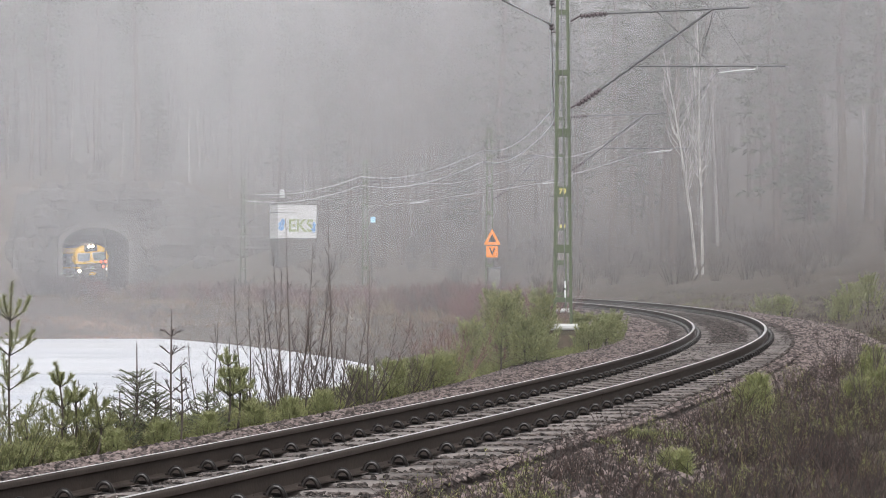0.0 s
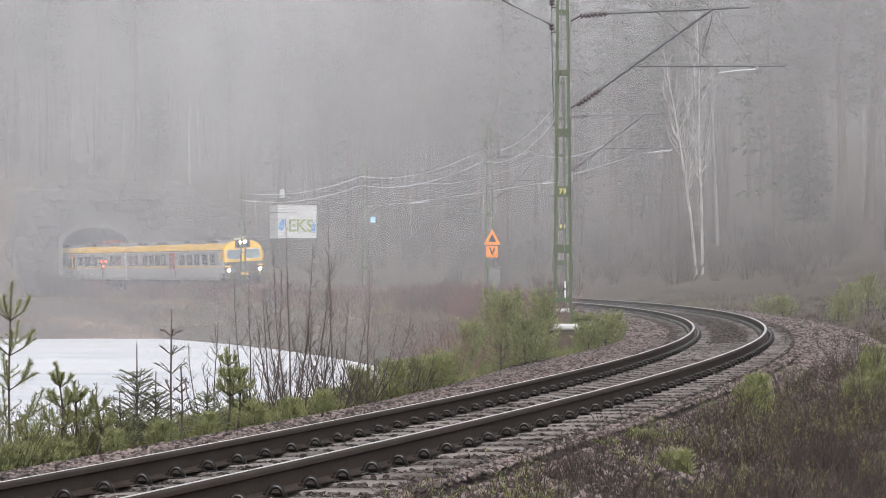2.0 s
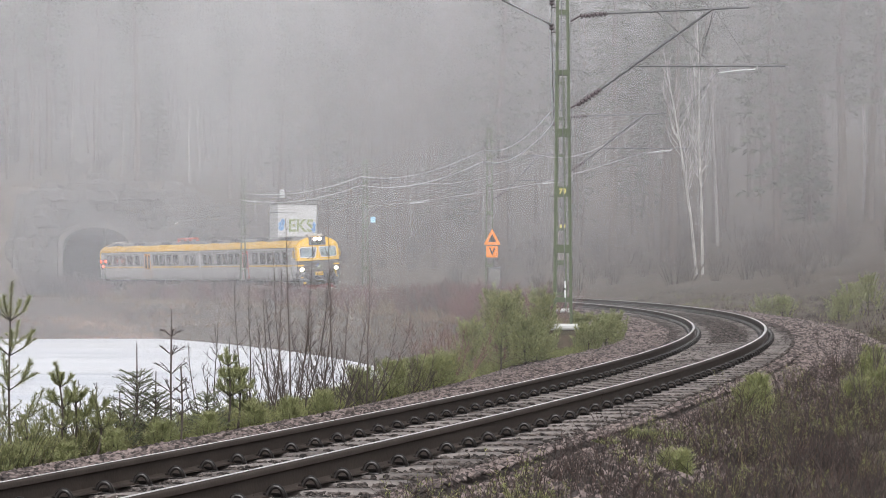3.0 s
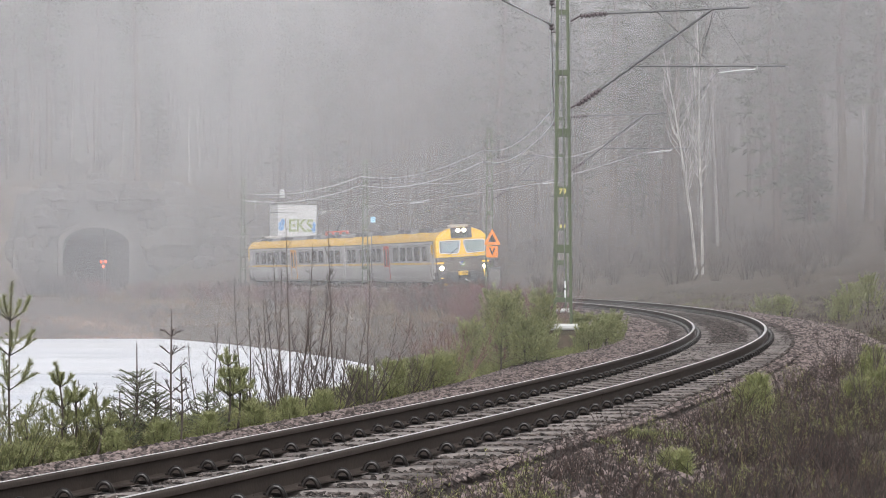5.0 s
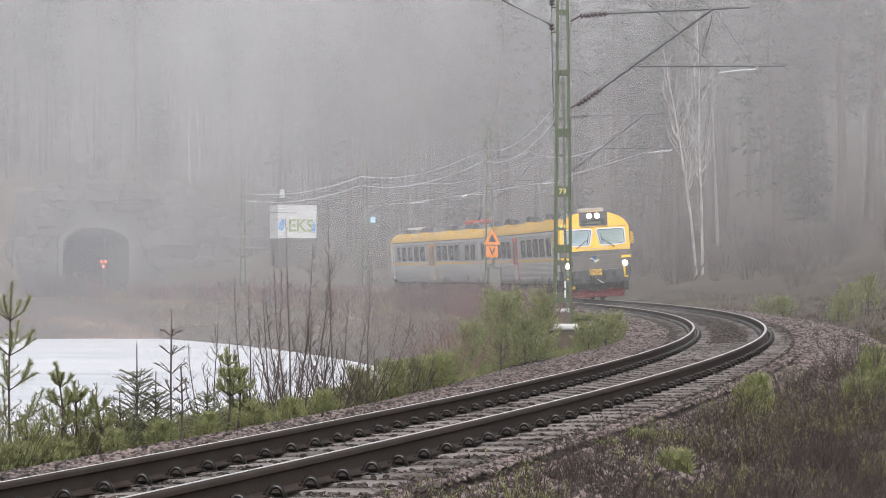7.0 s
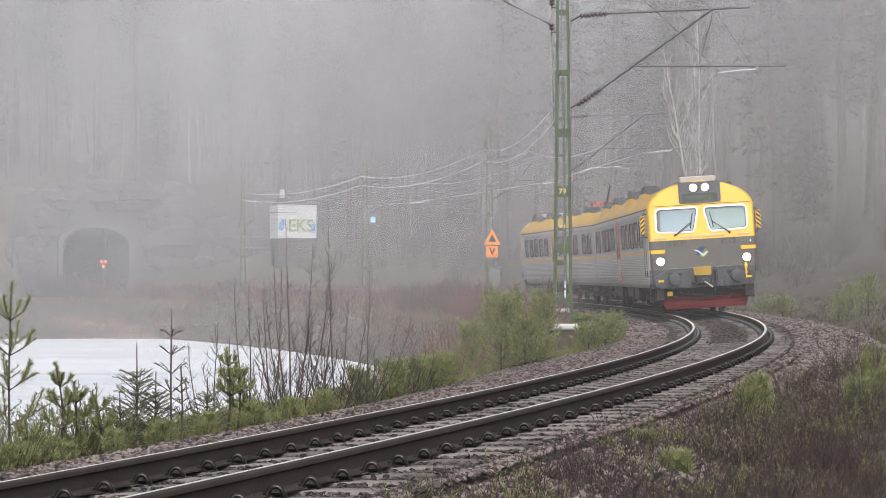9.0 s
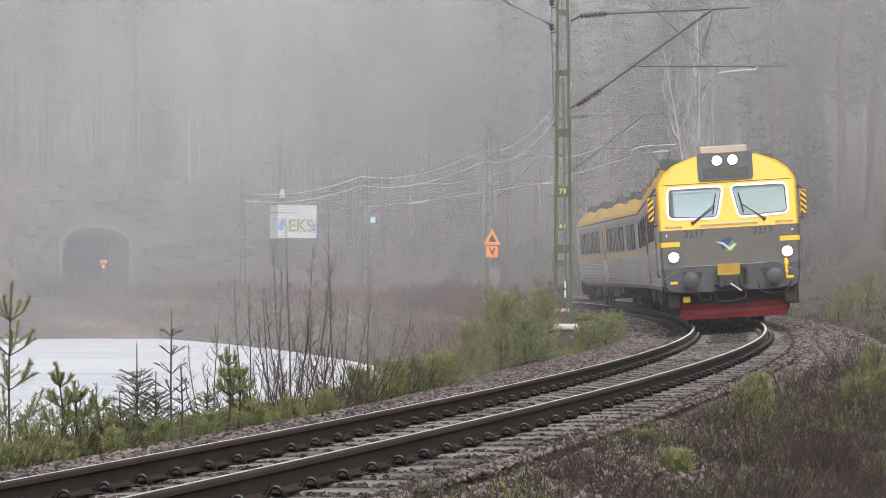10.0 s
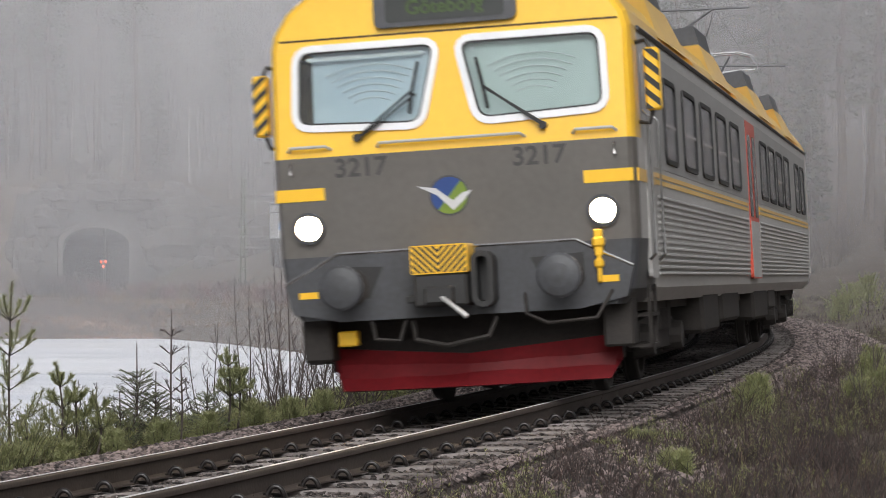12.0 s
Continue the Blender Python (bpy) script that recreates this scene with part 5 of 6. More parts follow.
def young_pine(h, spread=0.45, whorls=4, thick=1.0, wide=1.0):
    wood, green = Soup(), Soup()
    lean = Vector((rnd(-0.06, 0.06), rnd(-0.06, 0.06), 1))
    top = lean * h
    nl = 0.085
    wood.stem([Vector((0, 0, 0)), lean * h * 0.5 + Vector((rnd(-0.02, 0.02), 0, 0)), top], 0.013 * h ** 0.5, 0.006, 5)
    tuft(green, lean * h * 0.66, top, int(240 * thick), nl, 0.0036 * wide)
    for w in range(whorls):
        z = h * (0.12 + 0.64 * w / max(whorls - 1, 1))
        n = RNG.randint(5, 7)
        a0 = rnd(0, 6.3)
        reach = spread * h * (1.0 - 0.6 * w / whorls) * rnd(0.85, 1.1)
        for k in range(n):
            a = a0 + k * 6.283 / n + rnd(-0.3, 0.3)
            o = Vector((math.cos(a), math.sin(a), 0))
            p0 = lean * z
            p1 = p0 + o * reach * 0.62 + Vector((0, 0, reach * rnd(0.2, 0.45)))
            p2 = p1 + o * reach * 0.28 + Vector((0, 0, reach * rnd(0.6, 1.0)))
            wood.stem([p0, p1, p2], 0.007, 0.003)
            tuft(green, p0.lerp(p1, 0.2), p1, int(60 * thick), nl, 0.0034 * wide)
            tuft(green, p1, p2, int(100 * thick), nl, 0.0036 * wide, 0.0)
            for _ in range(3):
                q = p0.lerp(p1, rnd(0.35, 1.0))
                e = q + (o * rnd(0.0, 0.4) + Vector((rnd(-0.4, 0.4), rnd(-0.4, 0.4), rnd(0.7, 1.1)))).normalized() * reach * rnd(0.45, 0.75)
                wood.stem([q, e], 0.004, 0.002)
                tuft(green, q, e, int(60 * thick), nl * 0.95, 0.0034 * wide, 0.1)
    return wood.mesh("trunk", M_TWIG), green.mesh("needles", M_NEEDLE)


def candle_pine(h, reach, levels, crook=0.0):
    """Slender young pine: bare stem below, whorls of upswept brush-like shoots above."""
    wood, green = Soup(), Soup()
    side = rnd(0, 6.283)
    bend = lambda z: Vector((math.cos(side), math.sin(side), 0)) * crook * math.sin(math.pi * z / h) + Vector((0, 0, z))
    wood.stem([bend(h * k / 6) for k in range(7)], 0.016, 0.006, 6)
    tuft(green, bend(h - reach * 0.95), bend(h), 260, 0.062, 0.0032, 0.0)
    for w in range(levels):
        z = h - reach * 0.95 - w * reach * 0.85
        n = RNG.randint(4, 6)
        a0 = rnd(0, 6.283)
        for k in range(n):
            a = a0 + k * 6.283 / n + rnd(-0.25, 0.25)
            o = Vector((math.cos(a), math.sin(a), 0))
            L = reach * (0.75 + 0.22 * w) * rnd(0.8, 1.15)
            p0 = bend(z)
            p1 = p0 + (o * rnd(0.6, 0.85) + Vector((0, 0, 0.55 - 0.08 * w))) * L * 0.6
            p2 = p1 + (o * 0.4 + Vector((0, 0, rnd(0.7, 1.0)))) * L * 0.55
            wood.stem([p0, p1, p2], 0.007, 0.003)
            tuft(green, p0.lerp(p1, 0.35), p1, 45, 0.045, 0.0030)
            tuft(green, p1, p2, 150, 0.060, 0.0032, 0.0)
            if w > 0:
                for sg in (-1, 1):
                    e = p1 + (o * 0.5 + Vector((-o.y, o.x, 0)) * sg * 0.7 + Vector((0, 0, 0.5))) * L * 0.42
                    wood.stem([p1, e], 0.004, 0.002)
                    tuft(green, p1, e, 60, 0.048, 0.0030, 0.0)
    return wood.mesh("trunk", M_TWIG), green.mesh("needles", M_NEEDLE)


def young_spruce(h, spread=0.42, dense=1.0):
    """Small open spruce: a long bare leader and stiff spiky side shoots."""
    wood, green = Soup(), Soup()
    wood.stem([Vector((0, 0, 0)), Vector((rnd(-0.02, 0.02), 0, h * 0.5)), Vector((0, 0, h))], 0.016, 0.005, 5)
    tuft(green, Vector((0, 0, h * 0.74)), Vector((0, 0, h)), 45, 0.014, 0.0030, 0.0)
    levels = int(6 + 5 * h)
    for w in range(levels):
        z = h * (0.10 + 0.66 * w / levels)
        n = RNG.randint(5, 7)
        a0 = rnd(0, 6.283)
        for k in range(n):
            a = a0 + k * 6.283 / n + rnd(-0.3, 0.3)
            reach = spread * h * (1.0 - 0.72 * w / levels) * rnd(0.75, 1.15)
            o = Vector((math.cos(a), math.sin(a), 0))
            p0 = Vector((0, 0, z))
            p1 = p0 + o * reach + Vector((0, 0, reach * rnd(0.35, 0.75)))
            wood.stem([p0, p1], 0.006, 0.002)
            tuft(green, p0.lerp(p1, 0.15), p1, int((30 + 130 * reach) * dense), 0.020, 0.0030, 0.0)
            for _ in range(3):
                q = p0.lerp(p1, rnd(0.35, 0.8))
                sd = Vector((-o.y, o.x, 0)) * (1 if rnd(0, 1) < 0.5 else -1)
                e = q + (o * 0.8 + sd * 0.7 + Vector((0, 0, rnd(0.1, 0.5)))).normalized() * reach * rnd(0.3, 0.5)
                wood.stem([q, e], 0.003, 0.0015)
                tuft(green, q, e, int(26 * dense), 0.018, 0.0030, 0.0)
    return wood.mesh("stem", M_TWIG), green.mesh("needles", M_SPRUCE)


def alder_mesh(shoots):
    """Leafless alder: long straight shoots from one root, with short rising twigs. Shoots: (foot x, tip x, tip y, height)."""
    wood = Soup()
    for fx, tx, ty, hh in shoots:
        a, b = Vector((fx, rnd(-0.12, 0.12), 0)), Vector((tx, ty, hh))
        pts = []
        for k in range(7):
            u = k / 6
            q = a.lerp(b, u)
            # leaves the root at a slant and then rises
            q.x = fx + (tx - fx) * (1 - (1 - u) ** 1.7)
            pts.append(q + Vector((rnd(-0.012, 0.012), rnd(-0.012, 0.012), 0)))
        wood.stem(pts, 0.0056 + 0.0030 * hh, 0.0034, 5)
        n = int(6 + hh * 9)
        for k in range(n):
            u = 0.22 + 0.74 * (k + rnd(0, 1)) / n
            q = pts[int(u * 6)].lerp(pts[int(u * 6) + 1], u * 6 - int(u * 6))
            L = rnd(0.10, 0.42) * (1.25 - u) * min(1.0, 0.5 + hh / 3)
            an = rnd(0, 6.283)
            e = q + Vector((math.cos(an) * 0.62, math.sin(an) * 0.62, rnd(0.55, 0.95))).normalized() * L
            m = q.lerp(e, 0.5) + Vector((math.cos(an), math.sin(an), 0)) * L * 0.07
            wood.stem([q, m, e], 0.0036, 0.0018)
            for _ in range(2):
                v = q.lerp(e, rnd(0.35, 0.85))
                wood.stem([v, v + Vector((rnd(-0.8, 0.8), rnd(-0.8, 0.8), rnd(0.3, 0.9))).normalized() * L * rnd(0.2, 0.4)], 0.0028, 0.0018)
    return wood.mesh("branchwork", M_TWIG)


def bare_sapling(h):
    wood = Soup()
    wood.stem([Vector((0, 0, 0)), Vector((rnd(-0.02, 0.02), 0, h * 0.5)), Vector((0, 0, h))], 0.013, 0.008, 5)
    for w in range(4):
        z = h * (0.42 + 0.13 * w)
        for k in range(5):
            a = k * 1.257 + w
            o = Vector((math.cos(a), math.sin(a), 0))
            L = h * (0.17 - 0.025 * w)
            p1 = Vector((0, 0, z)) + o * L * 0.8 + Vector((0, 0, L * 0.55))
            wood.stem([Vector((0, 0, z)), p1], 0.006, 0.005)
            for _ in range(2):
                q = Vector((0, 0, z)).lerp(p1, rnd(0.4, 0.8))
                wood.stem([q, q + (o + Vector((rnd(-0.7, 0.7), rnd(-0.7, 0.7), 0.3))).normalized() * L * 0.4], 0.004, 0.003)
    return wood.mesh("stem", M_TWIG)


def shrub_mesh(h, stems, spread, material, r=0.008, forks=5, sub=2):
    """Leafless shrub of upright stems that fork."""
    wood = Soup()
    for _ in range(stems):
        a, rr = rnd(0, 6.283), spread * math.sqrt(rnd(0, 1))
        o = Vector((math.cos(a) * rr * 0.45, math.sin(a) * rr * 0.45, 0))
        hh = h * rnd(0.5, 1.0)
        tip = o + Vector((math.cos(a) * rr + rnd(-0.1, 0.1), math.sin(a) * rr + rnd(-0.1, 0.1), hh))
        m = o.lerp(tip, 0.5) + Vector((rnd(-0.07, 0.07), rnd(-0.07, 0.07), 0)) * h * 0.4
        pts = [o, o.lerp(m, 0.55) + Vector((rnd(-0.02, 0.02), 0, 0)), m, m.lerp(tip, 0.55) + Vector((rnd(-0.03, 0.03), rnd(-0.03, 0.03), 0)), tip]
        wood.stem(pts, r * rnd(0.8, 1.3), r * 0.3)
        for _ in range(forks):
            t = rnd(0.25, 0.92)
            q = pts[int(t * 4)].lerp(pts[int(t * 4) + 1], t * 4 - int(t * 4))
            L = hh * (1 - t) * rnd(0.45, 0.8) + 0.06
            e = q + Vector((rnd(-0.55, 0.55), rnd(-0.55, 0.55), rnd(0.6, 1.0))).normalized() * L
            wood.stem([q, q.lerp(e, 0.5) + Vector((rnd(-0.02, 0.02), rnd(-0.02, 0.02), 0.01)), e], r * 0.5, r * 0.2)
            for _ in range(sub):
                u = q.lerp(e, rnd(0.2, 0.9))
                wood.stem([u, u + Vector((rnd(-0.7, 0.7), rnd(-0.7, 0.7), rnd(0.3, 0.9))).normalized() * L * rnd(0.2, 0.5)], r * 0.3, r * 0.15)
    return wood.mesh("branchwork", material)


def plant(name, meshes, x, y, label, category, group, turn=None, sink=0.03, size=1.0):
    ob = thing(name, label, category, group, at=pose(x, y, gz(x, y) - sink, 0, 0, rnd(0, 360) if turn is None else turn) @ Matrix.Scale(size, 4))
    for nm, me in meshes:
        part(nm, me, None, ob)
    return ob


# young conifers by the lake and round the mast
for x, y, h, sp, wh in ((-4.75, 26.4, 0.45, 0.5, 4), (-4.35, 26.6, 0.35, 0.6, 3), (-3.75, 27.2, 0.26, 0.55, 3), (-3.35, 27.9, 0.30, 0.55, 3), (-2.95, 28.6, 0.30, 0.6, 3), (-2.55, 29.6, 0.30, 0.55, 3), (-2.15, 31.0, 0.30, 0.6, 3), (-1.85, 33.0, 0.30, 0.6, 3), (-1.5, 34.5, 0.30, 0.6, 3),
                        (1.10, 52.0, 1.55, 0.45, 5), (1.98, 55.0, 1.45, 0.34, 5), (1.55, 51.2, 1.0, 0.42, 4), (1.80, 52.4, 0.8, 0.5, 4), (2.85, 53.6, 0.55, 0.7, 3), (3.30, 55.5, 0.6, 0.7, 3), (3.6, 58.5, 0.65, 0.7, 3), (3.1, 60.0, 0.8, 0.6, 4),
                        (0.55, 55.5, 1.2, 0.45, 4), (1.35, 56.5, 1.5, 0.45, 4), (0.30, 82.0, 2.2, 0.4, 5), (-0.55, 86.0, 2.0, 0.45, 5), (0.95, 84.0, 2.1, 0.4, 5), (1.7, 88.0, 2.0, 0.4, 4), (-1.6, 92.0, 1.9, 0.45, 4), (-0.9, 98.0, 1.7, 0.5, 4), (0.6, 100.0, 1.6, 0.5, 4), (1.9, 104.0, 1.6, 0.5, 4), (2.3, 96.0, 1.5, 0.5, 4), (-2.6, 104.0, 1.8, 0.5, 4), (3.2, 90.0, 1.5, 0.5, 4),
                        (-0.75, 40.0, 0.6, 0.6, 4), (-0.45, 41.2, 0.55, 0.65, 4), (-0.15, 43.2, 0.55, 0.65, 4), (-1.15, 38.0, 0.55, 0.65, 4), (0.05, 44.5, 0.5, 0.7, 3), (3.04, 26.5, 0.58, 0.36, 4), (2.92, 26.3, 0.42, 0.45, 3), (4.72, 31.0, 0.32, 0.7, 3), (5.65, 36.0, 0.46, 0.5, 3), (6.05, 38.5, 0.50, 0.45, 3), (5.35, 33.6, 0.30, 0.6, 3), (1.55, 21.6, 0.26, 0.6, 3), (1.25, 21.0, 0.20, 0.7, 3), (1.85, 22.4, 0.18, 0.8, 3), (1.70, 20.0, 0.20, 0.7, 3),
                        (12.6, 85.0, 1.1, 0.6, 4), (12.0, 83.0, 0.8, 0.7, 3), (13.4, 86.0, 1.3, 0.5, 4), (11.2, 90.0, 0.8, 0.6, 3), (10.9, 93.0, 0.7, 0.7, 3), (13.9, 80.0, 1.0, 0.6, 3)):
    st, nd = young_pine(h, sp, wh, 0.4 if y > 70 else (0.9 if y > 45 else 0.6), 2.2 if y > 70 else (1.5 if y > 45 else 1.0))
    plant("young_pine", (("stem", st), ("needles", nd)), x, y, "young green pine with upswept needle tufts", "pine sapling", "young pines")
# low bushy pines along the top of the bank
for _k in range(20):
    _q = beside(16.5 + 0.74 * _k, -5.25 + 0.03 * _k + rnd(-0.2, 0.12))
    st, nd = young_pine(rnd(0.22, 0.42), rnd(0.6, 0.8), 3, 0.6, 1.0)
    plant("young_pine", (("stem", st), ("needles", nd)), _q.x, _q.y, "low bushy young pine on the bank", "pine sapling", "young pines")
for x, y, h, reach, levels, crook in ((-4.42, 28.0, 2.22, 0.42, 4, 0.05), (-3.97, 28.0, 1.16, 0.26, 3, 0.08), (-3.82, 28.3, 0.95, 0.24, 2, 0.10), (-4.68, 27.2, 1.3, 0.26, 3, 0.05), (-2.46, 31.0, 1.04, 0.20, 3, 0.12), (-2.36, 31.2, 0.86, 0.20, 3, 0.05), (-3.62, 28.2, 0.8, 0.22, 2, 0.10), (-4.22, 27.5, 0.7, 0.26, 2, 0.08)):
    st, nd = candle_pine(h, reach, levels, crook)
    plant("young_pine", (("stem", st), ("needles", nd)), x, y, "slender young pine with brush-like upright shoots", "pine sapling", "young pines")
for x, y, h, sp in ((-3.36, 30.0, 1.30, 0.40), (-3.16, 30.1, 0.95, 0.45), (-3.50, 29.6, 0.80, 0.45), (-2.62, 30.4, 0.75, 0.45)):
    st, nd = young_spruce(h, sp)
    plant("young_spruce", (("stem", st), ("needles", nd)), x, y, "small dense dark green spruce", "spruce sapling", "young spruces")
plant("bare_sapling", (("stem", bare_sapling(1.58)),), -2.98, 30.0, "thin leafless sapling with short upswept twigs", "sapling", "bare saplings")
plant("bare_sapling", (("stem", bare_sapling(0.9)),), -2.80, 29.2, "thin leafless sapling with short upswept twigs", "sapling", "bare saplings")

# leafless alder thicket on the bank: a few tall shoots in each bush, shorter ones round them
for x, y, tall, few, low in ((-1.98, 36.0, ((0.0, -0.08, 2.84), (0.02, 0.26, 2.50), (-0.04, -0.26, 2.40), (0.05, 0.50, 2.25), (0.0, -0.38, 2.0)), 9, 1.5), (-1.42, 36.2, ((0.0, -0.10, 2.62), (0.03, 0.16, 1.7), (0.05, 0.42, 1.65)), 7, 1.2),
                             (-1.05, 37.0, ((0.0, 0.06, 2.16), (0.02, 0.42, 1.35), (0.0, 0.62, 1.4)), 6, 1.0), (-2.45, 34.4, ((0.0, -0.18, 2.14), (0.04, 0.02, 2.0), (0.0, -0.42, 1.5)), 7, 1.3),
                             (-1.70, 37.2, ((0.0, 0.2, 1.9), (0.02, -0.15, 1.7)), 8, 1.2), (-2.85, 33.2, ((0.0, -0.25, 1.35), (0.0, 0.12, 1.6)), 5, 0.9), (-2.20, 35.4, ((0.0, 0.1, 2.2), (0.0, -0.12, 1.9)), 7, 1.3),
                             (-3.62, 30.2, ((0.0, 0.28, 1.2), (0.0, -0.2, 1.05)), 7, 0.9), (-4.10, 29.2, ((0.0, 0.2, 1.25),), 6, 0.9), (-0.55, 40.5, ((0.0, 0.1, 1.2), (0.0, 0.3, 0.9)), 6, 0.8)):
    shoots = [(fx, tx, rnd(-0.2, 0.2), hh) for fx, tx, hh in tall] + [(rnd(-0.15, 0.15), rnd(-0.6, 0.6), rnd(-0.35, 0.35), low * rnd(0.45, 1.1)) for _ in range(few + 2)]
    plant("alder_bush", (("branchwork", alder_mesh(shoots)),), x, y, "leafless dark-stemmed alder bush with upright shoots", "bush", "leafless bushes", turn=0, sink=0.1)
for x, y, h, n, sp in ((0.05, 50.0, 1.6, 22, 0.7), (-0.6, 49.0, 1.4, 16, 0.6), (-0.2, 56.0, 1.8, 22, 0.9), (0.6, 60.0, 1.9, 22, 0.9), (1.2, 63.0, 2.0, 22, 0.9), (0.2, 66.0, 2.0, 22, 1.0), (1.9, 66.0, 1.9, 20, 0.9), (-0.6, 62.0, 1.7, 18, 0.8), (2.2, 72.0, 2.0, 20, 0.9), (0.9, 76.0, 2.0, 20, 1.0), (3.0, 76.0, 1.8, 18, 0.9), (-0.9, 72.0, 1.8, 18, 0.9)):
    plant("birch_scrub", (("branchwork", shrub_mesh(h, n, sp, M_SCRUB, 0.009)),), x, y, "leafless red-brown birch scrub", "bush", "red-brown scrub", sink=0.1)
for x, y, h, n, sp in ((5.30, 34.0, 0.95, 9, 0.4), (5.75, 36.5, 1.0, 8, 0.4), (5.95, 39.5, 0.9, 8, 0.4), (4.55, 29.0, 0.6, 6, 0.3), (4.75, 30.5, 0.75, 6, 0.3), (3.75, 24.0, 0.45, 5, 0.3)):
    plant("alder_bush", (("branchwork", shrub_mesh(h, n, sp, M_TWIG, 0.006)),), x, y, "leafless dark-stemmed alder bush with upright shoots", "bush", "leafless bushes", sink=0.08)


def band(s0, s1, l0, l1, per_m2, make):
    """Call make(point, s) at random places in a strip beside the line."""
    for _ in range(int((s1 - s0) * abs(l1 - l0) * per_m2)):
        s, l = rnd(s0, s1), rnd(l0, l1)
        p = beside(s, l)
        p.z = float(ground_z(np.array([s]), np.array([l]), np.array([p.x]), np.array([p.y]))[0])
        make(p, s, l)


def heath():
    green, straw, red, shore = Soup(), Soup(), Soup(), Soup()

    def clump(soup, p, n, h, spread, w):
        for _ in range(n):
            a = p + Vector((rnd(-spread, spread), rnd(-spread, spread), -0.04))
            b = a + Vector((rnd(-0.6, 0.6), rnd(-0.6, 0.6), 1.0)).normalized() * h * rnd(0.5, 1.0)
            soup.blade(a, b, w)

    def twiggy(soup, p, n, h, w):
        for _ in range(n):
            a = p + Vector((rnd(-0.1, 0.1), rnd(-0.1, 0.1), -0.03))
            b = a + Vector((rnd(-0.45, 0.45), rnd(-0.45, 0.45), 1.0)).normalized() * h * rnd(0.55, 1.0)
            m = a.lerp(b, 0.5) + Vector((rnd(-0.03, 0.03), rnd(-0.03, 0.03), 0))
            soup.stem([a, m, b], w, w * 0.35)
            for _ in range(4):
                q = m.lerp(b, rnd(-0.5, 0.8))
                soup.blade(q, q + Vector((rnd(-0.9, 0.9), rnd(-0.9, 0.9), rnd(0.3, 1.0))).normalized() * h * rnd(0.2, 0.5), w * 0.75)

    def shoot(p, h, n, size=1.0, lean=0.35):
        """A green shoot with short leaves along it."""
        b = p + Vector((rnd(-lean, lean), rnd(-lean, lean), 1.0)).normalized() * h
        red.stem([p, b], 0.003, 0.0015)
        tuft(green, p, b, n, 0.065 * size, 0.0055 * size, 0.12)

    # green band between the ballast and the lake
    def lake_side(p, s, l):
        if l > -5.75 + (s - 8) * 0.08 and s < 20:
            return
        k = noise.noise((p.x * 0.5, p.y * 0.5, 2))
        h = rnd(0.34, 0.66) * (1 + 0.7 * k)
        if l > -4.75:
            h *= 0.6
        if l < -5.1:
            h += (-5.1 - l) * 0.6
        h *= 1 - 0.35 * smooth(23, 30, s)
        for _ in range(4):
            shoot(p + Vector((rnd(-0.1, 0.1), rnd(-0.1, 0.1), -0.02)), h, 38, 0.68, 0.8)
        if rnd(0, 1) < 0.35:
            clump(straw, p, 9, h * 0.8, 0.1, 0.004)

    band(8, 38, -6.2, -4.25, 40, lake_side)
    band(38, 60, -5.6, -4.35, 12, lake_side)
    band(44, 62, -4.4, -2.75, 26, lambda p, s, l: lake_side(p, s, -4.3))
    band(62, 110, -8.0, -3.6, 5, lambda p, s, l: clump(green if rnd(0, 1) < 0.5 else straw, p, 16, rnd(0.3, 0.8), 0.25, 0.008))
    # far bank over the lake: pale dead grass
    band(110, 240, -6.2, -3.2, 4.5, lambda p, s, l: clump(straw, p, 12, rnd(0.2, 0.6), 0.35, 0.02))
    band(150, 240, -8.2, -6.0, 3.5, lambda p, s, l: clump(straw, p, 10, rnd(0.15, 0.35), 0.35, 0.02))

    # flat shore at the head of the lake
    for _ in range(1500):
        x, y = rnd(-48, -9), 199.3 + 16 * rnd(0, 1) ** 1.6
        s, l = s_lat(np.array([x]), np.array([y]))
        if l[0] < -4.5:
            clump(shore, Vector((x, y, gz(x, y))), 8, rnd(0.15, 0.5), 0.5, 0.03)

    # brown heath on the near side of the track
    def near_side(p, s, l):
        k = noise.noise((p.x * 0.9, p.y * 0.9, 7))
        if noise.noise((p.x * 1.5, p.y * 1.5, 21)) < -0.15 + 0.10 * smooth(2.6, 3.6, l):
            return
        h = rnd(0.12, 0.34) * (1 + 0.8 * k)
        if rnd(0, 1) < 0.06:
            h *= 1.8
        p.z = max(p.z, shoulder(s, l) - 0.02)
        twiggy(red, p, 4, h, 0.0032)
        if rnd(0, 1) < 0.20 + 0.3 * max(k, 0):
            clump(straw, p, 6, h * 0.7, 0.08, 0.0025)
        if noise.noise((p.x * 0.7, p.y * 0.7, 11)) > 0.05:
            for _ in range(2):
                shoot(p + Vector((rnd(-0.06, 0.06), rnd(-0.06, 0.06), 0)), h * 0.85, 26, 0.42)

    band(5, 20, 1.7, 4.8, 54, near_side)
    band(20, 34, 1.9, 4.8, 26, near_side)
    band(34, 62, 3.2, 5.5, 16, near_side)
    # single taller stems close to the viewer
    band(3, 13, 1.6, 5.2, 5, lambda p, s, l: twiggy(red, p, 2, rnd(0.3, 0.62), 0.0032))
    band(62, 130, 4.0, 8.0, 3, lambda p, s, l: clump(green if rnd(0, 1) < 0.3 else red, p, 12, rnd(0.1, 0.35), 0.3, 0.008))
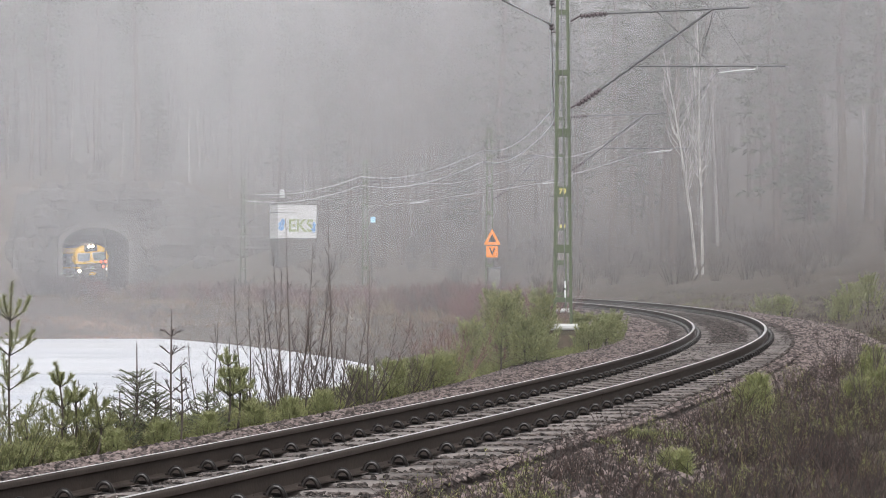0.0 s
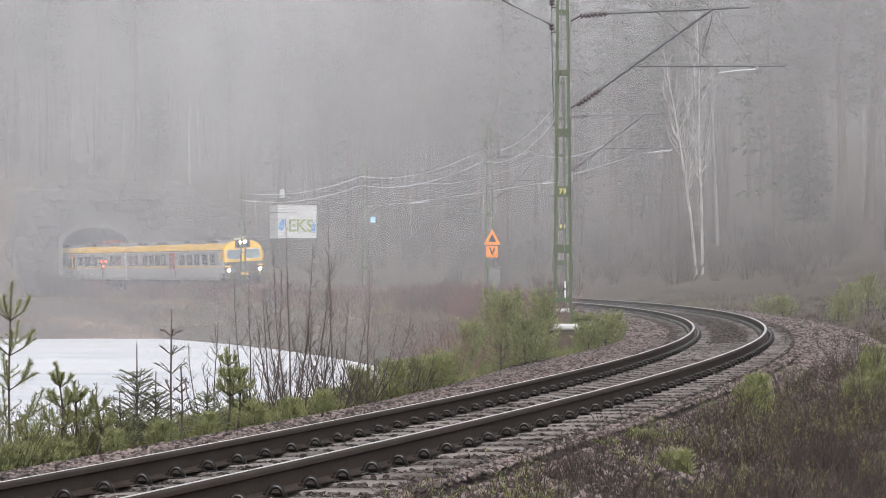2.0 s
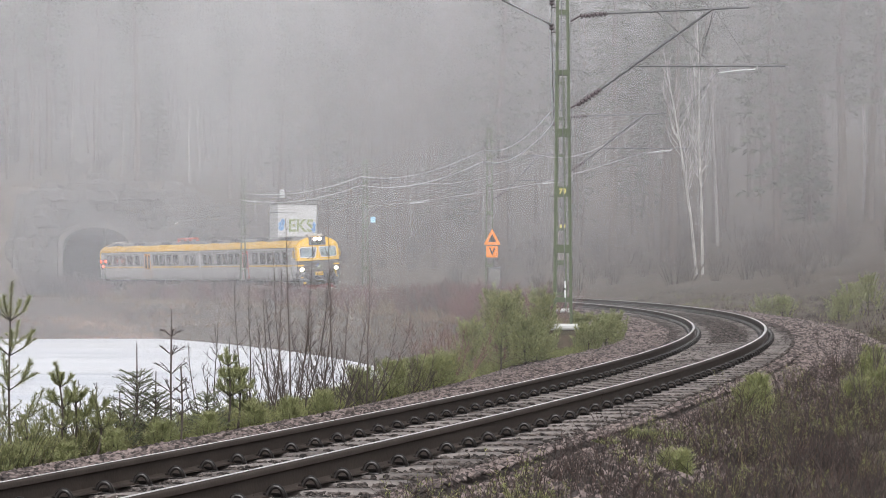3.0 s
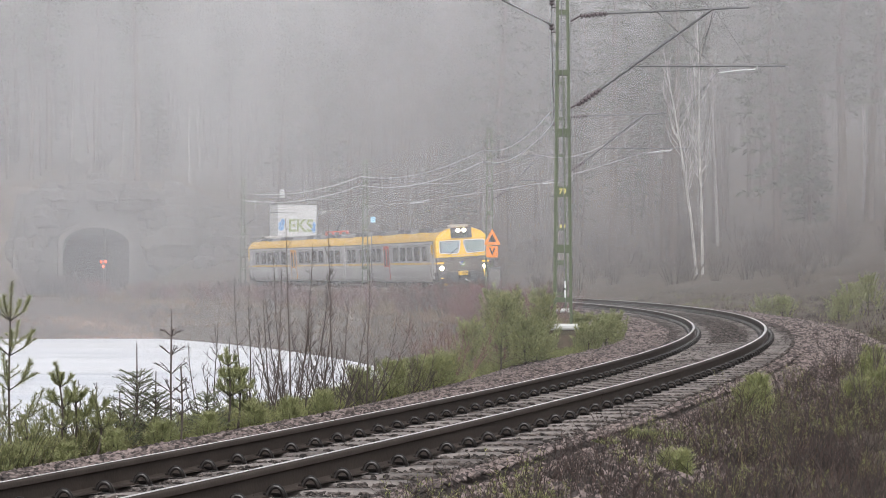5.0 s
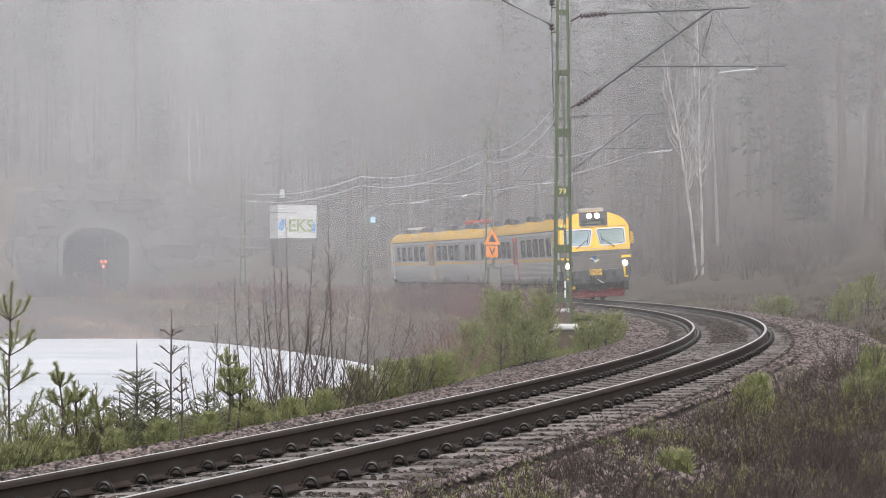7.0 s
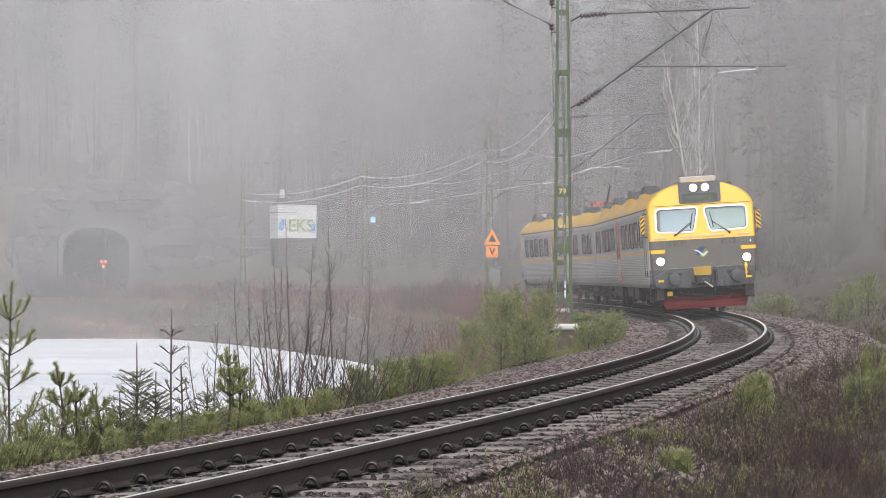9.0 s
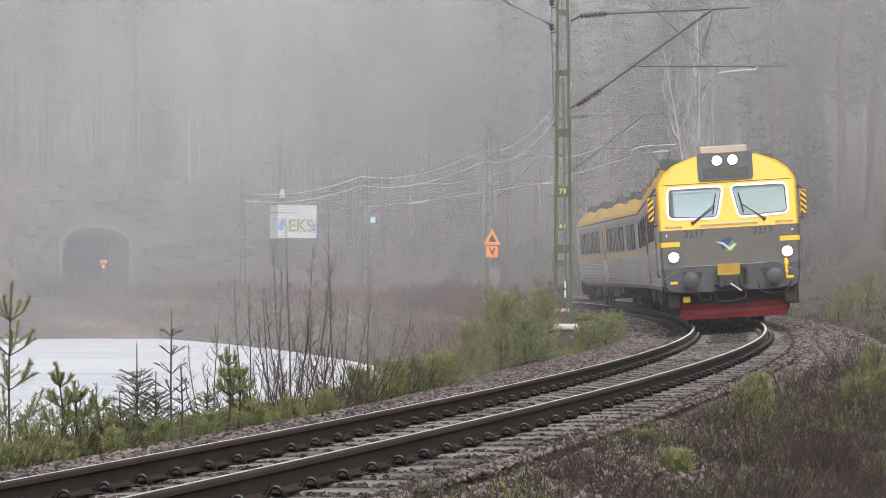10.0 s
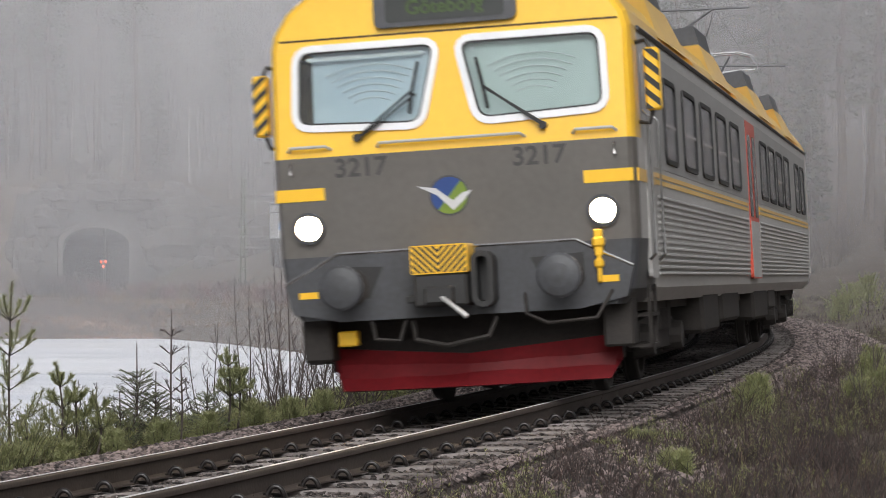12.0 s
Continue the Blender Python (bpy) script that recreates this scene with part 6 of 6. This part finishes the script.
    tagged(new("heath_shoots", green.mesh("heath_shoots", M_HEATH)), "low yellow-green heath and seedlings along the line", "heath", kind="stuff")
    tagged(new("dead_grass", straw.mesh("dead_grass", M_STRAW)), "pale dead winter grass on the banks", "grass", kind="stuff")
    tagged(new("shore_grass", shore.mesh("shore_grass", M_SHORE)), "flattened pale red-brown grass along the lake shore", "grass", kind="stuff")
    tagged(new("heather_twigs", red.mesh("heather_twigs", M_REDTWIG)), "red-brown leafless heather and bilberry twigs", "heather", kind="stuff")


heath()


# ---- the wood in the fog ----
def conifer(h, bare, width, dense):
    """Tall conifer: bare lower trunk, drooping sprays above."""
    wood, green = Soup(), Soup()
    pts = [Vector((rnd(-0.12, 0.12) * k, rnd(-0.12, 0.12) * k, h * k / 5)) for k in range(6)]
    wood.stem(pts, 0.011 * h + 0.03, 0.03, 7)
    n = int(dense * (1 - bare) * h * 4.2)
    for k in range(n):
        t = bare + (1 - bare) * (k + rnd(0, 1)) / n
        z = h * t
        c = pts[min(int(t * 5), 4)].lerp(pts[min(int(t * 5), 4) + 1], t * 5 - min(int(t * 5), 4))
        a = k * 2.399 + rnd(-0.3, 0.3)
        u = (1 - t) / (1 - bare)
        reach = width * (0.18 + 0.82 * min(u * 1.5, 1.0) ** 0.8) * rnd(0.55, 1.1)
        o = Vector((math.cos(a), math.sin(a), 0))
        e = Vector((c.x, c.y, z)) + o * reach + Vector((0, 0, reach * rnd(-0.35, 0.25)))
        p0 = Vector((c.x, c.y, z))
        wood.stem([p0, e], 0.025, 0.008)
        for _ in range(20):
            q = p0.lerp(e, rnd(0.2, 1.0))
            d = (o * rnd(0.2, 1) + Vector((rnd(-0.9, 0.9), rnd(-0.9, 0.9), rnd(-0.7, 0.5)))).normalized()
            green.leaf(q - d * 0.1, q + d * rnd(0.25, 0.55), rnd(0.05, 0.12))
    for _ in range(int(6 + bare * 14)):
        z = h * rnd(0.12, bare + 0.05)
        a = rnd(0, 6.283)
        p0 = Vector((0, 0, z))
        wood.stem([p0, p0 + Vector((math.cos(a), math.sin(a), rnd(-0.2, 0.2))) * rnd(0.4, 1.4)], 0.018, 0.006)
    return wood.mesh("trunk", M_BARK), green.mesh("crown", M_FARNEEDLE)


def broadleaf(h, trunks, material, lean=0.12):
    """Leafless tree with several rising trunks and fine twigs."""
    wood = Soup()
    for k in range(trunks):
        a = rnd(0, 6.283)
        pts = [Vector((math.cos(a) * (0.15 + lean * h * t ** 1.3), math.sin(a) * (0.15 + lean * h * t ** 1.3), h * t * rnd(0.97, 1.0))) + Vector((rnd(-0.08, 0.08), rnd(-0.08, 0.08), 0)) for t in (0, 0.2, 0.4, 0.6, 0.8, 1.0)]
        wood.stem(pts, 0.006 * h + 0.015, 0.012, 6)
        for _ in range(int(h * 1.6)):
            t = rnd(0.35, 0.95)
            i = min(int(t * 5), 4)
            q = pts[i].lerp(pts[i + 1], t * 5 - i)
            L = h * (1 - t) * 0.42 + 0.4
            b = rnd(0, 6.283)
            e = q + Vector((math.cos(b) * 0.55, math.sin(b) * 0.55, 0.85)).normalized() * L
            m = q.lerp(e, 0.5) + Vector((math.cos(b), math.sin(b), 0)) * L * 0.06
            wood.stem([q, m, e], 0.022, 0.006, 4)
            for _ in range(5):
                u = q.lerp(e, rnd(0.3, 1.0))
                wood.stem([u, u + Vector((rnd(-1, 1), rnd(-1, 1), rnd(0.1, 1))).normalized() * L * rnd(0.15, 0.4)], 0.009, 0.004)
    return wood.mesh("trunk", material)


def build_wood():
    kinds = []
    for h, bare, w, d in ((22, 0.42, 2.0, 1.5), (25, 0.30, 2.4, 1.5), (18, 0.18, 2.2, 1.6), (20, 0.55, 1.8, 1.3), (14, 0.06, 1.9, 1.7), (24, 0.5, 2.2, 1.4)):
        ob = thing("conifer_tree", "tall dark conifer standing in the fog", "tree", group="conifers of the wood", at=pose(300, 500 + 10 * len(kinds), 20))
        tk, cr = conifer(h, bare, w, d)
        part("trunk", tk, None, ob)
        part("crown", cr, None, ob)
        kinds.append(ob)
    bare = []
    for h, n, m in ((16, 1, M_BARK), (18, 2, M_BARK), (17, 1, M_PALEBARK)):
        ob = thing("leafless_tree", "bare grey broadleaf tree in the fog", "tree", group="leafless trees of the wood", at=pose(320, 500 + 10 * len(bare), 20))
        part("trunk", broadleaf(h, n, m, 0.05), None, ob)
        bare.append(ob)
    spots = []
    tries = 0
    while len(spots) < 560 and tries < 20000:
        tries += 1
        y = rnd(100, 330) if len(spots) < 300 else rnd(238, 320)
        x = rnd(-0.185, 0.185) * y + rnd(-6, 6) if len(spots) < 300 else rnd(-0.185, 0.02) * y
        if len(spots) >= 460:
            y = rnd(205, 300)
            x = rnd(-0.09, 0.03) * y
        s, l = s_lat(np.array([x]), np.array([y]))
        s, l = float(s[0]), float(l[0])
        over_tunnel = s > TUNNEL_S + 5
        if not over_tunnel and (l < 17 if s < 150 else (l < 13 if s < 190 else l < 10.5)):
            continue
        if s > 195 and s < TUNNEL_S + 3 and l < 14:
            continue
        if 5 < x < 24 and y < 150:
            continue
        if any((x - a) ** 2 + (y - b) ** 2 < (2.6 if over_tunnel else 3.4) ** 2 for a, b in spots):
            continue
        spots.append((x, y))
        k = rnd(0, 1)
        src = kinds[RNG.randrange(len(kinds))] if k < 0.62 and len(spots) < 460 else bare[RNG.randrange(3)]
        z = float(ground_z(np.array([s]), np.array([l]), np.array([x]), np.array([y]))[0])
        ob = copy_thing(src, pose(x, y, z - 0.25, rnd(-2, 2), rnd(-2, 2), rnd(0, 360)) @ Matrix.Scale(rnd(0.75, 1.15), 4))
    for ob in kinds + bare:
        for c in list(ob.children):
            bpy.data.objects.remove(c)
        bpy.data.objects.remove(ob)


build_wood()


def birch_clump():
    """Two white birches on one root, one of them leaning."""
    x, y = 14.15, 150.0
    ob = thing("birch_tree", "white-barked leafless birch with two rising trunks", "birch", at=pose(x, y, gz(x, y) - 0.2) @ Matrix.Scale(1.08, 4))
    for pts in ([(0.1, 0, 0), (0.05, 0, 3.5), (-0.1, 0, 7), (-0.05, 0.1, 10), (-0.2, 0, 13.5)], [(-0.2, 0.1, 0), (-0.5, 0, 3), (-0.95, 0.1, 6.2), (-1.35, 0, 8.6), (-1.9, 0.1, 11.6)]):
        pts = [Vector(p) for p in pts]
        wood = Soup()
        wood.stem(pts, 0.080, 0.015, 7)
        part("trunk", wood.mesh("trunk", M_BIRCH), None, ob)
        tw = Soup()
        for k in range(44):
            t = rnd(0.30, 0.97)
            i = min(int(t * 4), 3)
            q = pts[i].lerp(pts[i + 1], t * 4 - i)
            a = rnd(0, 6.283)
            L = rnd(1.2, 4.2) * (1.15 - t)
            e = q + Vector((math.cos(a) * 0.42, math.sin(a) * 0.42, 0.9)).normalized() * L
            m = q.lerp(e, 0.45) + Vector((math.cos(a), math.sin(a), 0)) * 0.1 * L
            tw.stem([q, m, e], 0.017, 0.006, 4)
            for _ in range(6):
                u = m.lerp(e, rnd(0, 1))
                tw.stem([u, u + Vector((rnd(-0.6, 0.6), rnd(-0.6, 0.6), rnd(0.3, 1))).normalized() * L * rnd(0.15, 0.4)], 0.006, 0.003)
        part("branches", tw.mesh("branches", M_BIRCH), None, ob)


birch_clump()


def undergrowth():
    """Leafless thickets along the edge of the wood."""
    pool = [shrub_mesh(h, n, sp, M_TWIG, 0.02, 7, 2) for h, n, sp in ((3.2, 16, 1.2), (4.2, 16, 1.3), (2.4, 18, 1.2))]
    for k in range(120):
        s = rnd(105, 232)
        l = rnd(7.5, 22.0)
        q = beside(s, l)
        plant("thicket_bush", (("branchwork", pool[RNG.randrange(3)]),), q.x, q.y, "leafless grey-brown thicket at the edge of the wood", "bush", "thickets", sink=0.2, size=rnd(0.35, 0.8))
    for _ in range(40):
        q = beside(rnd(240.5, 256), rnd(-13, 13))
        plant("thicket_bush", (("branchwork", pool[RNG.randrange(3)]),), q.x, q.y, "leafless grey-brown thicket over the tunnel", "bush", "thickets", sink=0.2, size=rnd(0.5, 1.0))
    low = [shrub_mesh(h, 24, 1.0, mt, 0.014, 7, 2) for h, mt in ((1.6, M_SCRUB), (1.8, M_TWIG), (1.5, M_STRAW), (1.7, M_SCRUB))]
    for k in range(120):
        s = 84 + 152 * (k + rnd(0, 1)) / 120
        q = beside(s, rnd(-5.0, -3.4))
        plant("bank_scrub", (("branchwork", low[RNG.randrange(4)]),), q.x, q.y, "low leafless brown scrub on the railway bank", "bush", "bank scrub", sink=0.1, size=rnd(0.75, 1.1))
    for _ in range(22):
        q = beside(rnd(224, 236), rnd(-7.5, -3.4))
        plant("thicket_bush", (("branchwork", pool[2]),), q.x, q.y, "leafless grey-brown thicket before the tunnel", "bush", "thickets", sink=0.2, size=rnd(0.7, 1.1))
    for _ in range(26):
        s = rnd(150, 238)
        q = beside(s, rnd(-6.5, -3.6))
        plant("thicket_bush", (("branchwork", pool[2]),), q.x, q.y, "leafless grey-brown thicket on the far bank", "bush", "thickets", sink=0.2, size=rnd(0.35, 0.7))


undergrowth()


def fog_sheet(foot, top, cover):
    """One thin hanging sheet of fog over a line of plan points."""
    bm = B()
    lo = [bm.verts.new((x, y, -6)) for x, y in foot]
    hi = [bm.verts.new((x, y, top)) for x, y in foot]
    for k in range(len(foot) - 1):
        bm.faces.new((lo[k], lo[k + 1], hi[k + 1], hi[k]))
    thing("fog_bank", "thin drifting grey winter fog", "fog", group="fog", kind="stuff", data=mesh_of("fog_bank", bm, mist_material("mist", cover), True))


def build_mist():
    for y, cover in MIST:
        fog_sheet([(-75 + 9.375 * k, y + 0.0012 * (-75 + 9.375 * k) ** 2) for k in range(17)], 0.108 * y + 4.0, cover)
    # fog that hangs at the edge of the wood, along the line
    for lat, cover in ((6.5, 0.06), (12.5, 0.09), (17.5, 0.09)):
        foot = [beside(s, lat) for s in range(50, 330, 6)]
        fog_sheet([(q.x, q.y) for q in foot], 27.0, cover)


MIST = [(46, 0.042), (72, 0.047), (90, 0.052), (108, 0.054), (128, 0.056), (150, 0.056), (174, 0.056), (199, 0.054), (225, 0.054), (252, 0.13)]
build_mist()


# ---- pieces of the track: sleepers, fastenings, stones ----
SLEEPER_STEP = 0.646
SLEEPER_0 = 5.544 - 60 * SLEEPER_STEP


def sleeper_mesh():
    bm = B()
    xs = [-1.25, -1.22, -0.95, -0.45, -0.30, 0.30, 0.45, 0.95, 1.22, 1.25]
    tops = [-0.20, -0.185, -0.170, -0.172, -0.195, -0.195, -0.172, -0.170, -0.185, -0.20]
    rings = []
    for x, t in zip(xs, tops):
        w = 0.085 if abs(x) < 0.35 else 0.095
        rings.append([bm.verts.new(p) for p in ((x, -w, -0.38), (x, -w, t - 0.025), (x, -w + 0.025, t), (x, w - 0.025, t), (x, w, t - 0.025), (x, w, -0.38))])
    for a, b in zip(rings, rings[1:]):
        for j in range(5):
            bm.faces.new((a[j], a[j + 1], b[j + 1], b[j]))
    bm.faces.new(rings[0][::-1])
    bm.faces.new(rings[-1])
    return mesh_of("sleeper", wall_fix(bm), M_SLEEPER)


def clip_mesh():
    """Sprung steel loop that holds the rail foot; local x points away from the rail."""
    bm = B()
    tube(bm, [(-0.045, -0.035, -0.138)] + [(0.035 - 0.054 * math.cos(a), -0.035 + 0.008 * a, -0.152 + 0.066 * math.sin(a)) for a in (0.15, 0.6, 1.05, 1.5, 1.95, 2.4, 2.85, 3.3)], 0.0185, 8)
    tube(bm, [(0.089, -0.01, -0.158), (0.085, 0.04, -0.156), (0.045, 0.055, -0.152), (-0.02, 0.05, -0.146)], 0.0155, 6)
    box(bm, -0.01, 0.10, -0.055, 0.055, -0.178, -0.163, 0.005)
    bmesh.ops.transform(bm, matrix=Matrix.Translation((0, 0, -0.168)) @ Matrix.Scale(0.82, 4) @ Matrix.Translation((0, 0, 0.168)), verts=bm.verts)
    return mesh_of("rail_clip", wall_fix(bm), M_CLIP, True)


def joined(name, mesh, poses, parent, material):
    """Many copies of a mesh joined into one part."""
    n = len(mesh.vertices)
    co = np.empty(n * 3)
    mesh.vertices.foreach_get("co", co)
    co = np.hstack([co.reshape(-1, 3), np.ones((n, 1))])
    faces = [tuple(p.vertices) for p in mesh.polygons]
    vs, fs = [], []
    for k, m in enumerate(poses):
        vs.append((co @ np.array(m).T)[:, :3])
        fs += [tuple(i + k * n for i in f) for f in faces]
    me = bpy.data.meshes.new(name)
    me.from_pydata(np.vstack(vs).tolist(), [], fs)
    me.materials.append(material)
    ob = part(name, me, None, parent)
    ob["kind"] = "stuff"
    return ob


def build_sleepers():
    me, cl = sleeper_mesh(), clip_mesh()
    M_FAR = mat("weathered_concrete_far", (0.245, 0.218, 0.208), (0.12, 0.104, 0.10), 0.85, scale=4, fine=50, bump=0.3, island=0.35)
    far, near_clips, far_clips = [], 0, []
    k = 0
    while True:
        s = SLEEPER_0 + k * SLEEPER_STEP
        k += 1
        if s > 300:
            break
        if s < -25:
            continue
        at = track_pose(s) @ pose(0, rnd(-0.012, 0.012), rnd(-0.004, 0.004), 0, 0, rnd(-0.6, 0.6))
        if 2 < s < 190:
            part("sleeper", me, None, TRACK, at=at)
        else:
            far.append(at)
        for side in (-1, 1):
            for out in (-1, 1):
                m = track_pose(s, side * 0.7525 + out * 0.075) @ pose(0, 0, 0, 0, 0, 0 if out > 0 else 180)
                if 4 < s < 48:
                    part("rail_clip", cl, None, TRACK, at=m)
                elif s < 200:
                    far_clips.append(m)
    joined("far_sleepers", me, far, TRACK, M_FAR)
    joined("far_rail_clips", cl, far_clips, TRACK, M_CLIP)


def build_stones():
    """Crushed stones over the bed: angular lumps, joined; the closest ones are single pieces."""
    rng = np.random.default_rng(3)
    shapes = []
    for k in range(16):
        bm = B()
        for q in rng.normal(0, 1, (9, 3)):
            q = q / np.linalg.norm(q) * rng.uniform(0.75, 1.1)
            bm.verts.new((q[0] * 1.25, q[1] * 0.95, q[2] * 0.72))
        hull = bmesh.ops.convex_hull(bm, input=bm.verts)
        bmesh.ops.delete(bm, geom=[e for e in hull["geom_interior"] if isinstance(e, bmesh.types.BMVert)], context="VERTS")
        bm.verts.index_update()
        bm.verts.ensure_lookup_table()
        shapes.append((np.array([v.co[:] for v in bm.verts]), np.array([[v.index for v in fc.verts] for fc in bm.faces])))
        bm.free()
    piles = {False: [[], [], 0], True: [[], [], 0]}
    singles = []
    strips = [(6, 30, -4.35, -1.28, 400, 0.033), (4, 22, -5.9, -4.35, 260, 0.037), (30, 52, -4.3, -1.28, 210, 0.035), (52, 80, -4.0, -1.28, 60, 0.055), (80, 112, -3.2, -1.28, 22, 0.07),
              (6, 26, 1.28, 2.6, 420, 0.030), (26, 46, 1.28, 2.75, 260, 0.034), (46, 80, 1.28, 3.5, 95, 0.052), (80, 125, 1.28, 3.5, 40, 0.07),
              (4, 30, -1.3, 1.3, 300, 0.022), (30, 50, -1.3, 1.3, 170, 0.026), (50, 110, -1.3, 1.3, 120, 0.034), (6, 40, 2.4, 5.0, 40, 0.032)]
    for s0, s1, l0, l1, dens, size in strips:
        n = int((s1 - s0) * (l1 - l0) * dens)
        ss, ll = rng.uniform(s0, s1, n), rng.uniform(l0, l1, n)
        inside = l0 == -1.3
        for s, l in zip(ss, ll):
            phase = ((s - SLEEPER_0) / SLEEPER_STEP) % 1.0
            on_sleeper = phase < 0.155 or phase > 0.845
            if on_sleeper and abs(l) < 1.30 and (s < 40 or rng.uniform() < 0.25):
                continue
            if abs(l) < 1.5:
                p = canted(s, l, -0.222 if not inside else (float(np.interp(abs(l), [0.30, 0.45, 0.95, 1.22], [-0.195, -0.172, -0.170, -0.185])) - (0.011 if s < 26 else 0.009) if s < 44 else -0.184))
            else:
                z = max(shoulder(s, l), -0.42) if l > 0 else float(np.interp(l, [-6.0, -4.3, -4.15, -2.1, -1.5], [-1.0, -0.75, -0.69, -0.26, -0.29]))
                p = beside(s, l, z)
            if inside and 0.66 < abs(l) < 0.86:
                continue
            k = size * rng.uniform(0.6, 1.35)
            ca, sa = math.cos(s * 91.7), math.sin(s * 91.7)
            sh, tri = shapes[int(rng.integers(16))]
            sh = sh * k
            x, y = sh[:, 0] * ca - sh[:, 1] * sa, sh[:, 0] * sa + sh[:, 1] * ca
            if len(singles) < 290 and s0 == 6 and l0 < -4 and 14 < s < 18 and l < -1.6:
                singles.append((int(rng.integers(16)), k, p, s))
                continue
            pile = piles[inside]
            pile[0].append(np.stack([x + p.x, y + p.y, sh[:, 2] * (0.7 if inside else 1.0) + p.z + k * (0.0 if inside else 0.15)], 1))
            pile[1].append(tri + pile[2])
            pile[2] += len(sh)
    # the pile between the sleepers takes the darker tone painted as gap shade
    for inside, name, material in ((False, "ballast_stones", M_STONE), (True, "oily_ballast_stones", M_STONE_SHADED)):
        stone_heap(name, np.vstack(piles[inside][0]), np.vstack(piles[inside][1]), material)
    pool = []
    for sh, tri in shapes:
        m1 = bpy.data.meshes.new("stone")
        m1.from_pydata(sh.tolist(), [], tri.tolist())
        m1.materials.append(M_STONE_P)
        pool.append(m1)
    for i, k, p, s in singles:
        part("stone", pool[i], None, TRACK, at=pose(p.x, p.y, p.z + k * 0.15, 0, 0, s * 977 % 360) @ Matrix.Scale(k, 4))


def stone_heap(name, V, F, material):
    me = bpy.data.meshes.new(name)
    me.vertices.add(len(V))
    me.vertices.foreach_set("co", V.ravel())
    me.loops.add(F.size)
    me.loops.foreach_set("vertex_index", F.ravel())
    me.polygons.add(len(F))
    me.polygons.foreach_set("loop_start", np.arange(0, F.size, 3))
    me.update(calc_edges=True)
    me.validate()
    me.materials.append(material)
    ob = part(name, me, None, TRACK)
    ob["kind"] = "stuff"


build_sleepers()
build_stones()


def nose(t):
    """Arc length of the train's nose at t seconds."""
    r = 12.0 - t
    surge = float(np.interp(t, [0, 9.5, 10, 10.5, 11, 11.3, 11.5, 12], [0, 0, 0.1, 0.3, 0.45, 0.45, 0.3, 0.0]))
    return 13.80 + 18.747 * r - 0.008 * r * r + surge


LEAN = math.degrees(CANT) - 0.45    # the bodies lean a little less than the track


def car_pose(s0, s1, tip, turned=False):
    """Pose of a car whose pivots stand at s0 and s1; its front face lies tip metres before s0."""
    a, b = canted(s0, 0, 0), canted(s1, 0, 0)
    d = (b - a).normalized()
    p = a - d * tip
    rz = math.degrees(math.atan2(d.y, d.x)) - 90
    if turned:
        p = b + d * tip
        return pose(p.x, p.y, p.z, 0, LEAN, rz + 180)
    return pose(p.x, p.y, p.z, 0, -LEAN, rz)


def motions():
    times = [k * 0.25 for k in range(49)]
    walk(CAR_FRONT, [(t, car_pose(nose(t) + 4.2, nose(t) + 20.4, 4.2)) for t in times])
    far = 25.0
    walk(CAR_REAR, [(t, car_pose(nose(t) + far + CAR_L - 20.4, nose(t) + far + CAR_L - 4.2, 4.2, True)) for t in times])
    for i, (ws, y) in enumerate(WHEELSETS):
        way = 1 if i < N_FRONT else -1
        rows = []
        for k in range(361):
            t = k / FPS
            turn = math.degrees((nose(t) - nose(0)) / 0.438) * way
            rows.append((t, pose(0, y, 0.438, 0, 0, 0) @ pose(0, 0, 0, -turn, 0, 0)))
        walk(ws, rows)


motions()
